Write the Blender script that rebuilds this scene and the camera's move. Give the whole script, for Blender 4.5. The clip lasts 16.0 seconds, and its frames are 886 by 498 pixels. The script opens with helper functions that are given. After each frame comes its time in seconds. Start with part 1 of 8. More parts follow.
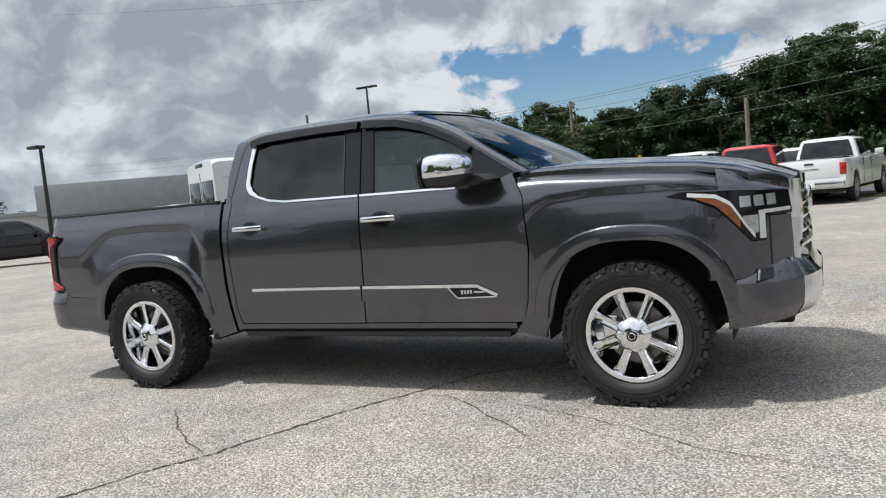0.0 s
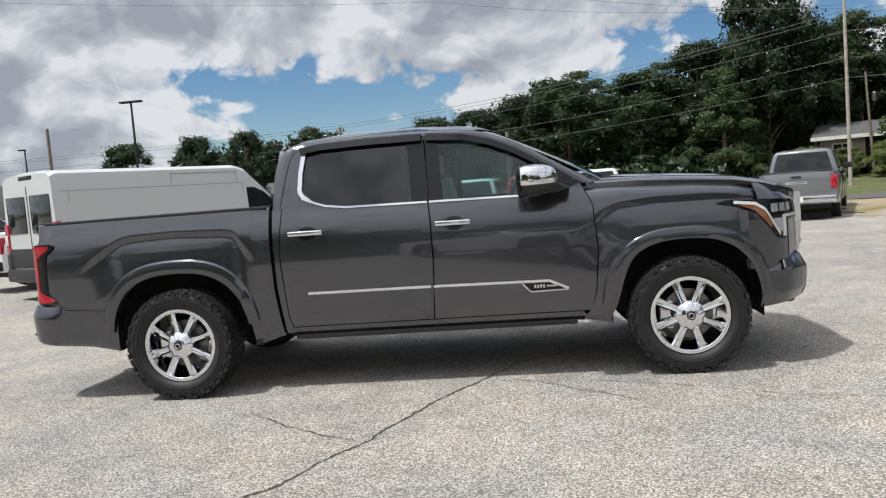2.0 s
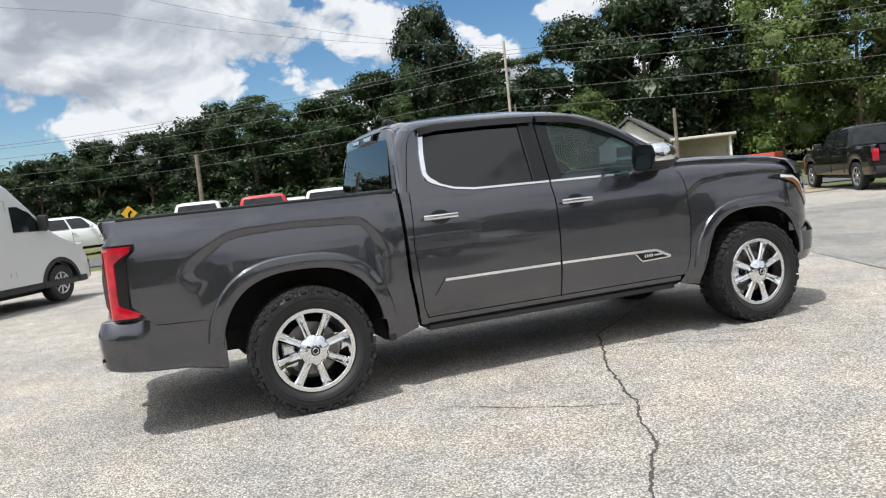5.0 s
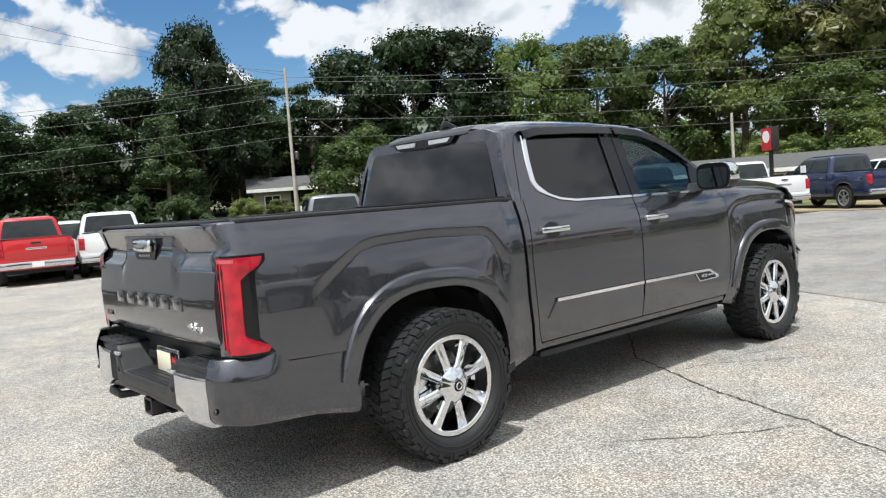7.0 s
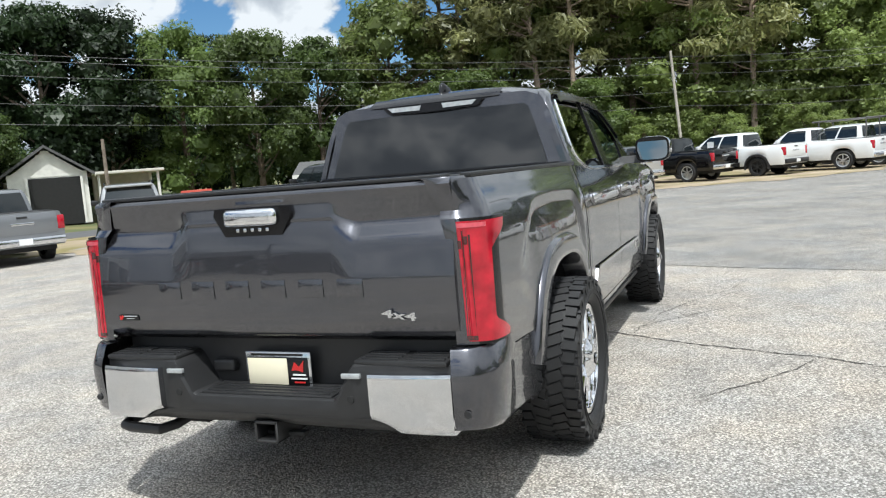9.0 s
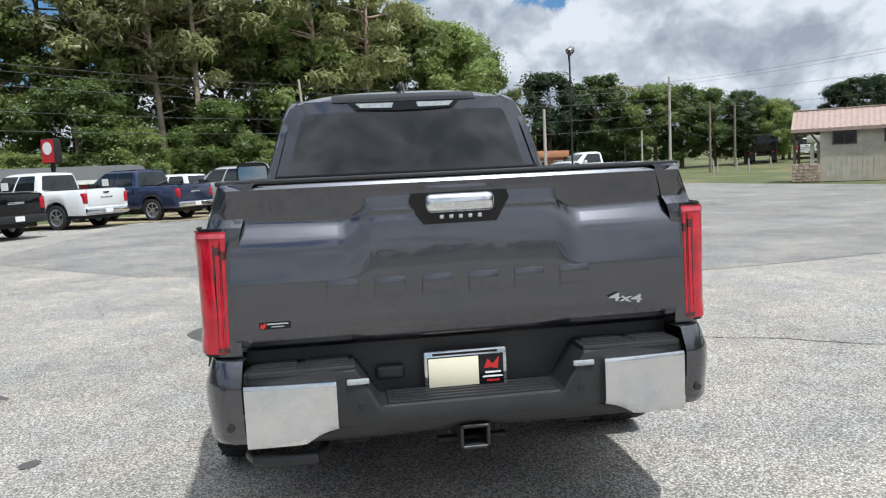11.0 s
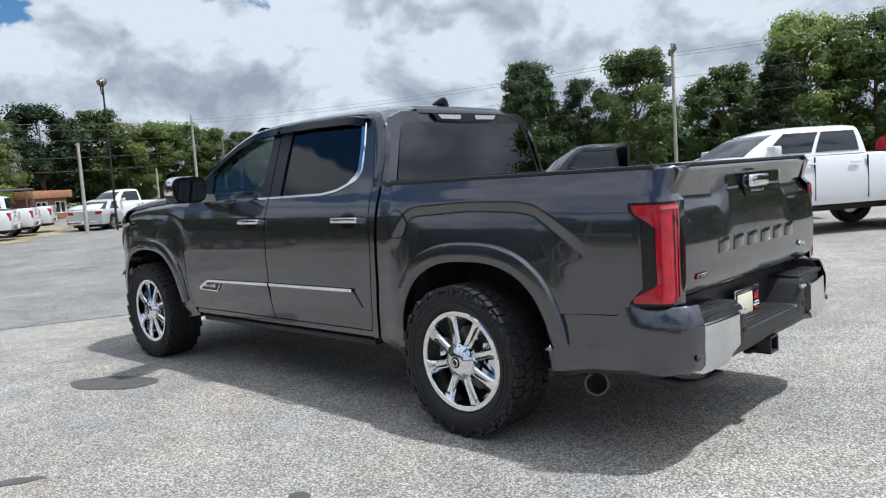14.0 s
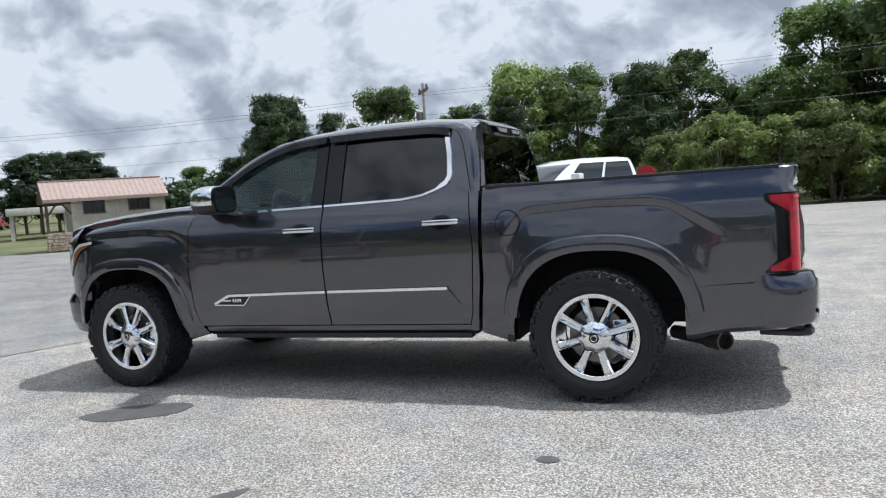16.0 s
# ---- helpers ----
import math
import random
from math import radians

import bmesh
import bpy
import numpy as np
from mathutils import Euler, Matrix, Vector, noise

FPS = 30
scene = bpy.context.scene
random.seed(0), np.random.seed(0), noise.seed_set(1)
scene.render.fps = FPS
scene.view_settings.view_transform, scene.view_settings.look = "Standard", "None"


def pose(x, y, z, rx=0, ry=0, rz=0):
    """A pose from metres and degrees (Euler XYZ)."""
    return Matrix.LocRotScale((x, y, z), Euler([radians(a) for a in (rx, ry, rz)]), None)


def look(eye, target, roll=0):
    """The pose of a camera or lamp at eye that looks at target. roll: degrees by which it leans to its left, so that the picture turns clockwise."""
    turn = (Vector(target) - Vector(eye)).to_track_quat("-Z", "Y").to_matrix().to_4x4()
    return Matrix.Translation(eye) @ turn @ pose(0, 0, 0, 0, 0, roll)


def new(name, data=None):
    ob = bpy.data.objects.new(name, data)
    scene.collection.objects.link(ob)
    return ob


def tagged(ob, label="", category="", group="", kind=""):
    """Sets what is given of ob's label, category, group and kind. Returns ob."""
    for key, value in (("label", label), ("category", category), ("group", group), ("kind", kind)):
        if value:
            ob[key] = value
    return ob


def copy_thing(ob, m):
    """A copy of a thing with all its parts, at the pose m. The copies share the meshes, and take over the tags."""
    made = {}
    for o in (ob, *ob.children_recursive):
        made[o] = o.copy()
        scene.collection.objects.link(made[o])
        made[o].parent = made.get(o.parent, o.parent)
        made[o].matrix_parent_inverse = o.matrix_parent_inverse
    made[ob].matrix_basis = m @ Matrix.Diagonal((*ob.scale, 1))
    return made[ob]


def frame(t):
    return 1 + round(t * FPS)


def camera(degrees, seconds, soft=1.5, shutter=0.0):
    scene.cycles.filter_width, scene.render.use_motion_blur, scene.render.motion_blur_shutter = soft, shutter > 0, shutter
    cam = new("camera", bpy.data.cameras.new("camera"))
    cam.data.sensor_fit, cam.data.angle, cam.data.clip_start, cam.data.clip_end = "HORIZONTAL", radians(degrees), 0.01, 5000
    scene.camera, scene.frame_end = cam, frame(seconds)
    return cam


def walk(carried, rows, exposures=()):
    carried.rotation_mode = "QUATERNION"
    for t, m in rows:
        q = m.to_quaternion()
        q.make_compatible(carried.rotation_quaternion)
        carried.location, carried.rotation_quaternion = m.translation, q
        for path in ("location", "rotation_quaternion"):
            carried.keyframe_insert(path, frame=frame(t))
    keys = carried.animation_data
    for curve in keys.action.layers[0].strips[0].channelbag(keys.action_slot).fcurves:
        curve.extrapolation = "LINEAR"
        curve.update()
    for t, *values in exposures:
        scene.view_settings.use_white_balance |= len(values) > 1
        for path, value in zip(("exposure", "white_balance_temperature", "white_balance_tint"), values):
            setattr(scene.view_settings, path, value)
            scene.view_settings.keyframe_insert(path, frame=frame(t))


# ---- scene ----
cam = camera(60.2, 16.0, 1.2)
PATH = [
    (0, (4.71, -5.236, 1.335), (3.816, -3.454, 1.175), -5.4),
    (0.5, (4.246, -5.59, 1.342), (3.512, -3.735, 1.198), -5.2),
    (1, (3.791, -5.945, 1.365), (3.218, -4.034, 1.225), -4.9),
    (1.5, (3.252, -6.179, 1.39), (2.844, -4.226, 1.247), -4.8),
    (2, (2.688, -6.416, 1.406), (2.446, -4.436, 1.254), -4.5),
    (2.5, (2.107, -6.562, 1.41), (2.019, -4.571, 1.244), -4.2),
    (3, (1.491, -6.68, 1.412), (1.553, -4.689, 1.233), -3.9),
    (5.3, (-1.169, -5.755, 1.38), (-0.385, -3.922, 1.22), -5.5),
    (5.5, (-1.377, -5.595, 1.388), (-0.528, -3.792, 1.227), -4.9),
    (6, (-1.832, -5.138, 1.399), (-0.836, -3.409, 1.255), -4.5),
    (6.5, (-2.271, -4.684, 1.41), (-1.129, -3.047, 1.278), -4.2),
    (7, (-2.626, -4.151, 1.422), (-1.34, -2.625, 1.287), -4.2),
    (7.5, (-2.99, -3.628, 1.422), (-1.552, -2.246, 1.271), -4.3),
    (8, (-3.258, -3.019, 1.416), (-1.672, -1.813, 1.243), -4.4),
    (8.5, (-3.537, -2.441, 1.426), (-1.811, -1.449, 1.226), -4.5),
    (9, (-3.739, -1.83, 1.413), (-1.897, -1.08, 1.203), -4.6),
    (9.5, (-3.928, -1.26, 1.414), (-2.005, -0.76, 1.184), -4.5),
    (9.7, (-3.983, -1.051, 1.423), (-2.036, -0.655, 1.189), -4.4),
    (11.8, (-3.844, 1.447, 1.364), (-1.965, 0.791, 1.176), -2.4),
    (12, (-3.795, 1.69, 1.355), (-1.949, 0.944, 1.168), -2.5),
    (12.5, (-3.579, 2.274, 1.359), (-1.823, 1.333, 1.176), -2.6),
    (13, (-3.381, 2.862, 1.379), (-1.734, 1.742, 1.196), -3.1),
    (13.5, (-3.062, 3.443, 1.385), (-1.546, 2.151, 1.201), -3.4),
    (14, (-2.756, 4.001, 1.394), (-1.38, 2.562, 1.21), -3.8),
    (14.5, (-2.335, 4.495, 1.375), (-1.108, 2.926, 1.197), -3.9),
    (15, (-1.902, 4.986, 1.366), (-0.83, 3.306, 1.193), -4.2),
    (15.5, (-1.405, 5.383, 1.369), (-0.502, 3.605, 1.208), -4.2),
    (16, (-0.853, 5.717, 1.363), (-0.131, 3.857, 1.218), -4.2),
]
walk(cam, [(t, look(eye, target, roll)) for t, eye, target, roll in PATH], [(0, -0.14, 6080, 10), (3, -0.09, 6220, 10), (5.5, 0.18, 6180, 9), (9.7, 0.18, 5950, 6), (11.8, -0.05, 5800, 8), (16, -0.05, 5700, 8)])


# ---- world, sun and exposure ----
SUN_FROM = Vector((-0.39, -0.22, 1.0)).normalized()
world = bpy.data.worlds.new("sky")
scene.world = world
world.use_nodes = True
wn, wl = world.node_tree.nodes, world.node_tree.links
wn.clear()


def wnode(kind, **values):
    n = wn.new(kind)
    for key, value in values.items():
        n.inputs[key].default_value = value
    return n


def wmath(op, a, b=None, clamp=False):
    n = wn.new("ShaderNodeMath")
    n.operation, n.use_clamp = op, clamp
    for i, v in enumerate((a, b)):
        if v is None:
            continue
        if isinstance(v, (int, float)):
            n.inputs[i].default_value = v
        else:
            wl.new(v, n.inputs[i])
    return n.outputs[0]


sky = wn.new("ShaderNodeTexSky")
sky.sky_type, sky.sun_disc = "NISHITA", False
sky.sun_elevation = math.asin(SUN_FROM.z)
sky.sun_rotation = math.atan2(SUN_FROM.x, SUN_FROM.y)
sky.air_density, sky.dust_density, sky.ozone_density = 1.0, 0.15, 2.6
sky_bg = wnode("ShaderNodeBackground", Strength=0.092)
clear_air = wnode("ShaderNodeHueSaturation", Saturation=1.22)
wl.new(sky.outputs[0], clear_air.inputs["Color"])
wl.new(clear_air.outputs[0], sky_bg.inputs[0])
coord = wn.new("ShaderNodeTexCoord")
split = wn.new("ShaderNodeSeparateXYZ")
wl.new(coord.outputs["Generated"], split.inputs[0])


def cloud_noise(push, scale, detail, rough):
    """Puffy noise on the sky's dome, flattened a little; push shifts it towards the sun."""
    v = wn.new("ShaderNodeCombineXYZ")
    for i, k in enumerate((1.0, 1.0, 1.75)):
        wl.new(wmath("ADD", wmath("MULTIPLY", split.outputs[i], k), SUN_FROM[i] * push + (5.3, 1.7, 2.4)[i]), v.inputs[i])
    t = wnode("ShaderNodeTexNoise", Scale=scale, Detail=detail, Roughness=rough)
    wl.new(v.outputs[0], t.inputs["Vector"])
    return t.outputs[0]


def cloud_puffs(push, scale, detail):
    """Rounded billows: one at the heart of each cell, falling to nought between them."""
    v = wn.new("ShaderNodeCombineXYZ")
    for i, k in enumerate((1.0, 1.0, 1.35)):
        wl.new(wmath("ADD", wmath("MULTIPLY", split.outputs[i], k), SUN_FROM[i] * push + (2.1, 7.7, 4.9)[i]), v.inputs[i])
    warp = wnode("ShaderNodeTexNoise", Scale=scale * 0.9, Detail=3.0)
    wl.new(v.outputs[0], warp.inputs["Vector"])
    bent = wn.new("ShaderNodeVectorMath")
    bent.operation = "MULTIPLY_ADD"
    wl.new(warp.outputs["Color"], bent.inputs[0])
    bent.inputs[1].default_value = (0.16, 0.16, 0.16)
    wl.new(v.outputs[0], bent.inputs[2])
    t = wn.new("ShaderNodeTexVoronoi")
    t.feature, t.normalize = "SMOOTH_F1", True
    for key, value in (("Scale", scale), ("Detail", detail), ("Roughness", 0.55), ("Smoothness", 0.35)):
        t.inputs[key].default_value = value
    wl.new(bent.outputs[0], t.inputs["Vector"])
    return wmath("SUBTRACT", 0.42, t.outputs["Distance"])


near = cloud_noise(0.0, 2.3, 9.0, 0.52)
cover = cloud_noise(0.0, 1.1, 2.0, 0.5)
puff, puff_lit = cloud_puffs(0.0, 7.0, 5.0), cloud_puffs(0.05, 7.0, 4.0)
# cloud thickens overhead, and lies thicker to the south and west
high = wmath("MAXIMUM", wmath("SUBTRACT", split.outputs[2], 0.42), 0.0)
south = wmath("MULTIPLY", wmath("MAXIMUM", wmath("SUBTRACT", 0.25, split.outputs[1]), 0.0), 0.20)
west = wmath("MULTIPLY", wmath("MAXIMUM", wmath("SUBTRACT", wmath("MULTIPLY", split.outputs[0], -1.0), 0.25), 0.0), 0.05)
lean = wmath("ADD", wmath("ADD", south, west), wmath("MULTIPLY", high, 0.32))
body = wmath("ADD", wmath("ADD", near, wmath("MULTIPLY", wmath("SUBTRACT", cover, 0.5), 0.30)), wmath("MULTIPLY", puff, 0.62))
density = wmath("ADD", body, lean)
mask = wnode("ShaderNodeMapRange", **{"From Min": 0.535, "From Max": 0.572})
mask.interpolation_type = "SMOOTHSTEP"
wl.new(density, mask.inputs[0])
# white rims, grey hearts, and billows lit from the sun's side
thick = wmath("MULTIPLY", wmath("SUBTRACT", body, 0.52), 3.0)
relief = wmath("MULTIPLY", wmath("SUBTRACT", puff, puff_lit), 4.6)
glow = wmath("ADD", wmath("SUBTRACT", 0.74, thick), wmath("ADD", relief, wmath("MULTIPLY", puff, 1.5)), True)
tone = wn.new("ShaderNodeValToRGB")
tone.color_ramp.elements[0].position, tone.color_ramp.elements[0].color = 0.05, (0.46, 0.49, 0.54, 1)
tone.color_ramp.elements[1].position, tone.color_ramp.elements[1].color = 0.95, (1.02, 1.02, 1.02, 1)
middle = tone.color_ramp.elements.new(0.52)
middle.color = (0.68, 0.705, 0.74, 1)
wl.new(glow, tone.inputs[0])
cloud_bg = wn.new("ShaderNodeBackground")
wl.new(tone.outputs[0], cloud_bg.inputs[0])
# cloud glows towards the sun behind it
to_sun = wn.new("ShaderNodeVectorMath")
to_sun.operation = "DOT_PRODUCT"
wl.new(coord.outputs["Generated"], to_sun.inputs[0])
to_sun.inputs[1].default_value = SUN_FROM
halo = wmath("POWER", wmath("MAXIMUM", to_sun.outputs["Value"], 0.0), 5.0)
wl.new(wmath("MULTIPLY", wmath("ADD", wmath("ADD", 1.0, wmath("MULTIPLY", high, 0.6)), wmath("MULTIPLY", halo, 1.3)), 0.80), cloud_bg.inputs["Strength"])
mix = wn.new("ShaderNodeMixShader")
wl.new(mask.outputs[0], mix.inputs[0])
wl.new(sky_bg.outputs[0], mix.inputs[1])
wl.new(cloud_bg.outputs[0], mix.inputs[2])
wout = wn.new("ShaderNodeOutputWorld")
wl.new(mix.outputs[0], wout.inputs[0])

sun = new("sun", bpy.data.lights.new("sun", "SUN"))
sun.data.energy, sun.data.angle, sun.data.color = 4.25, radians(1.8), (1.0, 0.95, 0.87)
sun.matrix_world = look(SUN_FROM * 50, (0, 0, 0))

# ---- materials ----
def mat(name, base, rough=0.5, metal=0.0, vary=0.12, scale=6.0, bump=0.0, bump_scale=80.0, coat=0.0, spec=0.5, rough_vary=0.08, trans=0.0, emit=0.0, second=None, second_scale=0.8, second_cut=(0.45, 0.65)):
    """Principled surface with two scales of colour noise, rough noise and a fine bump."""
    m = bpy.data.materials.new(name)
    m.use_nodes = True
    n, l = m.node_tree.nodes, m.node_tree.links
    b = n["Principled BSDF"]
    b.inputs["Roughness"].default_value, b.inputs["Metallic"].default_value = rough, metal
    b.inputs["Coat Weight"].default_value, b.inputs["Coat Roughness"].default_value = coat, 0.03
    b.inputs["Specular IOR Level"].default_value = spec
    b.inputs["Transmission Weight"].default_value = trans
    b.inputs["Base Color"].default_value = (*base, 1)
    if emit:
        b.inputs["Emission Color"].default_value, b.inputs["Emission Strength"].default_value = (*base, 1), emit
    co = n.new("ShaderNodeTexCoord")
    if vary or second:
        a = n.new("ShaderNodeTexNoise")
        a.inputs["Scale"].default_value, a.inputs["Detail"].default_value = scale, 6.0
        l.new(co.outputs["Object"], a.inputs["Vector"])
        r = n.new("ShaderNodeValToRGB")
        r.color_ramp.elements[0].position, r.color_ramp.elements[1].position = 0.3, 0.7
        r.color_ramp.elements[0].color = (*[c * (1 - vary) for c in base], 1)
        r.color_ramp.elements[1].color = (*[min(1, c * (1 + vary)) for c in base], 1)
        l.new(a.outputs[0], r.inputs[0])
        col = r.outputs[0]
        if second:
            a2 = n.new("ShaderNodeTexNoise")
            a2.inputs["Scale"].default_value, a2.inputs["Detail"].default_value = second_scale, 5.0
            l.new(co.outputs["Object"], a2.inputs["Vector"])
            mr = n.new("ShaderNodeMapRange")
            mr.inputs["From Min"].default_value, mr.inputs["From Max"].default_value = second_cut
            l.new(a2.outputs[0], mr.inputs[0])
            mx = n.new("ShaderNodeMix")
            mx.data_type = "RGBA"
            l.new(mr.outputs[0], mx.inputs[0])
            l.new(col, mx.inputs[6])
            mx.inputs[7].default_value = (*second, 1)
            col = mx.outputs[2]
        l.new(col, b.inputs["Base Color"])
        rr = n.new("ShaderNodeMapRange")
        rr.inputs["To Min"].default_value, rr.inputs["To Max"].default_value = max(0.01, rough - rough_vary), min(1, rough + rough_vary)
        l.new(a.outputs[0], rr.inputs[0])
        l.new(rr.outputs[0], b.inputs["Roughness"])
    if bump:
        f = n.new("ShaderNodeTexNoise")
        f.inputs["Scale"].default_value, f.inputs["Detail"].default_value = bump_scale, 4.0
        l.new(co.outputs["Object"], f.inputs["Vector"])
        u = n.new("ShaderNodeBump")
        u.inputs["Strength"].default_value, u.inputs["Distance"].default_value = bump, 0.01
        l.new(f.outputs[0], u.inputs["Height"])
        l.new(u.outputs[0], b.inputs["Normal"])
    return m


def glass_mat(name, tint, clear, rough=0.0, coat=1.4):
    """Coated window pane: a tinted see-through sheet with a Fresnel gloss."""
    m = bpy.data.materials.new(name)
    m.use_nodes = True
    n, l = m.node_tree.nodes, m.node_tree.links
    n.clear()
    t = n.new("ShaderNodeBsdfTransparent")
    t.inputs[0].default_value = (*[c * clear for c in tint], 1)
    g = n.new("ShaderNodeBsdfGlossy")
    g.inputs["Roughness"].default_value = rough
    f = n.new("ShaderNodeLayerWeight")
    f.inputs[0].default_value = 0.5
    p = n.new("ShaderNodeMath")
    p.operation, p.inputs[1].default_value = "POWER", 5.0
    l.new(f.outputs["Facing"], p.inputs[0])
    k = n.new("ShaderNodeMath")
    k.operation, k.use_clamp = "MULTIPLY_ADD", True
    k.inputs[1].default_value, k.inputs[2].default_value = 0.95, 0.045 * coat
    l.new(p.outputs[0], k.inputs[0])
    mx = n.new("ShaderNodeMixShader")
    l.new(k.outputs[0], mx.inputs[0])
    l.new(t.outputs[0], mx.inputs[1])
    l.new(g.outputs[0], mx.inputs[2])
    o = n.new("ShaderNodeOutputMaterial")
    l.new(mx.outputs[0], o.inputs[0])
    return m


def car_paint(name, base, metal=0.45, rough=0.32):
    return mat(name, base, rough, metal, vary=0.05, scale=900.0, coat=1.0, rough_vary=0.03)


PAINT = car_paint("grey_metallic_paint", (0.082, 0.083, 0.095), 0.90, 0.25)
PAINT.node_tree.nodes["Principled BSDF"].inputs["Coat IOR"].default_value = 1.62
CHROME = mat("chrome", (0.82, 0.83, 0.85), 0.06, 1.0, vary=0.03, scale=3.0, rough_vary=0.03)
CHROME_SATIN = mat("polished_steel", (0.72, 0.73, 0.75), 0.13, 1.0, vary=0.06, scale=40.0, rough_vary=0.05)
RUBBER = mat("tyre_rubber", (0.013, 0.013, 0.014), 0.62, 0.0, vary=0.25, scale=14.0, bump=0.25, bump_scale=120.0, rough_vary=0.12)
BLACK = mat("black_plastic", (0.018, 0.018, 0.019), 0.45, 0.0, vary=0.15, scale=20.0, bump=0.1, bump_scale=600.0)
GLOSS_BLACK = mat("gloss_black", (0.006, 0.006, 0.007), 0.14, 0.0, vary=0.0, spec=0.4)
# underbody colour, also for shade painted as black panels in openings and gaps
VOID = mat("underbody_and_shade_black", (0.012, 0.012, 0.012), 0.8, 0.0, vary=0.3, scale=8.0)
STEEL = mat("dull_steel", (0.22, 0.21, 0.20), 0.42, 0.9, vary=0.2, scale=12.0)
TINT = glass_mat("privacy_glass", (0.75, 0.85, 0.95), 0.06, coat=1.7)
REAR_GLASS = glass_mat("rear_privacy_glass", (0.75, 0.85, 0.95), 0.03, coat=2.7)
CLEAR = glass_mat("tinted_glass", (0.82, 0.96, 0.95), 0.86, coat=1.0)
SHADED = glass_mat("windscreen_glass", (0.70, 0.85, 0.95), 0.45, coat=0.9)
EXHAUST = mat("burnt_steel", (0.11, 0.092, 0.076), 0.42, 0.6, vary=0.25, scale=16.0)
RED_PALE = mat("pale_red_lens", (0.40, 0.006, 0.020), 0.14, 0.0, vary=0.25, scale=30.0, coat=0.6)
RED_LENS = mat("red_lens", (0.38, 0.004, 0.017), 0.10, 0.0, vary=0.35, scale=14.0, coat=0.6)
PINK_LENS = mat("pale_rose_lens", (0.55, 0.07, 0.10), 0.12, 0.0, vary=0.2, scale=40.0, coat=1.0)
RED_DARK = mat("dark_red_lens", (0.06, 0.002, 0.004), 0.16, 0.0, vary=0.1, scale=30.0, coat=1.0)
WHITE_LENS = mat("clear_lens", (0.75, 0.76, 0.74), 0.12, 0.1, vary=0.1, scale=40.0, coat=1.0)
HEAD_LENS = mat("headlamp_lens", (0.40, 0.42, 0.43), 0.12, 0.2, vary=0.2, scale=40.0, coat=1.0)
AMBER = mat("amber_lens", (0.22, 0.075, 0.022), 0.2, 0.0, vary=0.1, scale=30.0, coat=1.0)
SEAT = mat("light_leather", (0.42, 0.40, 0.37), 0.5, 0.0, vary=0.1, scale=20.0)
DARK_TRIM = mat("interior_trim", (0.03, 0.03, 0.032), 0.6, 0.0, vary=0.2, scale=10.0)
MIRROR_GLASS = mat("mirror_glass", (0.24, 0.27, 0.29), 0.03, 1.0, vary=0.0)
CREAM = mat("cream_card", (0.80, 0.74, 0.56), 0.5, 0.0, vary=0.03, scale=8.0)
RED_PAINT = mat("red_print", (0.50, 0.02, 0.02), 0.4, vary=0.05)
WHITE_PAINT = mat("white_print", (0.8, 0.8, 0.8), 0.4, vary=0.03)

# ---- small mesh tools ----
def finish(bm, angle=32.0, flat=False):
    bmesh.ops.remove_doubles(bm, verts=bm.verts[:], dist=1e-5)
    cut = radians(angle)
    for f in bm.faces:
        f.smooth = not flat
    for e in bm.edges:
        if len(e.link_faces) == 2:
            e.smooth = e.calc_face_angle(0.0) < cut
    return bm


def part(name, bm, material, parent=None, label="", at=None, flat=False, angle=32.0):
    """Link a bmesh as one mesh object under a thing or a part."""
    finish(bm, angle, flat)
    me = bpy.data.meshes.new(name)
    bm.to_mesh(me)
    bm.free()
    for m in material if isinstance(material, (list, tuple)) else [material]:
        me.materials.append(m)
    ob = new(name, me)
    if parent is not None:
        ob.parent = parent
    if at is not None:
        ob.matrix_basis = at
    if label:
        tagged(ob, label)
    return ob


def thing(name, label, category, at=None, group="", kind=""):
    ob = new(name)
    ob.empty_display_size = 0.2
    if at is not None:
        ob.matrix_basis = at
    return tagged(ob, label, category, group, kind)


def lerp_table(table, x):
    if x <= table[0][0]:
        return table[0][1]
    for (a, p), (b, q) in zip(table, table[1:]):
        if x <= b:
            return p + (q - p) * (x - a) / (b - a)
    return table[-1][1]


def smooth_table(table, x):
    """A table read with soft ends between its rows."""
    if x <= table[0][0]:
        return table[0][1]
    for (a, p), (b, q) in zip(table, table[1:]):
        if x <= b:
            u = (x - a) / (b - a)
            return p + (q - p) * u * u * (3 - 2 * u)
    return table[-1][1]


def sm(a, b, x):
    u = min(1.0, max(0.0, (x - a) / (b - a)))
    return u * u * (3 - 2 * u)


def grid(fn, nu, nv, bm=None, wrap=False, mi=0):
    bm = bm or bmesh.new()
    rows = [[bm.verts.new(fn(i / nu, j / nv)) for j in range(nv + 1)] for i in range(nu + (0 if wrap else 1))]
    k = len(rows)
    for i in range(nu):
        for j in range(nv):
            a, b = rows[i], rows[(i + 1) % k]
            f = bm.faces.new((a[j], b[j], b[j + 1], a[j + 1]))
            f.material_index = mi
    return bm


def skirt(bm, off):
    """Fold the open rim of a sheet inwards, so that it shows its thickness."""
    rim = [e for e in bm.edges if len(e.link_faces) == 1]
    made = bmesh.ops.extrude_edge_only(bm, edges=rim)["geom"]
    for v in made:
        if isinstance(v, bmesh.types.BMVert):
            v.co += Vector(off)
    return bm


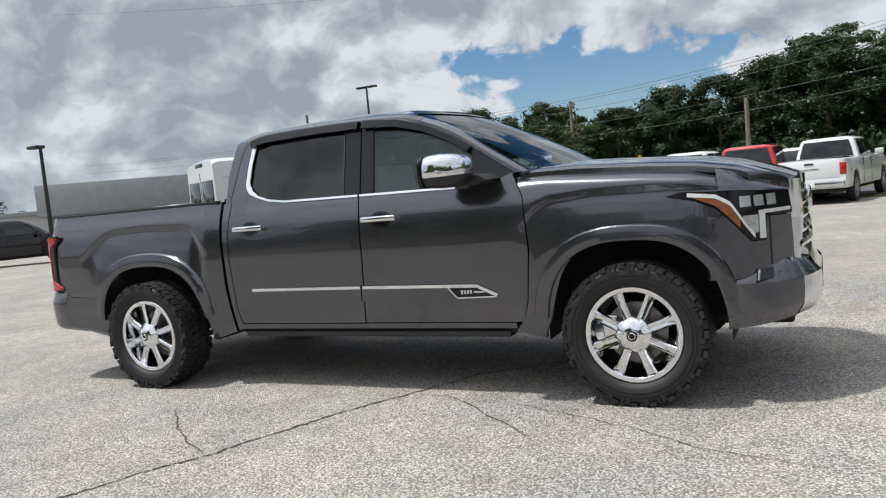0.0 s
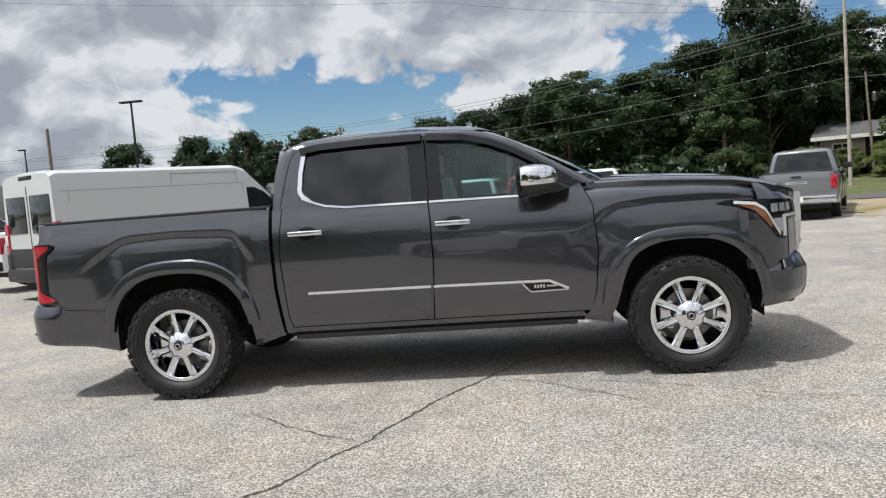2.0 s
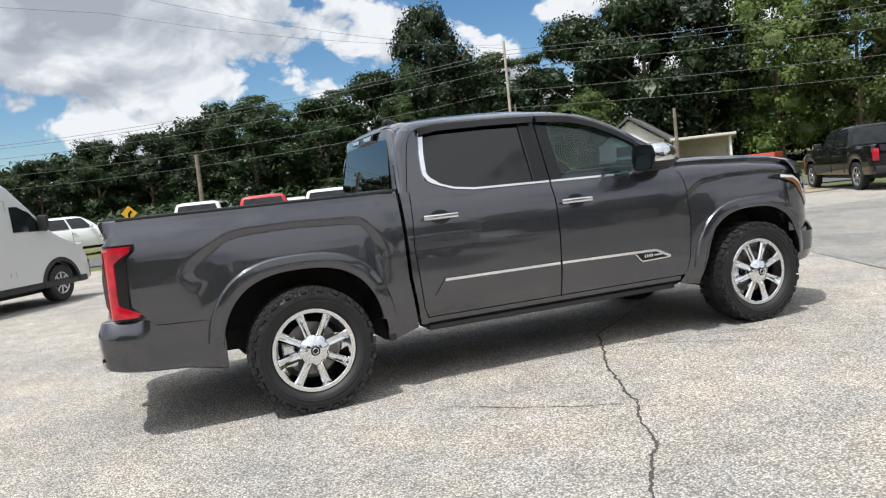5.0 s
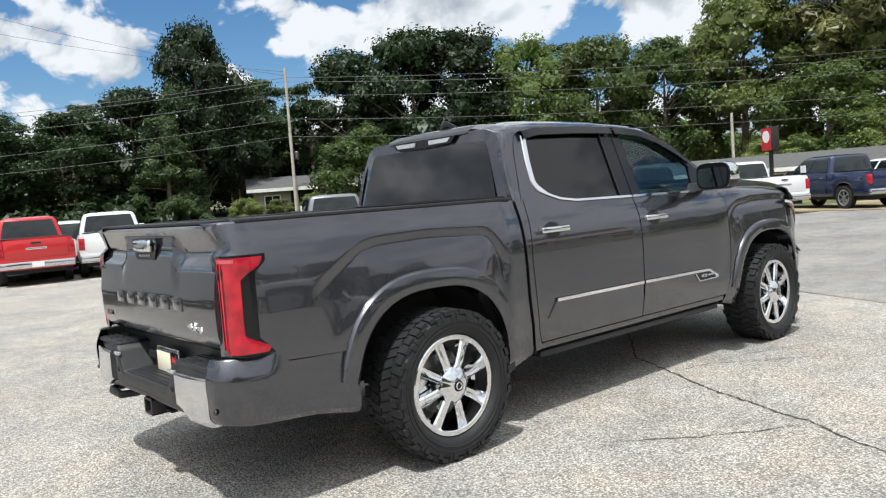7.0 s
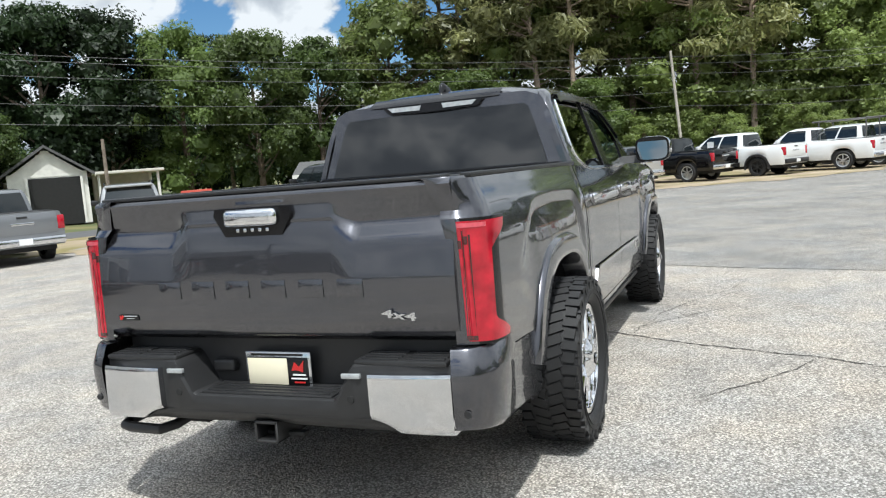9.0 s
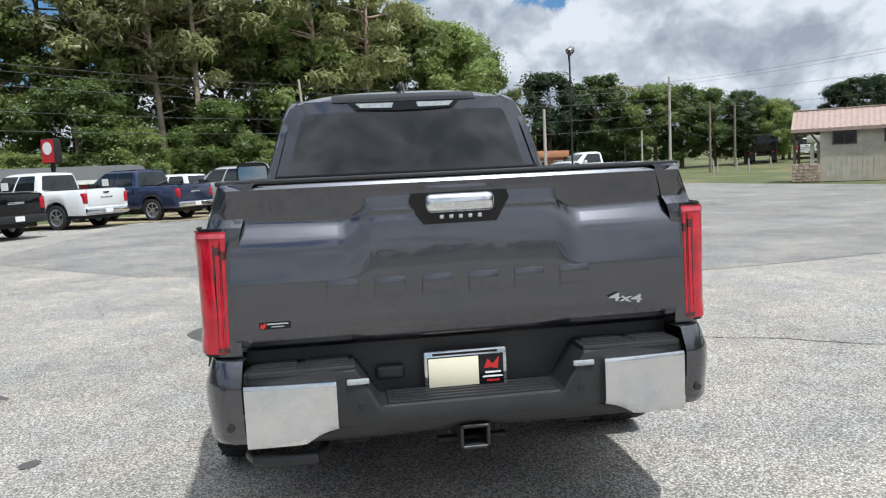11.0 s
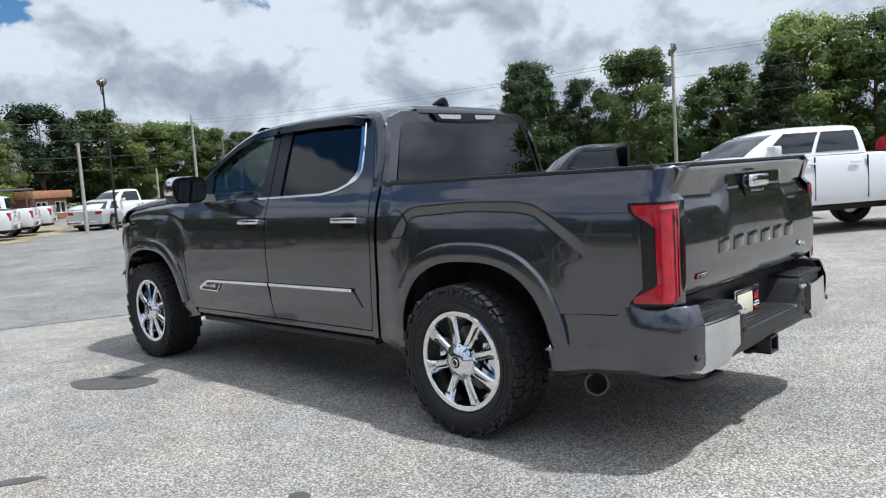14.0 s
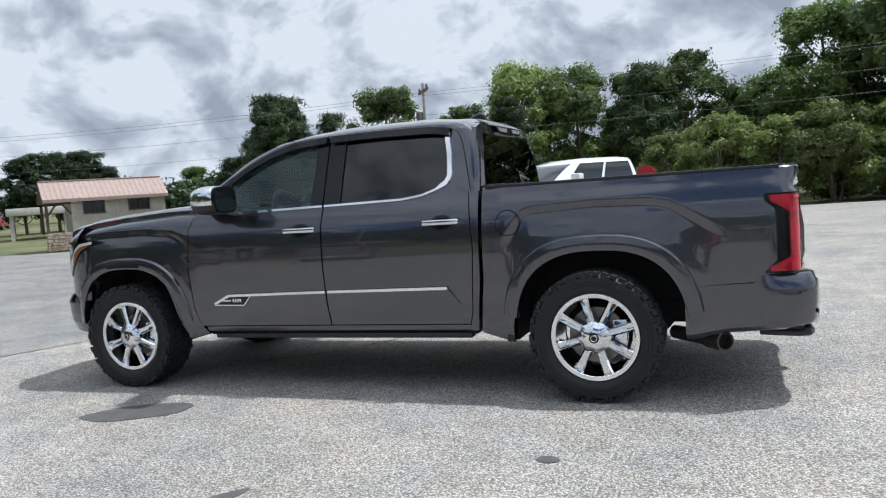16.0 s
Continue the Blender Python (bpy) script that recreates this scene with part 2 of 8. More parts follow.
def box(x0, x1, y0, y1, z0, z1, bev=0.0, seg=2, bm=None, mi=0, m=None):
    bm = bm or bmesh.new()
    tmp = bmesh.new()
    bmesh.ops.create_cube(tmp, size=1.0)
    for v in tmp.verts:
        v.co = Vector(((x0 + x1) / 2 + v.co.x * (x1 - x0), (y0 + y1) / 2 + v.co.y * (y1 - y0), (z0 + z1) / 2 + v.co.z * (z1 - z0)))
    if bev:
        bmesh.ops.bevel(tmp, geom=tmp.edges[:], offset=bev, segments=seg, affect="EDGES", profile=0.5)
    if m is not None:
        bmesh.ops.transform(tmp, matrix=m, verts=tmp.verts[:])
    return join(bm, tmp, mi)


def join(bm, tmp, mi=0):
    idx = {}
    for v in tmp.verts:
        idx[v] = bm.verts.new(v.co)
    for f in tmp.faces:
        try:
            g = bm.faces.new([idx[v] for v in f.verts])
            g.material_index = mi if mi else f.material_index
        except ValueError:
            pass
    tmp.free()
    return bm


def lathe(profile, n=48, bm=None, axis="y", mi=0, closed=False):
    """Turn (radius, along) rows round an axis."""
    bm = bm or bmesh.new()
    k = len(profile)
    rows = []
    for i in range(n):
        a = 2 * math.pi * i / n
        c, s = math.cos(a), math.sin(a)
        if axis == "y":
            rows.append([bm.verts.new((r * c, w, r * s)) for r, w in profile])
        elif axis == "z":
            rows.append([bm.verts.new((r * c, r * s, w)) for r, w in profile])
        else:
            rows.append([bm.verts.new((w, r * c, r * s)) for r, w in profile])
    for i in range(n):
        a, b = rows[i], rows[(i + 1) % n]
        for j in range(k - 1 + (1 if closed else 0)):
            q = (j + 1) % k
            bm.faces.new((a[j], a[q], b[q], b[j])).material_index = mi
    return bm


def tube(points, r, n=10, bm=None, mi=0, cap=True):
    """A round bar along points; r: one radius or one each."""
    bm = bm or bmesh.new()
    pts = [Vector(p) for p in points]
    rs = r if isinstance(r, (list, tuple)) else [r] * len(pts)
    rows = []
    side = None
    for i, p in enumerate(pts):
        d = (pts[min(i + 1, len(pts) - 1)] - pts[max(i - 1, 0)]).normalized()
        if side is None:
            side = d.orthogonal().normalized()
        side = (side - d * side.dot(d)).normalized()
        up = d.cross(side)
        rows.append([bm.verts.new(p + (side * math.cos(2 * math.pi * k / n) + up * math.sin(2 * math.pi * k / n)) * rs[i]) for k in range(n)])
    for a, b in zip(rows, rows[1:]):
        for k in range(n):
            bm.faces.new((a[k], a[(k + 1) % n], b[(k + 1) % n], b[k])).material_index = mi
    if cap:
        bm.faces.new(rows[0][::-1]).material_index = mi
        bm.faces.new(rows[-1]).material_index = mi
    return bm


def prism(outline, place, depth, bm=None, mi=0):
    """A plate with a flat outline: place(u, v, d) lays it in space, d from 0 to depth."""
    bm = bm or bmesh.new()
    a = [bm.verts.new(place(u, v, 0.0)) for u, v in outline]
    b = [bm.verts.new(place(u, v, depth)) for u, v in outline]
    n = len(a)
    bm.faces.new(a).material_index = mi
    bm.faces.new(b[::-1]).material_index = mi
    for i in range(n):
        bm.faces.new((a[(i + 1) % n], a[i], b[i], b[(i + 1) % n])).material_index = mi
    bmesh.ops.recalc_face_normals(bm, faces=bm.faces[:])
    return bm


def strip(rows, bm=None, mi=0):
    """Quads between rows of points of equal length."""
    bm = bm or bmesh.new()
    vs = [[bm.verts.new(p) for p in r] for r in rows]
    for a, b in zip(vs, vs[1:]):
        for i in range(len(a) - 1):
            bm.faces.new((a[i], a[i + 1], b[i + 1], b[i])).material_index = mi
    return bm


def spline(points, n):
    """n + 1 places along a soft curve through the points."""
    pts = [Vector(p) for p in points]
    k = len(pts) - 1
    out = []
    for i in range(n + 1):
        u = i / n * k
        j = min(int(u), k - 1)
        t = u - j
        p0, p1, p2, p3 = pts[max(j - 1, 0)], pts[j], pts[j + 1], pts[min(j + 2, k)]
        out.append(0.5 * ((2 * p1) + (p2 - p0) * t + (2 * p0 - 5 * p1 + 4 * p2 - p3) * t * t + (3 * p1 - p0 - 3 * p2 + p3) * t ** 3))
    return out


def along(points, n):
    """n + 1 places at even steps along a bent line."""
    pts = [Vector(p) for p in points]
    d = [0.0]
    for a, b in zip(pts, pts[1:]):
        d.append(d[-1] + (b - a).length)
    out = []
    for i in range(n + 1):
        w = d[-1] * i / n
        j = 0
        while j < len(pts) - 2 and d[j + 1] < w:
            j += 1
        out.append(pts[j].lerp(pts[j + 1], min(1.0, (w - d[j]) / max(1e-9, d[j + 1] - d[j]))))
    return out

# ---- ground ----
def asphalt(name, stone_a, stone_b, binder, big=0.25):
    m = bpy.data.materials.new(name)
    m.use_nodes = True
    n, l = m.node_tree.nodes, m.node_tree.links
    b = n["Principled BSDF"]
    co = n.new("ShaderNodeTexCoord")

    def noise(scale, detail=4.0, rough=0.55):
        a = n.new("ShaderNodeTexNoise")
        a.inputs["Scale"].default_value, a.inputs["Detail"].default_value, a.inputs["Roughness"].default_value = scale, detail, rough
        l.new(co.outputs["Object"], a.inputs["Vector"])
        return a.outputs[0]

    def ramp(src, lo, hi, a, c):
        r = n.new("ShaderNodeValToRGB")
        r.color_ramp.elements[0].position, r.color_ramp.elements[1].position = lo, hi
        r.color_ramp.elements[0].color, r.color_ramp.elements[1].color = (*a, 1), (*c, 1)
        l.new(src, r.inputs[0])
        return r.outputs[0]

    def blend(kind, fac, a, c):
        x = n.new("ShaderNodeMix")
        x.data_type, x.blend_type = "RGBA", kind
        for sock, v in ((x.inputs[0], fac), (x.inputs[6], a), (x.inputs[7], c)):
            if isinstance(v, float):
                sock.default_value = v
            elif isinstance(v, tuple):
                sock.default_value = (*v, 1)
            else:
                l.new(v, sock)
        return x.outputs[2]

    vo = n.new("ShaderNodeTexVoronoi")
    vo.inputs["Scale"].default_value = 88.0
    l.new(co.outputs["Object"], vo.inputs["Vector"])
    sep = n.new("ShaderNodeSeparateColor")
    l.new(vo.outputs["Color"], sep.inputs[0])
    stones = ramp(sep.outputs[0], 0.0, 1.0, stone_a, stone_b)
    gaps = ramp(vo.outputs["Distance"], 0.35, 0.75, (0, 0, 0), (1, 1, 1))
    col = blend("MIX", gaps, stones, binder)
    grain = noise(170.0, 3.0, 0.7)
    col = blend("MULTIPLY", 0.5, col, ramp(grain, 0.38, 0.62, (0.45, 0.45, 0.45), (1.40, 1.40, 1.40)))
    col = blend("MULTIPLY", 0.8, col, ramp(noise(0.55, 7.0, 0.6), 0.32, 0.68, (1 - big, 1 - big, 1 - big), (1.12, 1.11, 1.09)))
    col = blend("MULTIPLY", 0.7, col, ramp(noise(3.1, 6.0, 0.65), 0.3, 0.7, (0.74, 0.73, 0.72), (1.15, 1.15, 1.15)))
    col = blend("MULTIPLY", 0.75, col, ramp(noise(1.1, 5.0, 0.62), 0.35, 0.66, (0.93, 0.97, 1.02), (1.08, 1.03, 0.96)))
    spots = ramp(noise(1.7, 3.0), 0.66, 0.76, (1, 1, 1), (0.72, 0.70, 0.68))
    col = blend("MULTIPLY", 0.8, col, spots)
    l.new(col, b.inputs["Base Color"])
    b.inputs["Roughness"].default_value = 0.88
    b.inputs["Specular IOR Level"].default_value = 0.3
    u = n.new("ShaderNodeBump")
    u.inputs["Strength"].default_value, u.inputs["Distance"].default_value = 0.75, 0.012
    l.new(vo.outputs["Distance"], u.inputs["Height"])
    u.invert = True
    l.new(u.outputs[0], b.inputs["Normal"])
    return m


LOT = asphalt("weathered_pale_asphalt", (0.31, 0.290, 0.265), (0.72, 0.68, 0.63), (0.20, 0.188, 0.170))
LOT_OLD = asphalt("older_grey_asphalt", (0.20, 0.192, 0.183), (0.60, 0.58, 0.55), (0.14, 0.136, 0.13), 0.35)
ROAD = mat("road_asphalt", (0.09, 0.09, 0.092), 0.85, vary=0.2, scale=3.0, bump=0.3, bump_scale=60.0)
GRASS = mat("mown_grass", (0.082, 0.098, 0.034), 0.9, vary=0.35, scale=2.5, bump=0.6, bump_scale=30.0, second=(0.17, 0.15, 0.06), second_scale=0.25)
DIRT = mat("orange_dirt_with_straw", (0.33, 0.265, 0.185), 0.95, vary=0.25, scale=1.2, bump=0.5, bump_scale=12.0, second=(0.20, 0.17, 0.07), second_scale=0.6)
CRACK = mat("crack_filler", (0.055, 0.05, 0.045), 0.9, vary=0.3, scale=30.0)
CONCRETE = mat("pale_concrete", (0.48, 0.46, 0.42), 0.85, vary=0.12, scale=4.0, bump=0.2, bump_scale=60.0)


def rise(x, y):
    """Gentle lie of the land: level at the truck, climbing beyond the lot."""
    z = 0.05 * max(0.0, y - 27.0) * sm(-12, 8, x)
    z -= 0.16 * sm(8, 18, y) * sm(13.0, 9.5, x)
    z += 0.03 * max(0.0, -y - 30.0)
    z += 0.012 * max(0.0, x - 34.0)
    return min(z, 9.0)


def sheet(name, outline, z, material, step, label, category, ragged=0.0):
    """A ground patch that follows the land; ragged wears its border."""
    if ragged:
        ring = along([(x, y, 0) for x, y in outline + outline[:1]], 160)[:-1]
        outline = [(p.x + ragged * noise.noise((p.x * 0.9, p.y * 0.9, 1.0)) + 0.4 * ragged * noise.noise((p.x * 3.1, p.y * 3.1, 4.0)), p.y + ragged * noise.noise((p.x * 0.9, p.y * 0.9, 7.0))) for p in ring]
    bm = bmesh.new()
    f = bm.faces.new([bm.verts.new((x, y, 0)) for x, y in outline])
    xs, ys = [p[0] for p in outline], [p[1] for p in outline]
    for lo, hi, axis in ((min(xs), max(xs), 0), (min(ys), max(ys), 1)):
        k = lo + step
        while k < hi:
            no = Vector((1, 0, 0)) if axis == 0 else Vector((0, 1, 0))
            bmesh.ops.bisect_plane(bm, geom=bm.verts[:] + bm.edges[:] + bm.faces[:], plane_co=no * k, plane_no=no)
            k += step
    for v in bm.verts:
        v.co.z = rise(v.co.x, v.co.y) + z
    bmesh.ops.recalc_face_normals(bm, faces=bm.faces[:])
    return tagged(part(name, bm, material, angle=180), label, category, kind="structure")


land = bmesh.new()
rr = [0, 8, 16, 24, 32, 40, 50, 62, 78, 100, 140, 220, 400, 900, 2500]
rows = []
for k in range(73):
    a = 2 * math.pi * k / 72
    rows.append([(r * math.cos(a) + 8, r * math.sin(a), rise(r * math.cos(a) + 8, r * math.sin(a)) - 0.03) for r in rr])
tagged(part("ground", strip(rows, land), GRASS, angle=180), "rough grass verge round the parking lot", "ground", kind="structure")
sheet("parking_lot", [(-46, -24.0), (-2, -24.6), (12, -22.5), (26, -19.6), (42, -17.0), (56, -24), (56, -2), (27, 3.0), (23.5, 9.5), (19, 14.0), (13.5, 14.5), (9.5, 19.0), (5, 21.5), (-6, 20.5), (-46, 26)], 0.0, LOT, 4.0, "pale weathered asphalt parking lot with exposed gravel", "parking lot")
sheet("old_pavement", [(7.9, 3.4), (6.25, -0.2), (5.55, -1.8), (4.85, -4.2), (5.6, -9.0), (8.0, -17.0), (12, -22.4), (26, -19.5), (42, -16.9), (55.9, -23.9), (55.9, -2.1), (27, 2.9), (22.6, 7.4), (12.0, 7.5)], 0.005, LOT_OLD, 4.0, "older grey asphalt beyond the seam", "pavement")

# ---- the grey pickup truck: x forward, y to its left, origin under the rear axle ----
truck = thing("pickup_truck", "dark grey metallic crew-cab pickup truck on chrome eight-spoke wheels", "pickup truck")
AX = 3.72
PLAN = [(-1.05, 0.955), (-0.6, 0.96), (0.55, 0.955), (0.75, 0.938), (1.0, 0.932), (2.6, 0.932), (3.0, 0.938), (3.4, 0.952), (4.05, 0.952), (4.2, 0.93), (4.35, 0.88)]
SECTION = [(0.34, -0.05), (0.45, -0.020), (0.6, -0.003), (0.75, 0.001), (0.95, 0.0015), (1.05, -0.001), (1.11, -0.005), (1.155, -0.0105), (1.20, -0.0185), (1.27, -0.038), (1.33, -0.062), (1.45, -0.100), (1.6, -0.148)]
CREASE_R = [(-0.80, 1.03), (-0.70, 1.09), (-0.58, 1.165), (-0.47, 1.23), (-0.36, 1.25), (-0.02, 1.258), (0.38, 1.243), (0.46, 1.225), (0.52, 1.14), (0.58, 1.05)]
CREASE_F = [(2.98, 0.98), (3.06, 1.09), (3.15, 1.18), (3.26, 1.23), (3.51, 1.252), (3.95, 1.25), (4.3, 1.235)]


def soft_line(table, x):
    return sum(lerp_table(table, x + q * 0.012) for q in (-2, -1, 0, 1, 2)) / 5


def crease_at(c, x):
    """Height of a shoulder crease and the factor from a square to an upright distance."""
    slope = (soft_line(c, x + 0.02) - soft_line(c, x - 0.02)) / 0.04
    return soft_line(c, x), math.sqrt(1 + slope * slope)


def bulge(x, z):
    """Shoulder crease over each axle: a narrow facet that faces down, then a plane that runs out to the arch."""
    out = 0.0
    for cx in (-0.02, 3.72):
        r = math.hypot((x - cx) / 0.56, (z - 0.42) / 0.56)
        out += 0.004 * sm(1.45, 0.95, r)
    for c, a, b, deep in ((CREASE_R, -0.80, 0.60, 0.019), (CREASE_F, 2.98, 4.6, 0.013)):
        if a < x < b:
            zc, k = crease_at(c, x)
            d = (zc - z) / k
            g = sm(a, a + 0.26, x) * sm(b, b - 0.10, x)
            out -= deep * g * min(max(0.0, d / 0.052), max(0.0, (0.30 - d) / 0.248), 1.0)
    return out


def crease_levels(c, x, zb, zt):
    """Heights for one upright row of points, with the crease and its facet on rows of their own."""
    zc, k = crease_at(c, x)
    zc = min(zc, zt - 0.04)
    levels = [zt + (zc - zt) * j / 12 for j in range(12)]
    room = max(0.02, zc - zb - 0.02)
    for d in (-0.003, 0.003, 0.012, 0.026, 0.040, 0.049, 0.055):
        levels.append(zc - min(d * k, room * (0.3 + d)))
    last = levels[-1]
    levels += [last + (zb - last) * j / 34 for j in range(1, 35)]
    return levels[::-1]


def half(x, z):
    return smooth_table(PLAN, x) + lerp_table(SECTION, z) + bulge(x, z)


def arch(x, cx, a, b, n=2.6, z0=0.36):
    u = min(1.0, abs(x - cx) / a)
    return z0 + b * (1 - u ** n) ** (1 / n)


def glasshouse(z):
    y = 0.872 - 0.32 * (z - 1.33)
    return y - 0.5 * max(0.0, z - 1.80) ** 1.2


def xs_between(a, b, step, cx, w):
    xs = {round(a + (b - a) * i / max(1, round(abs(b - a) / step)), 5) for i in range(max(1, round(abs(b - a) / step)) + 1)}
    for e in (0.001, 0.004, 0.01, 0.02, 0.035):
        for q in (cx - w * (1 - e), cx + w * (1 - e)):
            if min(a, b) < q < max(a, b):
                xs.add(round(q, 5))
    return sorted(xs)


def build_bedside(s):
    xs = xs_between(-1.02, 0.72, 0.022, -0.02, 0.54)
    corner = [(-1.192, -0.109), (-1.188, -0.09), (-1.175, -0.055), (-1.14, -0.02), (-1.09, -0.004)]
    front = [(0.43, 0.05), (0.77, 0.01), (1.2, 0.0), (1.4, 0.0)]
    seam = [(-1.0, 0.765), (-0.93, 0.717), (-0.6, 0.70)]

    def base(x):
        if x < -0.4:
            return max(arch(x, -0.02, 0.54, 0.58), lerp_table(seam, x)) if x > -0.56 else lerp_table(seam, x)
        if x < 0.52:
            return max(arch(x, -0.02, 0.54, 0.58), 0.352)
        return lerp_table([(0.52, 0.352), (0.76, 0.43)], x)

    cols = []
    for cx, dy in corner:
        tuck = min(1.0, max(0.0, -dy / 0.07))
        cols.append([(cx + tuck * lerp_table([(1.228, 0.0), (1.25, 0.031), (1.33, 0.004), (1.36, -0.006)], z), s * (half(-1.05, z) + dy), z) for z in crease_levels(CREASE_R, -1.02, 0.768, 1.372)])
    for x in xs:
        col = []
        for z in crease_levels(CREASE_R, x, base(x), 1.372):
            xx = x + lerp_table(front, z) * sm(0.3, 0.72, x)
            col.append((xx, s * half(xx, z), z))
        cols.append(col)
    for col in cols:
        x, y, z = col[-1]
        col.append((x, y - s * 0.012, 1.381))
        col.append((x, y - s * 0.05, 1.383))
    return skirt(strip(cols), (0, -s * 0.03, 0))


def build_fender(s):
    front = [(0.42, 2.99), (0.49, 3.05), (0.61, 3.09), (0.90, 3.12), (1.23, 3.10), (1.38, 3.03)]
    top = [(3.0, 1.385), (3.23, 1.383), (3.8, 1.35), (4.1, 1.315), (4.32, 1.265)]
    xs = xs_between(3.03, 4.30, 0.022, AX, 0.51)
    cols = []
    for x in xs:
        if x < 3.5:
            zb = max(arch(x, AX, 0.51, 0.585), lerp_table([(3.0, 0.42), (3.21, 0.375)], x)) if x > AX - 0.51 else lerp_table([(3.0, 0.42), (3.21, 0.375)], x)
        else:
            zb = max(arch(x, AX, 0.51, 0.585), 0.50) if x < AX + 0.51 else 0.50
        zt = lerp_table(top, x)
        col = []
        for z in crease_levels(CREASE_F, x, zb, zt):
            xx = x + (lerp_table(front, z) + 0.007 - 3.03) * sm(3.45, 3.03, x)
            roll = 0.09 * sm(zt - 0.10, zt, z) ** 2
            col.append((xx, s * (half(xx, z) - roll), z))
        cols.append(col)
    return skirt(strip(cols), (0, -s * 0.03, 0))


def build_panel(s, left, right, zb, zt, nu=24, nv=34, off=0.0):
    def fn(u, v):
        x = left(0.9) + (right(0.9) - left(0.9)) * u
        for _ in range(3):
            z = zb(x) + (zt(x) - zb(x)) * v
            x = left(z) + (right(z) - left(z)) * u
        return (x, s * (half(x, z) + off), z)
    return skirt(grid(fn, nu, nv), (0, -s * 0.03, 0))


def build_flare(s, cx, ai, bi, ao, bo, t0, t1):
    rows = []
    for k in range(61):
        th = math.pi * (t0 + (t1 - t0) * k / 60)
        c, q = math.cos(th), max(0.0, math.sin(th))

        def at(a, b):
            n = 2.6
            return cx + a * math.copysign(abs(c) ** (2 / n), c), 0.36 + b * q ** (2 / n)
        row = []
        for w, o in ((1.0, -0.06), (1.0, -0.002), (0.94, 0.012), (0.86, 0.020), (0.5, 0.024), (0.12, 0.024), (0.0, 0.018), (-0.05, 0.0), (-0.05, -0.10)):
            x, z = at(ai + (ao - ai) * w, bi + (bo - bi) * w)
            xc, zc = at(ai * 1.01 + (ao - ai) * max(w, 0), bi + (bo - bi) * max(w, 0))
            row.append((x, s * (half(xc, zc) + o), z))
        rows.append(row)
    return strip(rows)


def ribbon(s, path, width, off, thick, n=60, surf=None, even=True):
    """A flat strip that lies on the side of the truck along x, z places."""
    surf = surf or glasshouse
    pts = along([(p[0], 0, p[1]) for p in path], n) if even else [Vector((p[0], 0, p[1])) for p in path]
    rows = []
    for i, p in enumerate(pts):
        d = (pts[min(i + 1, len(pts) - 1)] - pts[max(i - 1, 0)]).normalized()
        nrm = Vector((-d.z, 0, d.x))
        w = width(i / (len(pts) - 1)) if callable(width) else width
        row = []
        for k, o in ((-0.5, off), (-0.4, off + thick), (0.4, off + thick), (0.5, off)):
            q = p + nrm * w * k
            row.append((q.x, s * (surf(q.z) + o), q.z))
        rows.append(row)
    return strip(rows)


def side_plate(s, outline, off, thick):
    return prism(outline, lambda x, z, d: (x, s * (half(x, z) + off + d), z), thick)


def side_disc(s, cx, cz, rx, rz, off, dish=0.0, rings=6, n=36):
    """A round plate that follows the side of the truck; dish sinks its middle."""
    rows = []
    for k in range(n + 1):
        a = 2 * math.pi * k / n
        row = []
        for j in range(rings + 1):
            q = j / rings
            x, z = cx + rx * q * math.cos(a), cz + rz * q * math.sin(a)
            row.append((x, s * (half(x, z) + off - dish * (1 - q * q)), z))
        x, z = cx + rx * 1.01 * math.cos(a), cz + rz * 1.01 * math.sin(a)
        row.append((x, s * (half(x, z) - 0.01), z))
        rows.append(row)
    return strip(rows)


ROOF_PATH = [(0.745, 1.36), (0.75, 1.50), (0.76, 1.62), (0.79, 1.73), (0.84, 1.80), (0.93, 1.845), (1.14, 1.865), (1.55, 1.87), (1.86, 1.865), (2.24, 1.84), (2.45, 1.78), (2.63, 1.70), (2.85, 1.56), (3.13, 1.39)]
SEAM_PATH = [(0.80, 1.36), (0.828, 1.50), (0.852, 1.62), (0.88, 1.72), (0.92, 1.78), (1.0, 1.812), (1.15, 1.828), (1.55, 1.833), (1.86, 1.828), (2.22, 1.803), (2.42, 1.743), (2.6, 1.663), (2.8, 1.543), (3.05, 1.385)]
PANE_PATH = [(0.95, 1.36), (0.953, 1.45), (0.965, 1.62), (0.985, 1.76), (1.03, 1.785), (1.08, 1.79), (1.2, 1.795), (1.55, 1.80), (1.86, 1.795), (2.2, 1.77), (2.4, 1.71), (2.58, 1.63), (2.75, 1.53), (2.97, 1.37)]


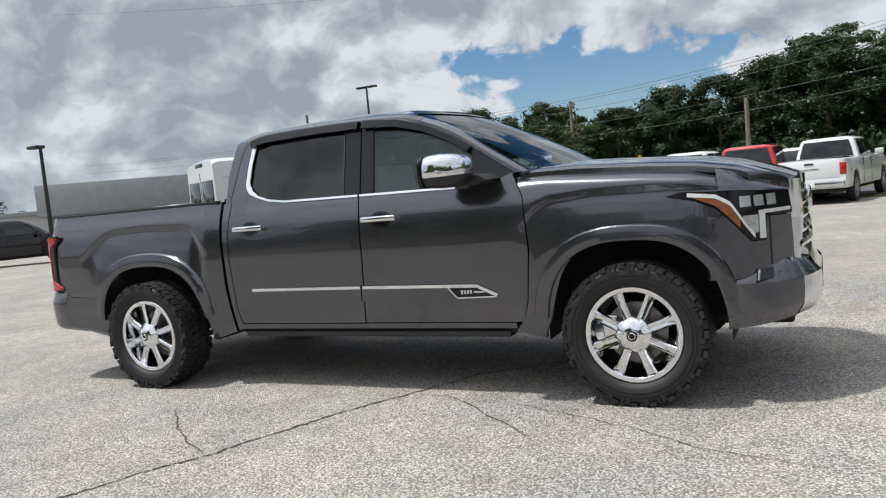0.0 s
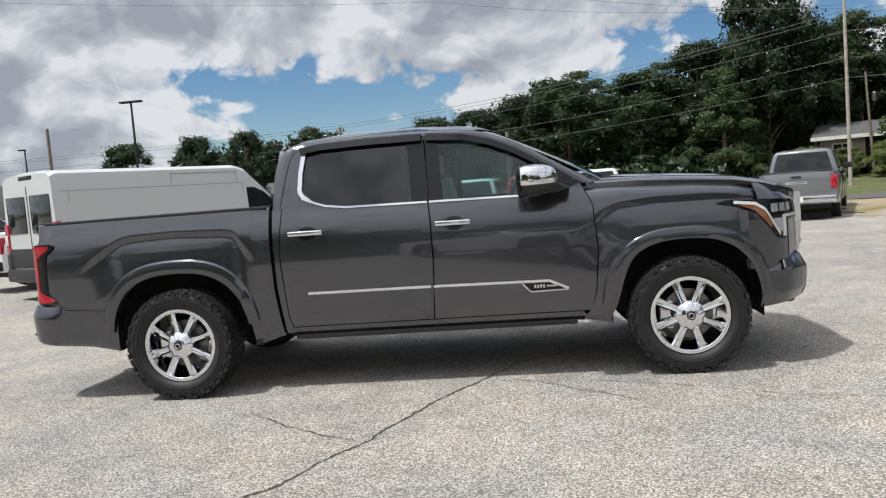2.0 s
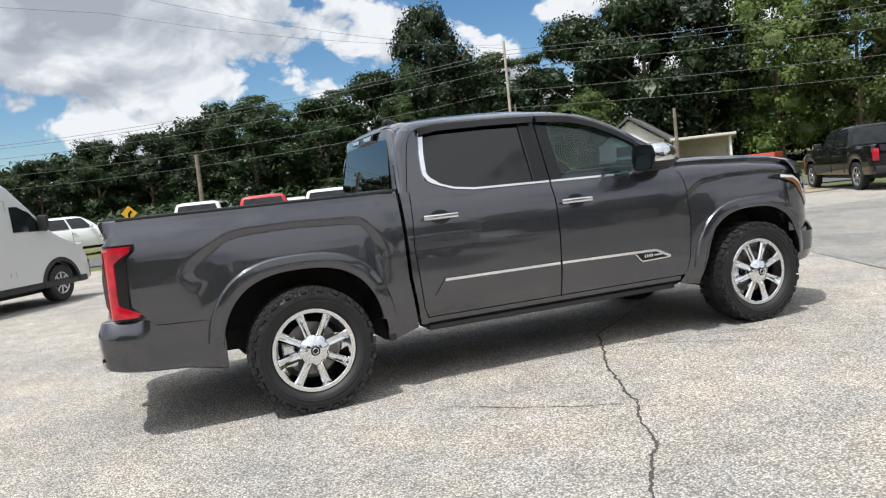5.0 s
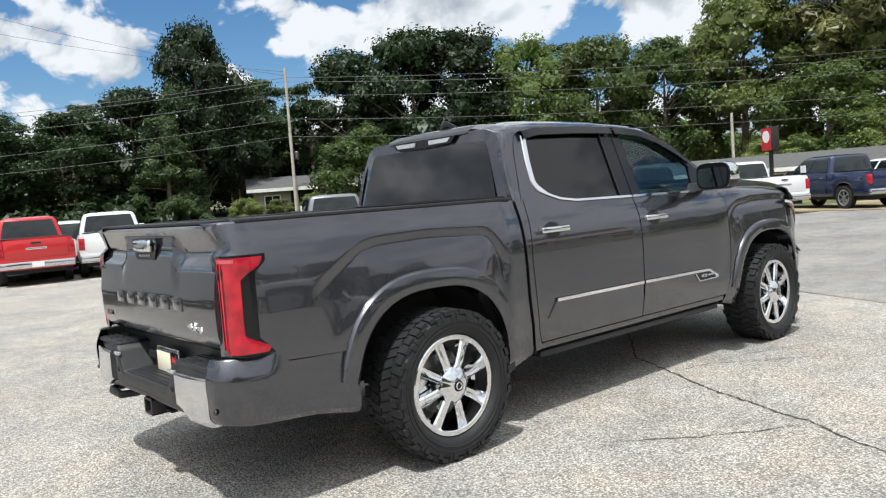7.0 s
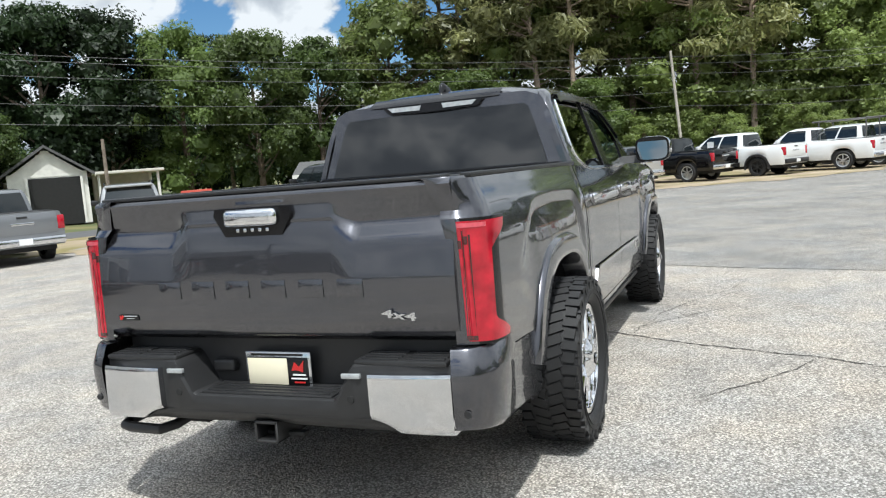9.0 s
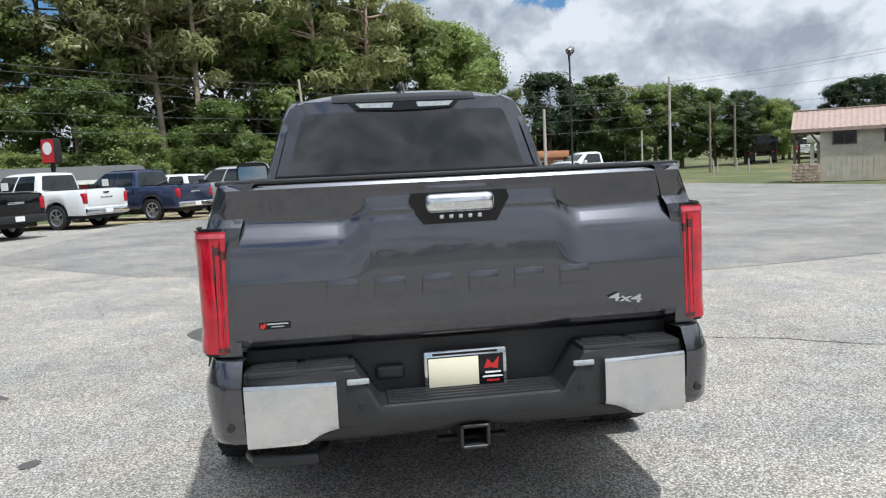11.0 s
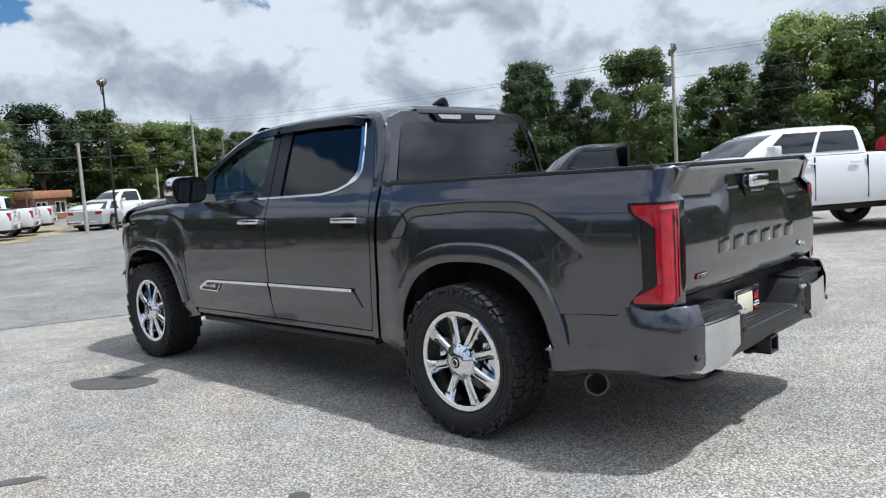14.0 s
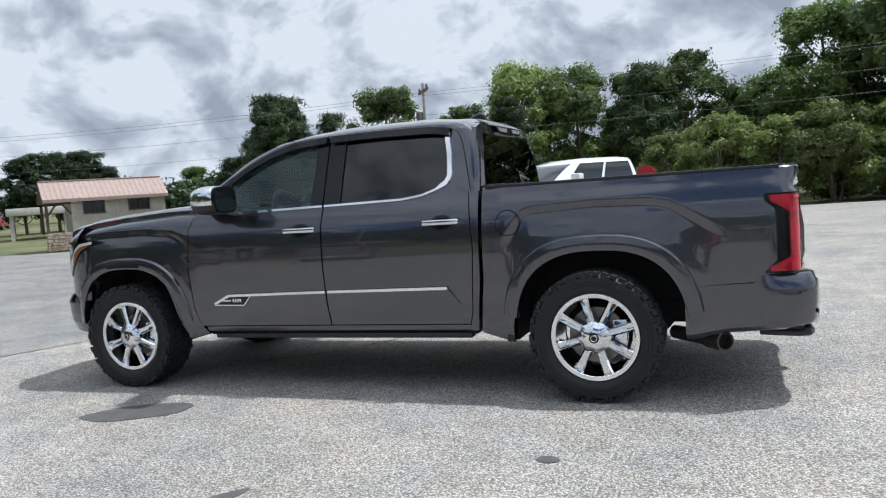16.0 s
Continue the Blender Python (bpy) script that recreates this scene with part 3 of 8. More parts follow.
def build_wheel(parent, at, s, steer=0.0):
    """Chrome eight-spoke rim with an all-terrain tyre; its outer face points along s."""
    rim = [(0.262, -0.13), (0.225, -0.12), (0.215, -0.02), (0.238, 0.05), (0.243, 0.095), (0.246, 0.116), (0.249, 0.119), (0.272, 0.121), (0.279, 0.116), (0.279, 0.105), (0.27, 0.10)]
    wheel = part("wheel", lathe([(r, s * w) for r, w in rim], 64), CHROME, parent, "chrome eight-spoke wheel with an all-terrain tyre", at)
    tyre = [(0.262, -0.12), (0.30, -0.142), (0.342, -0.150), (0.377, -0.144), (0.393, -0.128), (0.400, -0.10), (0.402, 0.0), (0.400, 0.10), (0.393, 0.128), (0.377, 0.144), (0.342, 0.150), (0.31, 0.146), (0.295, 0.138), (0.280, 0.120)]
    part("tyre", lathe([(r, s * w) for r, w in tyre], 72), RUBBER, wheel)
    bm = bmesh.new()
    n = 46
    for k in range(n):
        for ring, (w0, w1, half_step, skew, r0, r1) in enumerate(((-0.135, -0.088, 0, 0.10, 0.386, 0.409), (-0.08, -0.008, 0.5, -0.35, 0.392, 0.411), (0.004, 0.076, 0.15, 0.35, 0.392, 0.411), (0.086, 0.135, 0.6, -0.10, 0.386, 0.409))):
            a = 2 * math.pi * (k + half_step) / n
            length = 0.044 if ring in (1, 2) else 0.040
            if ring in (0, 3) and k % 2:
                length = 0.046
            m = Matrix.Rotation(-a, 4, "Y") @ Matrix.Translation((0, s * (w0 + w1) / 2, (r0 + r1) / 2)) @ Matrix.Rotation(skew, 4, "Z")
            grow = 0.012 if (ring in (0, 3) and k % 2 == 0) else 0.0
            box(-length / 2, length / 2, -(w1 - w0) / 2 - grow, (w1 - w0) / 2 + grow, -(r1 - r0) / 2, (r1 - r0) / 2, bm=bm, m=m)
        # sidewall lugs
        if k % 2 == 0:
            m = Matrix.Rotation(-2 * math.pi * k / n, 4, "Y") @ Matrix.Translation((0, s * 0.1415, 0.375))
            box(-0.014, 0.014, -0.009, 0.009, -0.020, 0.018, bm=bm, m=m)
        elif k % 4 == 1:
            m = Matrix.Rotation(-2 * math.pi * (k + 0.4) / n, 4, "Y") @ Matrix.Translation((0, s * 0.1415, 0.372))
            box(-0.007, 0.007, -0.008, 0.008, -0.026, 0.020, bm=bm, m=m)
    for r0, r1 in ((0.322, 0.328), (0.346, 0.350)):
        lathe([(r0, s * 0.146), (r0 + 0.001, s * 0.1525), (r1 - 0.001, s * 0.153), (r1, s * 0.147)], 72, bm=bm)
    part("tread", bm, RUBBER, wheel, "chunky all-terrain tread blocks", flat=True)
    for k in range(8):
        a = 2 * math.pi * (k + 0.5) / 8 + steer
        rows = []
        for r, w, hw, th in ((0.055, 0.108, 0.030, 0.05), (0.11, 0.108, 0.0255, 0.05), (0.18, 0.101, 0.027, 0.045), (0.225, 0.096, 0.031, 0.04), (0.248, 0.095, 0.036, 0.03)):
            rows.append([(-hw, s * (w - th), r), (-hw, s * (w - 0.010), r), (-hw * 0.70, s * w, r), (-hw * 0.42, s * (w - 0.001), r), (0.0, s * (w - 0.005), r), (hw * 0.42, s * (w - 0.001), r), (hw * 0.70, s * w, r), (hw, s * (w - 0.010), r), (hw, s * (w - th), r)])
        sp = strip(rows)
        bmesh.ops.transform(sp, matrix=Matrix.Rotation(-a, 4, "Y"), verts=sp.verts[:])
        part("spoke", sp, CHROME, wheel)
    rings = [(0.100, 0.085), (0.096, 0.118), (0.066, 0.142), (0.034, 0.152), (0.0, 0.153)]
    cols = []
    for i in range(64):
        a = 2 * math.pi * i / 64
        lobe = 1 + 0.10 * (abs(math.cos(4 * a + 4 * steer)) - 0.5)
        cols.append([(r * (lobe if j < 2 else 1 + (lobe - 1) * 0.4) * math.cos(a), s * w, r * (lobe if j < 2 else 1 + (lobe - 1) * 0.4) * math.sin(a)) for j, (r, w) in enumerate(rings)])
    cols.append(cols[0])
    part("hub_cap", strip(cols), CHROME, wheel, "faceted chrome hub cap")
    part("centre_badge", lathe([(0.031, s * 0.1525), (0.029, s * 0.157), (0.0, s * 0.158)], 24), GLOSS_BLACK, wheel, "black centre badge")
    part("badge_ring", lathe([(0.022, s * 0.158), (0.020, s * 0.1605), (0.017, s * 0.1605), (0.015, s * 0.158)], 20), CHROME_SATIN, wheel)
    part("brake_disc", lathe([(0.175, s * 0.0), (0.175, s * 0.022), (0.06, s * 0.022), (0.05, s * 0.06), (0.0, s * 0.06)], 40), STEEL, wheel, "bare steel brake disc")
    part("caliper", box(-0.19, -0.10, min(s * -0.02, s * 0.045), max(s * -0.02, s * 0.045), -0.10, 0.10, 0.012), CHROME_SATIN, wheel, "silver brake caliper")
    for k in range(8):
        a = 2 * math.pi * k / 8 + steer
        b = lathe([(0.0, s * 0.131), (0.008, s * 0.130), (0.009, s * 0.115)], 8)
        bmesh.ops.translate(b, vec=(0.068 * math.cos(a), 0, 0.068 * math.sin(a)), verts=b.verts[:])
        part("lug_nut", b, CHROME_SATIN, wheel)
    return wheel


def build_mirror(s):
    """Rounded housing, dark below and bright above, flat at the glass, on a wedge-shaped foot."""
    cx, cy, cz = 2.715, 1.118, 1.432

    def shell(lo, hi, grow):
        def fn(u, v):
            a, b = 2 * math.pi * u, math.pi * (v - 0.5)
            c = lambda q, e: math.copysign(abs(q) ** e, q)
            x = (0.150 + grow) * c(math.cos(b), 0.62) * c(math.cos(a), 0.62)
            y = (0.137 + grow) * c(math.cos(b), 0.62) * c(math.sin(a), 0.62)
            z = (0.102 + grow) * c(math.sin(b), 0.62)
            z = min(max(z, lo), hi)
            x = max(x, -0.118)
            y *= 1 - 0.28 * max(0.0, x) / 0.15
            return (cx + x, s * (cy + y - 0.02 * max(0.0, x) / 0.15), cz + z - 0.10 * max(0.0, x) * (1 if z > 0 else -0.4))
        return grid(fn, 40, 24)
    arm = prism([(2.66, 1.332), (2.88, 1.336), (2.955, 1.362), (2.90, 1.392), (2.70, 1.388)], lambda x, z, d: (x - 0.10 * d, s * (0.845 + d), z - 0.02 * d), 0.20)
    mirror = part("door_mirror", arm, BLACK, truck, "chrome-capped door mirror")
    part("mirror_base", shell(-0.2, -0.030, 0.0), BLACK, mirror)
    part("mirror_cap", shell(-0.034, 0.2, 0.003), CHROME, mirror, "chrome mirror cap")
    rim = [(math.copysign(abs(math.cos(a)) ** 0.5, math.cos(a)), math.copysign(abs(math.sin(a)) ** 0.5, math.sin(a))) for a in [2 * math.pi * k / 40 for k in range(40)]]
    part("mirror_housing", prism(rim, lambda u, v, d: (cx - 0.128 + d, s * (cy + 0.131 * u), cz + 0.097 * v), 0.02), GLOSS_BLACK, mirror)
    part("mirror_glass", prism(rim, lambda u, v, d: (cx - 0.131 + d + 0.004 * v, s * (cy + 0.116 * u), cz + 0.083 * v), 0.004), MIRROR_GLASS, mirror, "silvered mirror glass")


HOOD_Z = [(3.0, 1.395), (3.4, 1.392), (3.8, 1.368), (4.1, 1.342), (4.30, 1.305), (4.42, 1.262), (4.50, 1.232), (4.59, 1.195)]
REAR_EDGE = [(0.475, 0.845), (0.55, 0.82), (0.98, 0.79), (1.27, 0.808), (1.36, 0.815), (1.45, 0.825)]
MID_EDGE = [(0.475, 1.912), (0.65, 1.928), (0.9, 1.94), (1.2, 1.938), (1.34, 1.925)]
FRONT_EDGE = [(0.475, 3.05), (0.61, 3.09), (0.90, 3.118), (1.23, 3.10), (1.39, 3.025)]
BELT_R = [(0.80, 1.36), (0.94, 1.435), (0.985, 1.43), (1.05, 1.392), (1.15, 1.358), (1.31, 1.337), (1.93, 1.331)]
BELT_F = [(1.93, 1.331), (2.75, 1.323), (2.92, 1.345), (3.03, 1.388)]

for s in (-1, 1):
    bed = part("bed_side", build_bedside(s), PAINT, truck)
    fender = part("front_fender", build_fender(s), PAINT, truck)
    part("wheel_flare", build_flare(s, -0.02, 0.54, 0.58, 0.635, 0.685, -0.0 + 0.06, 1 - 0.06), PAINT, bed)
    part("wheel_flare", build_flare(s, AX, 0.51, 0.585, 0.60, 0.675, 0.05, 0.95), PAINT, fender)
    rear_door = part("rear_door", build_panel(s, lambda z: lerp_table(REAR_EDGE, z) + 0.007, lambda z: lerp_table(MID_EDGE, z) - 0.005, lambda x: 0.477, lambda x: lerp_table(BELT_R, x)), PAINT, truck)
    front_door = part("front_door", build_panel(s, lambda z: lerp_table(MID_EDGE, z) + 0.005, lambda z: lerp_table(FRONT_EDGE, z), lambda x: 0.477, lambda x: lerp_table(BELT_F, x)), PAINT, truck)
    part("cab_corner", build_panel(s, lambda z: lerp_table([(0.43, 0.795), (0.77, 0.757), (1.2, 0.747), (1.4, 0.747)], z), lambda z: lerp_table(REAR_EDGE, z), lambda x: 0.43, lambda x: 1.365, 6, 30), PAINT, truck)
    part("rocker_panel", build_panel(s, lambda z: 0.80, lambda z: 3.0, lambda x: 0.436, lambda x: 0.470, 30, 4), PAINT, truck)

    # glasshouse: roof rail and pillars, door frames, panes, bright and black trim
    rows = []
    for a, b in zip(spline([(p[0], 0, p[1]) for p in ROOF_PATH], 52), spline([(p[0], 0, p[1]) for p in SEAM_PATH], 52)):
        xo, zo, xi, zi = a.x, a.z, b.x, b.z
        mx, mz = (xo + xi) / 2, (zo + zi) / 2
        rows.append([(xi, s * (glasshouse(zi) - 0.03), zi), (xi, s * glasshouse(zi), zi), (mx, s * (glasshouse(mz) + 0.004), mz), (xo, s * (glasshouse(zo) - 0.014), zo), (xo, s * (glasshouse(zo) - 0.05), zo + 0.004)])
    part("cab_side_frame", strip(rows), PAINT, truck)
    seam, pane = spline([(p[0], 0, p[1]) for p in SEAM_PATH], 52), spline([(p[0], 0, p[1]) for p in PANE_PATH], 52)
    rows = []
    for a, b in zip(seam, pane):
        d = (b - a).normalized() * 0.006
        a = a + d
        rows.append([(a.x, s * (glasshouse(a.z) - 0.03), a.z), (a.x, s * glasshouse(a.z), a.z), (b.x, s * glasshouse(b.z), b.z), (b.x, s * (glasshouse(b.z) - 0.03), b.z)])
    part("door_frame", strip(rows[:19]), PAINT, rear_door)
    part("window_frame", strip(rows[18:34]), GLOSS_BLACK, rear_door, "gloss black window frame")
    part("window_frame", strip(rows[34:]), GLOSS_BLACK, front_door, "gloss black window frame")

    def pane_plate(outline, off, thick=0.004):
        return prism(outline, lambda x, z, d: (x, s * (glasshouse(z) + off - d), z), thick)

    part("window_pane", pane_plate([(0.985, 1.45), (1.02, 1.412), (1.10, 1.374), (1.31, 1.343), (1.80, 1.337), (1.775, 1.80), (1.05, 1.79), (1.0, 1.77), (0.975, 1.60)], -0.012), TINT, rear_door, "dark privacy glass")
    part("window_pillar", pane_plate([(1.795, 1.335), (1.93, 1.333), (1.905, 1.80), (1.77, 1.80)], -0.004, 0.02), GLOSS_BLACK, rear_door, "gloss black door pillar")
    part("pillar_trim", pane_plate([(1.797, 1.338), (1.806, 1.338), (1.782, 1.80), (1.773, 1.80)], 0.001, 0.008), BLACK, rear_door)
    part("window_pillar", pane_plate([(1.94, 1.333), (2.04, 1.331), (2.005, 1.79), (1.915, 1.80)], -0.004, 0.02), GLOSS_BLACK, front_door, "gloss black door pillar")
    part("window_pane", pane_plate([(2.04, 1.333), (2.78, 1.325), (2.93, 1.37), (2.75, 1.525), (2.58, 1.63), (2.4, 1.71), (2.2, 1.77), (2.005, 1.79)], -0.012), CLEAR, front_door, "lightly tinted glass")
    part("mirror_patch", pane_plate([(2.72, 1.326), (2.90, 1.335), (3.0, 1.385), (2.76, 1.525)], -0.002, 0.02), GLOSS_BLACK, front_door, "black mirror corner patch")
    part("belt_trim", ribbon(s, [(0.99, 1.775), (0.965, 1.62), (0.957, 1.48), (0.985, 1.435), (1.06, 1.392), (1.16, 1.36), (1.31, 1.341), (1.92, 1.334)], lambda u: 0.040 - 0.022 * sm(0.28, 0.34, u), 0.0, 0.008), CHROME, rear_door, "chrome window trim")
    part("belt_trim", ribbon(s, [(1.935, 1.334), (2.74, 1.326)], 0.018, 0.0, 0.008, 12), CHROME, front_door, "chrome window trim")
    part("wind_deflector", ribbon(s, [(0.965, 1.782), (1.10, 1.806), (1.5, 1.816), (1.89, 1.813)], 0.062, 0.010, 0.022, 30), GLOSS_BLACK, rear_door, "smoked black wind deflector")
    part("wind_deflector", ribbon(s, [(1.925, 1.813), (2.2, 1.79), (2.4, 1.735), (2.58, 1.655), (2.74, 1.56)], lambda u: 0.062 - 0.02 * u, 0.010, 0.022, 30), GLOSS_BLACK, front_door, "smoked black wind deflector")

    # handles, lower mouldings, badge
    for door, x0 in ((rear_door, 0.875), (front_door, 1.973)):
        # flat black disc paints the shade of the body-coloured handle recess
        part("handle_shade", side_disc(s, x0 + 0.135, 1.168, 0.076, 0.050, 0.003), GLOSS_BLACK, door, "gloss black disc for the shade in the handle recess")
        hb = box(x0, x0 + 0.262, -0.012, 0.012, 1.152, 1.188, 0.009, 3)
        for v in hb.verts:
            v.co.y += s * (half(v.co.x, 1.17) + 0.032)
            v.co.z += 0.006 * math.cos((v.co.x - x0 - 0.131) / 0.131 * 1.5)
        h = part("door_handle", hb, CHROME, door, "chrome door handle")
        for q in (x0 + 0.02, x0 + 0.235):
            part("handle_mount", box(q - 0.018, q + 0.018, min(s * (half(q, 1.17) - 0.01), s * (half(q, 1.17) + 0.03)), max(s * (half(q, 1.17) - 0.01), s * (half(q, 1.17) + 0.03)), 1.155, 1.185, 0.006), CHROME, h)
    def lean(bm):
        """Tuck the lower edge of the door moulding in a little."""
        for v in bm.verts:
            v.co.y -= s * 0.004 * (0.718 - v.co.z) / 0.10
        return bm

    flat_side = lambda z: smooth_table(PLAN, 1.5)
    for door, outline in ((rear_door, [(0.905, 0.618), (0.985, 0.718), (1.91, 0.712), (1.905, 0.622)]), (front_door, [(1.928, 0.622), (1.932, 0.712), (2.76, 0.704), (2.885, 0.645), (2.80, 0.618)])):
        part("door_moulding", lean(side_plate(s, outline, -0.006, 0.016)), PAINT, door)
    part("moulding_trim", lean(ribbon(s, [(0.99, 0.724), (1.912, 0.719)], 0.024, 0.010, 0.006, 20, flat_side)), CHROME, rear_door, "chrome strip")
    part("moulding_trim", lean(ribbon(s, [(1.93, 0.719), (2.765, 0.708), (2.90, 0.646)], 0.024, 0.010, 0.006, 40, flat_side)), CHROME, front_door, "chrome strip")
    part("badge_frame", lean(ribbon(s, [(2.57, 0.70), (2.63, 0.635), (2.895, 0.640)], 0.010, 0.014, 0.006, 20, flat_side)), CHROME, front_door)
    part("badge_plate", lean(side_plate(s, [(2.585, 0.698), (2.635, 0.642), (2.87, 0.645), (2.76, 0.696)], 0.011, 0.004)), GLOSS_BLACK, front_door, "black badge plate")
    for q in range(4):
        part("badge_mark", lean(side_plate(s, [(2.655 + q * 0.021, 0.660), (2.669 + q * 0.021, 0.660), (2.669 + q * 0.021, 0.684), (2.655 + q * 0.021, 0.684)], 0.0155, 0.002)), CHROME_SATIN, front_door)
    part("badge_mark", lean(side_plate(s, [(2.745, 0.666), (2.82, 0.666), (2.81, 0.677), (2.745, 0.677)], 0.0155, 0.002)), CHROME_SATIN, front_door)

    # wheels and their wells
    for cx, wob in ((0.0, 0.12), (AX, 0.05)):
        build_wheel(truck, Matrix.Translation((cx, s * (0.93 if cx == 0 else 0.868), 0.409)), s, wob * s)
        c, a, b = (-0.02, 0.55, 0.59) if cx == 0 else (AX, 0.52, 0.595)
        rows = []
        for k in range(37):
            th = math.pi * k / 36
            x, z = c + a * math.copysign(abs(math.cos(th)) ** (2 / 2.6), math.cos(th)), 0.36 + b * math.sin(th) ** (2 / 2.6)
            rows.append([(x, s * 0.90, z), (x, s * 0.45, z)])
        part("wheel_well", strip(rows), VOID, truck, "black wheel well liner")
    build_mirror(s)

    # lamps at the back
    CORNER = [(-1.176, 0.846), (-1.175, 0.868), (-1.168, 0.904), (-1.147, 0.938), (-1.095, 0.957), (-1.04, 0.963), (-0.975, 0.964)]
    path = spline([(p[0], p[1], 0) for p in CORNER], 60)

    def lamp_grid(z0, z1, edge0, edge1, off, nz=30, nu=24):
        def fn(u, v):
            z = z0 + (z1 - z0) * v
            a, b = edge0(z), edge1(z)
            w = (a + (b - a) * u) * 60
            i = min(59, int(w))
            p = path[i].lerp(path[i + 1], w - i)
            d = (path[i + 1] - path[i]).normalized()
            lean = 0.018 * (1.22 - z) / 0.44
            return (p.x - d.y * off, s * (p.y + d.x * off + lean * (1 - u) * 0.6), z)
        return skirt(grid(fn, nu, nz), (0.012, -s * 0.012, 0))

    def where(x):
        return min(range(61), key=lambda i: abs(path[i].x - x) + (10 if path[i].y < 0.9 and x > -1.17 else 0)) / 60

    edge = [(0.775, where(-1.03)), (0.80, where(-1.02)), (0.828, where(-1.07)), (0.852, where(-1.115)), (0.865, where(-1.126)), (1.115, where(-1.126)), (1.145, where(-1.095)), (1.175, where(-1.045)), (1.19, where(-1.032)), (1.222, where(-1.03))]
    lamp = part("tail_lamp", lamp_grid(0.768, 1.229, lambda z: 0.0, lambda z: lerp_table([(0.768, where(-1.0)), (0.805, where(-1.03)), (0.845, where(-1.07)), (1.14, where(-1.07)), (1.19, where(-1.015)), (1.23, where(-1.012))], z), 0.004), GLOSS_BLACK, truck, "red wrap-around tail lamp in a black housing")
    part("red_lens", lamp_grid(0.78, 1.218, lambda z: 0.03, lambda z: lerp_table(edge, z), 0.012), RED_LENS, lamp, "bright red lens")
    for q0, q1, z0, z1, off, lens in ((0.140, 0.176, 0.79, 1.185, 0.0130, RED_DARK), (0.250, 0.286, 0.79, 1.17, 0.0130, RED_DARK), (0.178, 0.250, 0.79, 1.19, 0.0160, RED_PALE), (0.060, 0.140, 0.79, 1.19, 0.0160, RED_PALE), (0.178, 0.250, 1.135, 1.165, 0.0175, RED_DARK), (0.060, 0.140, 1.120, 1.150, 0.0175, RED_DARK)):
        part("lens_bar", lamp_grid(z0, z1, lambda z: q0, lambda z: q1, off, 20, 4), lens, lamp, "red light bar")
    part("reverse_lens", lamp_grid(1.196, 1.212, lambda z: 0.05, lambda z: 0.50, 0.0145, 4, 12), PINK_LENS, lamp, "pale rose lens strip")
    part("reflex", lamp_grid(0.786, 0.802, lambda z: 0.06, lambda z: 0.30, 0.0165, 4, 10), RED_DARK, lamp)
    part("lamp_edge", lamp_grid(0.772, 1.226, lambda z: 0.0, lambda z: 0.022, 0.010, 24, 3), GLOSS_BLACK, lamp)

    # rear bumper corner in body colour
    cpath = spline([(-0.535, 0.948, 0), (-0.8, 0.957, 0), (-1.02, 0.960, 0), (-1.13, 0.953, 0), (-1.20, 0.93, 0), (-1.25, 0.885, 0), (-1.270, 0.817, 0)], 60)
    rows = []
    for i, p in enumerate(cpath):
        d = (cpath[min(i + 1, 60)] - cpath[max(i - 1, 0)]).normalized()
        top = lerp_table([(-0.98, 0.762), (-0.93, 0.712), (-0.56, 0.695)], p.x)
        bot = lerp_table([(-1.25, 0.452), (-1.1, 0.432), (-0.78, 0.41), (-0.57, 0.365)], p.x)
        push = sm(-0.95, -1.07, p.x)
        row = []
        for v, o in ((0.0, -0.05), (0.04, -0.018), (0.12, 0.0), (0.55, 0.010 * push), (0.70, 0.010 * push), (0.76, 0.006 * push), (0.98, -0.020 * push), (1.0, -0.026 * push), (1.0, -0.10)):
            z = bot + (top - bot) * v
            row.append((p.x + d.y * o, s * (p.y - d.x * o), z))
        rows.append(row)
    part("bumper_corner", strip(rows), PAINT, truck)
    part("park_sensor", lathe([(0.0, 0.0), (0.013, -0.001), (0.015, 0.004)], 16, axis="x"), BLACK, truck, at=Matrix.Translation((-1.268, s * 0.868, 0.53)))

    # headlamp and the front corner
    FC = [(3.95, 0.957), (4.10, 0.952), (4.24, 0.930), (4.35, 0.882), (4.435, 0.812), (4.505, 0.715), (4.555, 0.635)]
    fpath = spline([(p[0], p[1], 0) for p in FC], 60)

    def fu(x):
        """Share of the front corner's line at which it reaches x."""
        i = next((i for i in range(60) if fpath[i + 1].x >= x), 59)
        return min(1.0, (i + (x - fpath[i].x) / max(1e-6, fpath[i + 1].x - fpath[i].x)) / 60)

    def front_grid(lo, hi, u0, u1, off, nu=36, nv=12, fold=True):
        def fn(u, v):
            w = (u0 + (u1 - u0) * u) * 60
            i = min(59, max(0, int(w)))
            p = fpath[i].lerp(fpath[i + 1], w - i)
            d = (fpath[i + 1] - fpath[i]).normalized()
            z = lo(p.x) + (hi(p.x) - lo(p.x)) * v
            tuck = -0.10 * max(0.0, z - 1.05)
            return (p.x - d.y * (off + tuck), s * (p.y + d.x * (off + tuck)), z)
        bm = grid(fn, nu, nv)
        return skirt(bm, (-0.02, -s * 0.02, 0)) if fold else bm

    hl_lo = lambda x: lerp_table([(3.96, 1.168), (4.10, 1.135), (4.20, 1.09), (4.28, 1.00), (4.36, 0.900), (4.430, 0.900), (4.434, 1.028), (4.56, 1.022)], x)
    hl_hi = lambda x: lerp_table([(3.96, 1.172), (4.03, 1.188), (4.30, 1.172), (4.56, 1.146)], x)
    guide = lambda x: lerp_table([(4.06, 1.158), (4.20, 1.140), (4.27, 1.095), (4.33, 0.985), (4.375, 0.914)], x)
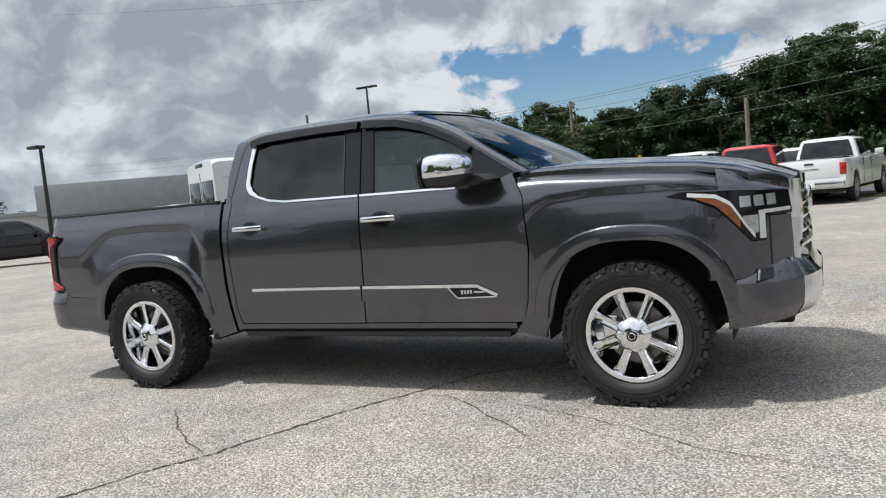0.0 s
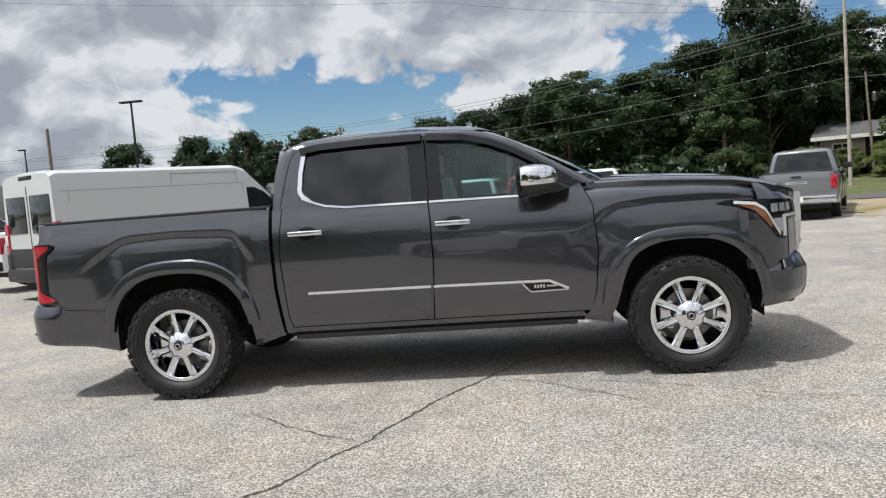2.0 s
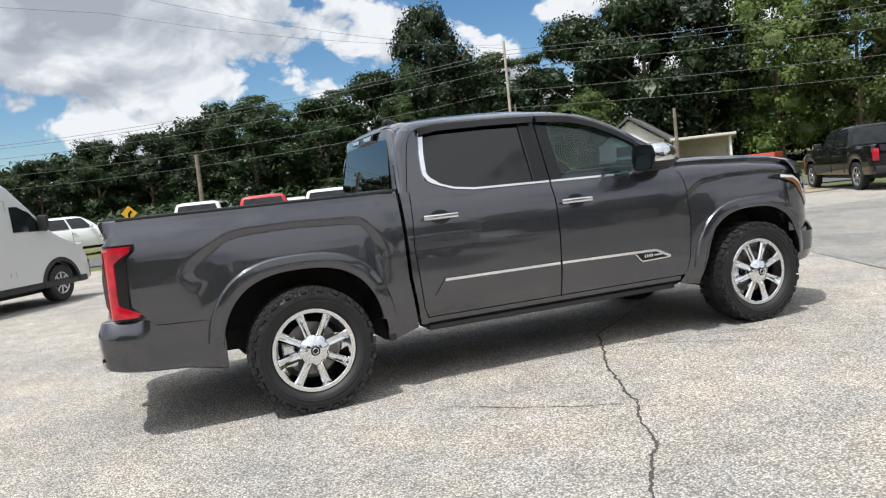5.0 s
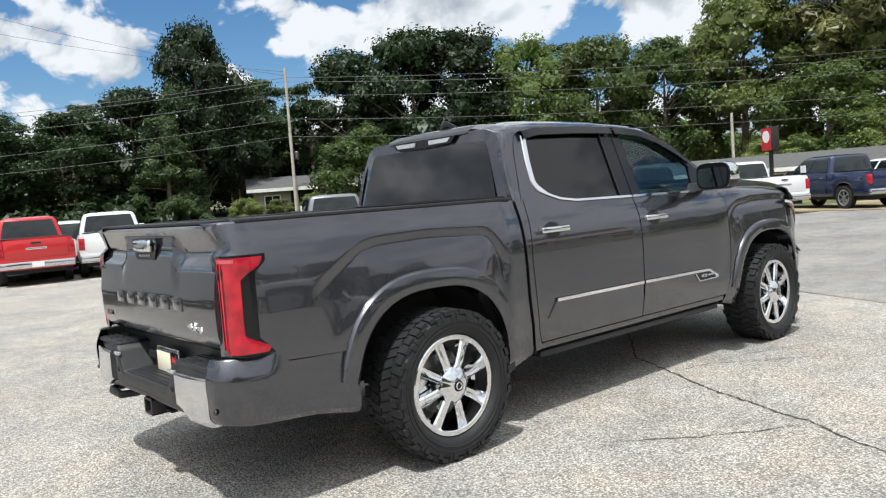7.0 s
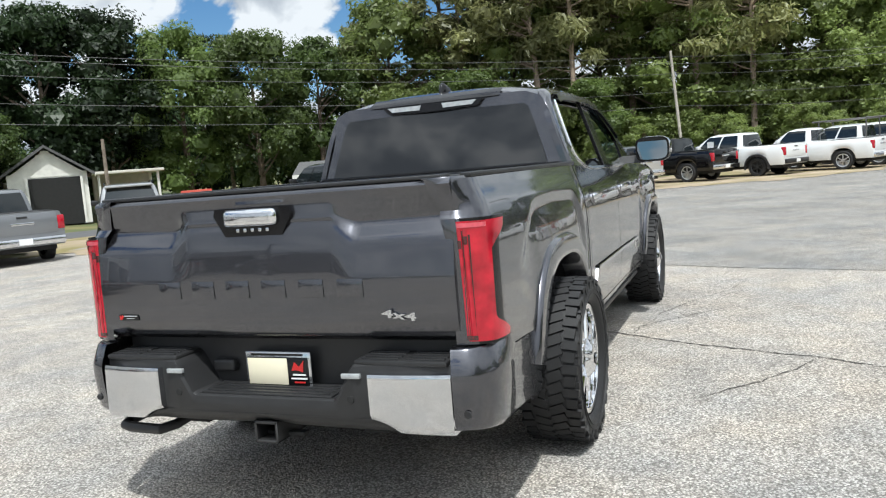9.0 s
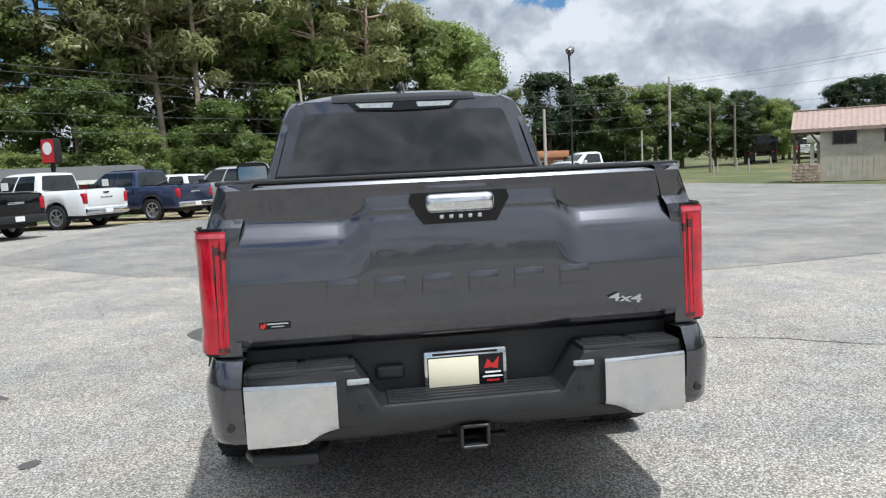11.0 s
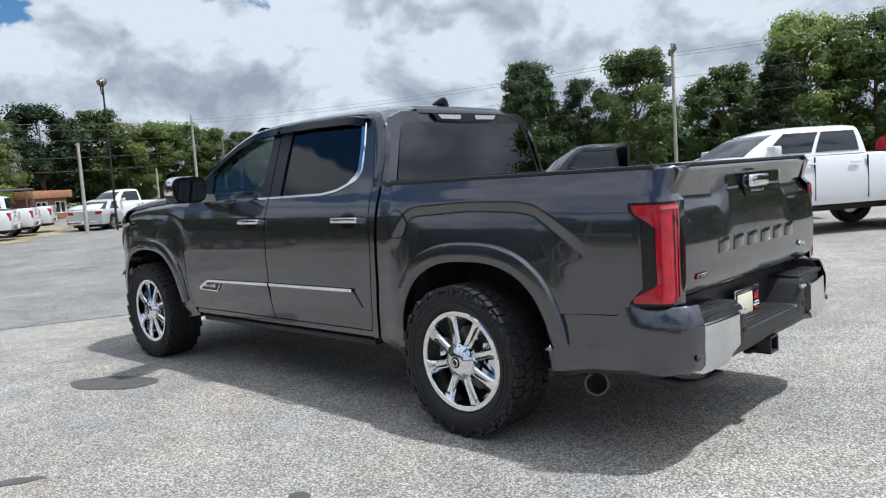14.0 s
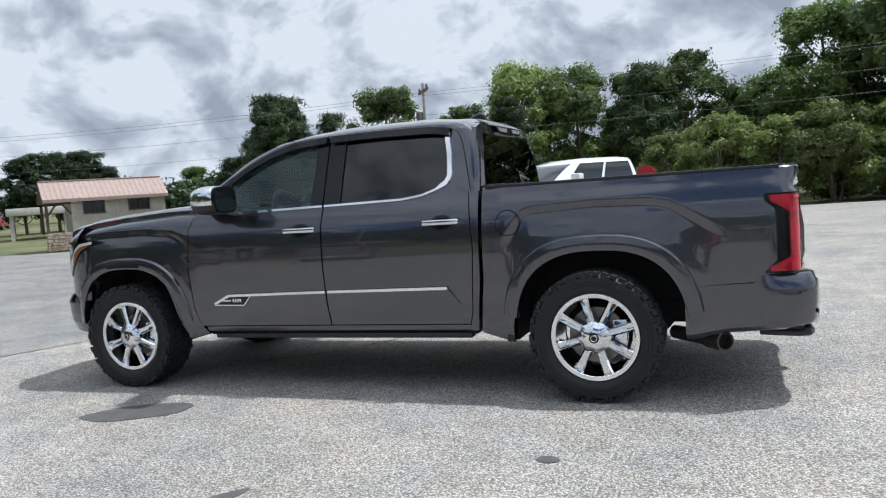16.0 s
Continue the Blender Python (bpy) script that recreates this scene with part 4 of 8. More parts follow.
    flat = lambda z: (lambda x: z)
    head = part("headlamp", front_grid(hl_lo, hl_hi, 0.02, 1.0, 0.006, 110, 14), GLOSS_BLACK, truck, "headlamp with an amber strip and a white light guide")
    part("amber_strip", front_grid(lambda x: hl_lo(x) + 0.010, lambda x: max(guide(x) - 0.004, hl_lo(x) + 0.012), fu(4.09), fu(4.31), 0.010, 24, 3), AMBER, head, "amber lens strip")
    part("light_guide", front_grid(guide, lambda x: guide(x) + 0.022, fu(4.06), fu(4.375), 0.011, 40, 3), WHITE_LENS, head, "white light guide")
    part("lamp_well", front_grid(lambda x: max(guide(x) + 0.026, 0.912), flat(1.036), fu(4.325), fu(4.394), 0.009, 14, 6), HEAD_LENS, head, "frosted inner lens")
    part("light_guide", front_grid(flat(0.908), flat(1.058), fu(4.398), fu(4.424), 0.012, 5, 6), WHITE_LENS, head, "white light guide")
    part("light_guide", front_grid(flat(1.040), flat(1.060), fu(4.424), fu(4.54), 0.012, 10, 3), WHITE_LENS, head, "white light guide")
    for xa, xb in ((4.315, 4.365), (4.382, 4.425), (4.44, 4.48)):
        part("lamp_lens", front_grid(flat(1.082), flat(1.140), fu(xa), fu(xb), 0.010, 6, 4), HEAD_LENS, head, "projector lens")
    part("front_corner_panel", front_grid(flat(0.70), lambda x: hl_lo(x) - 0.006, fu(4.15), 1.0, 0.002, 60, 20), PAINT, truck)
    rows = []
    for i in range(18, 61):
        p, d = fpath[i], (fpath[min(i + 1, 60)] - fpath[max(i - 1, 0)]).normalized()
        row = []
        for j in range(7):
            v = j / 6
            back = 0.006 - 0.085 * v ** 1.6
            x, y = p.x - d.y * back, p.y + d.x * back
            zt = lerp_table(HOOD_Z, x) + 0.035 * (1 - min(1.0, y / 0.838) ** 2) - 0.030
            row.append((x, s * y, hl_hi(p.x) + 0.003 + max(0.01, zt - hl_hi(p.x)) * v))
        rows.append(row)
    part("lamp_header", strip(rows), PAINT, truck)
    part("panel_seam", front_grid(flat(0.76), flat(1.022), fu(4.446), fu(4.452), 0.004, 2, 6), VOID, truck)
    bpath = [(4.225, 0.918), (4.33, 0.902), (4.43, 0.862), (4.525, 0.772), (4.592, 0.690)]
    bp = spline([(p[0], p[1], 0) for p in bpath], 30)
    rows = []
    for i, p in enumerate(bp):
        d = (bp[min(i + 1, 30)] - bp[max(i - 1, 0)]).normalized()
        h = i / 30
        rows.append([(p.x - d.y * o, s * (p.y + d.x * o), z) for z, o in ((0.415 + 0.045 * h, -0.10), (0.420 + 0.045 * h, -0.03), (0.505 + 0.02 * h, 0.0), (0.60, 0.010), (0.672, 0.012), (0.684, 0.006), (0.735 + 0.02 * h, -0.030), (0.765 + 0.01 * h, -0.050), (0.80, -0.075))])
    part("front_bumper_corner", strip(rows), PAINT, truck, angle=12)
    part("fog_recess", prism([(4.40, 0.690), (4.53, 0.694), (4.50, 0.750), (4.42, 0.742)], lambda x, z, d: (x - 0.02 - 0.3 * (z - 0.69) + d, s * (0.915 - 1.15 * max(0.0, x - 4.40) - 0.45 * (z - 0.69) + 0.4 * d), z), 0.012), BLACK, truck)
    rows = []
    for i in range(17):
        u = i / 16
        y = 0.692 - 0.32 * u
        x = 4.592 + 0.088 * (1 - (1 - u) ** 1.6)
        rows.append([(x - 0.085, s * y, 0.792 - 0.04 * u), (x - 0.055, s * y, 0.775 - 0.04 * u), (x + 0.004, s * y, 0.672), (x + 0.010, s * y, 0.62), (x + 0.002, s * y, 0.525), (x - 0.03, s * y, 0.468), (x - 0.10, s * y, 0.462)])
    part("chrome_bumper_end", strip(rows), CHROME_SATIN, truck, "chrome front bumper end", angle=14)
    for z0, z1, tone_ in ((0.775, 0.985, CHROME_SATIN), (0.988, 1.205, CHROME)):
        part("grille_frame", prism([(0.645, 4.525), (0.648, 4.555), (0.628, 4.600), (0.596, 4.610), (0.590, 4.56)], lambda y, x, d: (x - 0.022 * (z0 + d < 0.9) - 0.03 * max(0.0, z0 + d - 1.12), s * (y - 0.02 * (1.2 - z0 - d)), z0 + d), z1 - z0), tone_, truck, "chrome grille surround")

# hood, windscreen, roof, cab back
def hood(u, v):
    w = (v - 0.5) * 2
    y = w * 0.838
    xf = 4.603 - 0.035 * w * w - 0.20 * max(0.0, (abs(w) - 0.70) / 0.30) ** 1.3
    k = min(1.0, u / 0.90)
    x = 3.075 + (xf - 0.022 - 3.075) * k
    z = lerp_table(HOOD_Z, x)
    z += 0.035 * (1 - abs(w) ** 2) - 0.012 * sm(0.35, 0.45, abs(w)) * sm(0.80, 0.7, abs(w)) * sm(3.2, 3.5, x)
    if u > 0.90:
        q = (u - 0.90) / 0.10
        x, z = x + 0.022 * math.sin(q * math.pi / 2), z - 0.055 * (1 - math.cos(q * math.pi / 2))
    return (x, y, z - 0.02 * sm(0.93, 1.0, abs(w)))


part("hood", skirt(grid(hood, 60, 48), (0, 0, -0.03)), PAINT, truck)
part("cowl", box(3.02, 3.16, -0.80, 0.80, 1.35, 1.395, 0.01), BLACK, truck)
part("windscreen", grid(lambda u, v: (2.28 + 0.93 * u + (0.10 + 0.02 * u) * (1 - (2 * v - 1) ** 2) - 0.02, (2 * v - 1) * (0.655 + 0.12 * u), 1.862 - 0.468 * u + 0.02 * math.sin(math.pi * u)), 20, 24), SHADED, truck, "clear laminated windscreen")
part("windscreen_band", grid(lambda u, v: (2.262 + 0.06 * u + 0.10 * (1 - (2 * v - 1) ** 2), (2 * v - 1) * (0.655 + 0.01 * u), 1.868 - 0.026 * u), 3, 20), GLOSS_BLACK, truck)
RIM_Z = [(0.78, 1.70), (0.84, 1.80), (0.93, 1.845), (1.14, 1.868), (1.55, 1.873), (1.86, 1.868), (2.24, 1.842), (2.32, 1.82)]
MID_Z = [(0.78, 1.835), (0.84, 1.870), (0.95, 1.900), (1.3, 1.928), (1.8, 1.930), (2.1, 1.912), (2.4, 1.868)]


def roof(u, v):
    w = 2 * v - 1
    x = 0.80 + u * 1.47 + 0.10 * u ** 6 * (1 - w * w)
    e, c = smooth_table(RIM_Z, x), smooth_table(MID_Z, x)
    return (x, w * (glasshouse(min(e, 1.87)) - 0.045), e + (c - e) * (1 - abs(w) ** 3.2))


part("roof", skirt(grid(roof, 40, 40), (0, 0, -0.02)), PAINT, truck)
OUTER = [(0.845, 1.36), (0.86, 1.37), (0.80, 1.55), (0.735, 1.72), (0.69, 1.80), (0.60, 1.835), (0.0, 1.848)]
INNER = [(0.72, 1.40), (0.722, 1.41), (0.69, 1.52), (0.64, 1.68), (0.615, 1.745), (0.59, 1.762), (0.0, 1.768)]


def back_x(y, z):
    return 0.712 + (z - 1.38) * 0.15 + 0.05 * abs(y / 0.85) ** 6


ring_o = [(-y, z) for y, z in OUTER] + [(y, z) for y, z in OUTER[-2::-1]]
ring_i = [(-y, z) for y, z in INNER] + [(y, z) for y, z in INNER[-2::-1]]
ring_o += [(0.0, 1.355)]
ring_i += [(0.0, 1.398)]
ring_o.append(ring_o[0])
ring_i.append(ring_i[0])
part("cab_back", strip([[(back_x(y, z) + 0.03, y, z) for y, z in ring_o], [(back_x(y, z), y, z) for y, z in ring_o], [(back_x(y, z), y, z) for y, z in ring_i], [(back_x(y, z) + 0.02, y, z) for y, z in ring_i]]), PAINT, truck)
part("rear_window", prism(ring_i[:-1], lambda y, z, d: (back_x(0, z) + 0.006 + d, y, z), 0.005), REAR_GLASS, truck, "dark privacy glass rear window")
part("window_sill_trim", box(0.69, 0.72, -0.80, 0.80, 1.378, 1.402, 0.006), GLOSS_BLACK, truck)
stop = part("high_stop_lamp", prism([(-0.34, 1.822), (0.34, 1.822), (0.30, 1.778), (0.05, 1.770), (-0.05, 1.770), (-0.30, 1.778)], lambda y, z, d: (back_x(y, z) - 0.022 + d, y, z), 0.06), GLOSS_BLACK, truck, "black high-mounted lamp bar")
for q in (-1, 1):
    part("lamp_lens", prism([(q * 0.07, 1.815), (q * 0.30, 1.815), (q * 0.27, 1.788), (q * 0.08, 1.785)], lambda y, z, d: (back_x(y, z) - 0.028 + d, y, z), 0.01), HEAD_LENS, stop, "clear cargo lamp lens")
part("roof_spoiler", grid(lambda u, v: (0.755 + 0.10 * u + 0.02 * abs(2 * v - 1) ** 3, (2 * v - 1) * 0.44, 1.825 + 0.055 * u ** 0.7), 5, 20), GLOSS_BLACK, stop)
part("antenna_fin", strip([[(1.15 - 0.20 * u - 0.03 * math.sin(a) * u, 0.036 * math.cos(a) * math.sin(math.pi * (0.12 + 0.80 * u)) ** 0.6, 1.890 + 0.072 * math.sin(a) ** 0.8 * (math.sin(math.pi * 0.5 * min(1.0, u / 0.82)) ** 1.6 * (1 - max(0.0, (u - 0.82) / 0.18) ** 2))) for a in [math.pi * i / 14 for i in range(15)]] for u in [k / 16 for k in range(17)]]), GLOSS_BLACK, truck, "black shark-fin antenna")

# cargo bed, cover, tailgate
part("bed_box", box(-1.14, 0.70, -0.80, 0.80, 1.00, 1.36), VOID, truck)
cover = part("bed_cover", box(-1.09, 0.685, -0.86, 0.86, 1.366, 1.384, 0.005), BLACK, truck, "black tonneau cover")
for q in range(3):
    part("cover_fold", box(-0.70 + 0.46 * q, -0.685 + 0.46 * q, -0.86, 0.86, 1.383, 1.388, 0.002), GLOSS_BLACK, cover)
for s in (-1, 1):
    part("bed_rail", box(-1.09, 0.70, min(s * 0.84, s * 0.885), max(s * 0.84, s * 0.885), 1.374, 1.392, 0.006), BLACK, truck, "black bed rail cap")

GATE_HI = [(0.0, 1.262), (0.34, 1.262), (0.43, 1.226), (0.84, 1.236)]
GATE_LO = [(0.0, 1.252), (0.34, 1.248), (0.43, 1.172), (0.84, 1.176)]


def gate(u, v):
    y = (u * 2 - 1) * 0.836
    hi, lo = lerp_table(GATE_HI, abs(y)), lerp_table(GATE_LO, abs(y))
    mid = sm(0.43, 0.34, abs(y))
    rows = [(0.775, -1.150), (0.80, -1.190), (0.86, -1.213), (1.02, -1.217), (lo - 0.10, -1.210), (lo - 0.028, -1.200), (lo, -1.192), (hi, -1.158 - 0.036 * mid), (hi + 0.012, -1.155 - 0.036 * mid), (1.328, -1.186), (1.358, -1.199), (1.372, -1.190), (1.378, -1.168), (1.378, -1.10)]
    w = v * (len(rows) - 1)
    i = min(len(rows) - 2, int(w))
    z, x = (rows[i][k] + (rows[i + 1][k] - rows[i][k]) * (w - i) for k in (0, 1))
    return (x + 0.006 * abs(y / 0.84) ** 6, y, z)


tailgate = part("tailgate", skirt(grid(gate, 84, 48), (0.03, 0, 0)), PAINT, truck)
part("gate_lip", box(-1.185, -1.08, -0.80, 0.80, 1.376, 1.392, 0.006), BLACK, tailgate, "black tailgate lip")
# raised plain blocks where the model name stands
for q in range(6):
    y = 0.45 - q * 0.172
    w = 0.056
    part("raised_block", box(-1.2210, -1.20, y - w, y + w, 0.955, 1.026, 0.004, 2), PAINT, tailgate)
hp = part("gate_handle", prism([(0.195, 1.318), (-0.155, 1.318), (-0.165, 1.29), (-0.115, 1.205), (0.155, 1.205), (0.205, 1.29)], lambda y, z, d: (-1.207 + d, y - 0.01, z), 0.06), GLOSS_BLACK, tailgate, "chrome tailgate handle in a black bezel")
hb = box(-1.232, -1.20, -0.115, 0.135, 1.246, 1.313, 0.020, 3)
part("handle_bar", hb, CHROME, hp, "chrome handle bar")
part("handle_plate", box(-1.236, -1.23, -0.085, 0.105, 1.262, 1.298, 0.002), CHROME_SATIN, hp, "satin panel with a plain mark")
for q in range(5):
    part("handle_slot", box(-1.213, -1.205, -0.07 + q * 0.035, -0.055 + q * 0.035, 1.222, 1.236, 0.002), CHROME_SATIN, hp)


def letters(text, size, at, material, parent, name, label="", depth=0.004, bold=0.0):
    cu = bpy.data.curves.new(name, "FONT")
    cu.body, cu.size, cu.extrude, cu.align_x, cu.offset = text, size, depth, "CENTER", bold
    tmp = bpy.data.objects.new(name, cu)
    scene.collection.objects.link(tmp)
    bpy.context.view_layer.update()
    me = bpy.data.meshes.new_from_object(tmp.evaluated_get(bpy.context.evaluated_depsgraph_get()))
    bpy.data.objects.remove(tmp)
    me.materials.append(material)
    ob = new(name, me)
    ob.parent, ob.matrix_basis = parent, at
    return tagged(ob, label) if label else ob


letters("4x4", 0.064, pose(-1.2155, -0.605, 0.872, 90, 0, -90) @ Matrix(((1.42, 0.20, 0, 0), (0, 0.66, 0, 0), (0, 0, 1, 0), (0, 0, 0, 1))), CHROME_SATIN, tailgate, "four_wheel_badge", "chrome lettering", bold=0.0014)
bd = part("dealer_sticker", box(-1.2150, -1.20, 0.640, 0.750, 0.864, 0.889, 0.001), GLOSS_BLACK, tailgate, "small black dealer sticker with a red mark")
part("sticker_mark", prism([(0.746, 0.868), (0.734, 0.866), (0.724, 0.880), (0.730, 0.888), (0.738, 0.879), (0.744, 0.885)], lambda y, z, d: (-1.2165 + d, y, z), 0.006), RED_PAINT, bd)
part("sticker_bar", box(-1.2165, -1.211, 0.648, 0.722, 0.880, 0.885), HEAD_LENS, bd)
part("sticker_bar", box(-1.2165, -1.211, 0.662, 0.708, 0.871, 0.874), HEAD_LENS, bd)

# rear bumper
TOPZ = [(0.0, 0.568), (0.335, 0.568), (0.415, 0.706), (0.82, 0.712)]


def bumper(u, v):
    y = (2 * u - 1) * 0.815
    t = lerp_table(TOPZ, abs(y))
    f = -1.268 - 0.012 * sm(0.5, 0.4, abs(y)) + 0.035 * abs(y / 0.82) ** 5
    rows = [(0.492, f + 0.03), (0.497, f), (0.52, f - 0.004), (t - 0.03, f - 0.004), (t - 0.006, f + 0.002), (t, f + 0.014), (t, -1.10), (t + 0.004, -1.095), (0.77, -1.09)]
    w = v * (len(rows) - 1)
    i = min(len(rows) - 2, int(w))
    z, x = (rows[i][k] + (rows[i + 1][k] - rows[i][k]) * (w - i) for k in (0, 1))
    return (x, y, z)


rear_bumper = part("rear_bumper", grid(bumper, 120, 8), BLACK, truck, "black and chrome rear step bumper", angle=25)
for s in (-1, 1):
    def chrome_face(u, v):
        y = 0.492 + 0.322 * u
        lo = lerp_table([(0.492, 0.505), (0.55, 0.49), (0.61, 0.455), (0.82, 0.448)], y)
        z = lo + (0.676 - lo) * v
        return (-1.300 + 0.026 * ((y - 0.492) / 0.322) ** 2 + 0.004 * sm(0.94, 1.0, v) + 0.012 * sm(0.1, 0.0, v), s * y, z)
    part("chrome_end", skirt(grid(chrome_face, 14, 20), (0.06, 0, 0)), CHROME_SATIN, rear_bumper, "polished chrome bumper end")
    pad = part("step_pad", box(-1.262, -1.105, min(s * 0.42, s * 0.80), max(s * 0.42, s * 0.80), 0.700, 0.722, 0.008), BLACK, rear_bumper, "ribbed rubber step pad")
    for q in range(4):
        for w0, w1 in ((0.445, 0.60), (0.63, 0.785)):
            part("pad_rib", box(-1.245 + q * 0.035, -1.230 + q * 0.035, min(s * w0, s * w1), max(s * w0, s * w1), 0.720, 0.727, 0.003), BLACK, pad)
    part("reflector", box(-1.290, -1.272, min(s * 0.375, s * 0.455), max(s * 0.375, s * 0.455), 0.655, 0.675, 0.004), HEAD_LENS, rear_bumper, "clear marker lens")
    part("park_sensor", lathe([(0.0, -0.002), (0.014, -0.001), (0.016, 0.006)], 16, axis="x"), VOID, rear_bumper, at=Matrix.Translation((-1.285, s * 0.405, 0.575)))
pad = part("step_pad", box(-1.262, -1.105, -0.31, 0.31, 0.566, 0.576, 0.004), BLACK, rear_bumper, "ribbed rubber step pad")
for q in range(4):
    part("pad_rib", box(-1.245 + q * 0.035, -1.230 + q * 0.035, -0.29, 0.29, 0.574, 0.581, 0.003), BLACK, pad)


def valance(u, v):
    y = (2 * u - 1) * 0.66
    top = 0.497
    bot = lerp_table([(0.0, 0.462), (0.12, 0.446), (0.5, 0.440), (0.66, 0.437)], abs(y))
    top = lerp_table([(0.0, 0.50), (0.47, 0.50), (0.54, 0.488), (0.61, 0.452), (0.66, 0.440)], abs(y))
    return (-1.283 + 0.03 * abs(y / 0.66) ** 4 + 0.05 * (1 - v) ** 2, y, bot + (top - bot) * v)


part("bumper_valance", skirt(grid(valance, 60, 6), (0.05, 0, 0)), BLACK, rear_bumper, "dark grey lower valance")
plate = part("dealer_plate", box(-1.142, -1.132, -0.155, 0.162, 0.552, 0.716, 0.006), CHROME_SATIN, truck, "silver plate frame with a blank cream and black card")
part("plate_card", box(-1.146, -1.140, -0.142, 0.150, 0.575, 0.694, 0.001), GLOSS_BLACK, plate)
part("plate_blank", box(-1.149, -1.144, -0.045, 0.147, 0.580, 0.690, 0.001), CREAM, plate, "blank cream panel")
part("plate_mark", prism([(-0.065, 0.640), (-0.080, 0.675), (-0.10, 0.655), (-0.125, 0.683), (-0.118, 0.635), (-0.09, 0.642)], lambda y, z, d: (-1.149 + d, y, z), 0.004), RED_PAINT, plate, "red mark")
for q, (a, b) in enumerate(((-0.130, -0.070), (-0.136, -0.06), (-0.125, -0.075))):
    part("plate_bar", box(-1.149, -1.145, a, b, 0.620 - q * 0.016, 0.626 - q * 0.016), WHITE_PAINT if q != 2 else RED_PAINT, plate)
part("plate_bar", box(-1.1445, -1.141, -0.12, 0.13, 0.700, 0.709), GLOSS_BLACK, plate)
part("trailer_socket", box(-1.13, -1.085, 0.235, 0.345, 0.62, 0.675, 0.015, 3), BLACK, rear_bumper, "black trailer socket cover")
hitch = bmesh.new()
for a, b, c, d in ((-0.055, -0.043, 0.375, 0.465), (0.043, 0.055, 0.375, 0.465), (-0.055, 0.055, 0.453, 0.465), (-0.055, 0.055, 0.375, 0.387)):
    box(-1.275, -0.95, a, b, c, d, 0.003, 1, bm=hitch)
part("hitch_receiver", hitch, BLACK, truck, "black square hitch receiver")
part("hitch_bar", tube([(-1.02, -0.62, 0.44), (-1.02, 0.62, 0.44)], 0.045, 14), VOID, truck)
part("chain_plate", box(-1.20, -1.16, -0.13, 0.13, 0.385, 0.40, 0.004), VOID, truck)
part("bumper_step", tube([(-0.95, 0.80, 0.40), (-1.16, 0.815, 0.392), (-1.215, 0.79, 0.390), (-1.232, 0.74, 0.389), (-1.232, 0.58, 0.386), (-1.16, 0.55, 0.388), (-1.02, 0.55, 0.40)], 0.023, 12), BLACK, truck, "black corner step bar")
part("exhaust_pipe", lathe([(0.0, 0.30), (0.045, 0.30), (0.047, -0.05), (0.058, -0.06), (0.060, -0.22), (0.050, -0.22), (0.046, -0.06), (0.0, -0.06)], 28, axis="x"), EXHAUST, truck, "dark steel exhaust tip", at=pose(-0.62, 0.72, 0.345, 0, 2, -52))
part("exhaust_bore", lathe([(0.051, -0.16), (0.0, -0.15)], 24, axis="x"), VOID, truck, at=pose(-0.62, 0.72, 0.345, 0, 2, -52))

# front end
part("grille", box(4.40, 4.545, -0.64, 0.64, 0.76, 1.17), BLACK, truck, "dark grille with chrome bars")
for q in range(5):
    z = 0.845 + q * 0.072
    rows = []
    for k in range(25):
        y = (k / 24 * 2 - 1) * 0.60
        x = 4.652 - 0.05 * abs(y / 0.6) ** 2.5 - 0.030 * q / 4
        rows.append([(x - 0.07, y, z + 0.016), (x - 0.008, y, z + 0.024), (x, y, z), (x - 0.012, y, z - 0.022), (x - 0.07, y, z - 0.016)])
    part("grille_bar", strip(rows), CHROME, truck, "chrome grille bar")
part("grille_mark", lathe([(0.0, 0.022), (0.07, 0.018), (0.085, 0.008), (0.09, 0.0)], 32, axis="x"), CHROME, truck, "plain chrome oval", at=pose(4.63, 0, 1.06))
rows = []
for k in range(41):
    y = (k / 40 * 2 - 1) * 0.40
    x = 4.676 + 0.010 * (1 - (y / 0.40) ** 2)
    rows.append([(x - 0.16, y, 0.775), (x - 0.05, y, 0.755), (x, y, 0.67), (x - 0.002, y, 0.56), (x - 0.05, y, 0.47), (x - 0.2, y, 0.45)])
part("front_bumper", strip(rows), PAINT, truck)
part("bumper_intake", box(4.66, 4.690, -0.36, 0.36, 0.55, 0.66, 0.015), BLACK, truck)
part("skid_plate", box(4.15, 4.54, -0.62, 0.62, 0.40, 0.455, 0.02), VOID, truck)

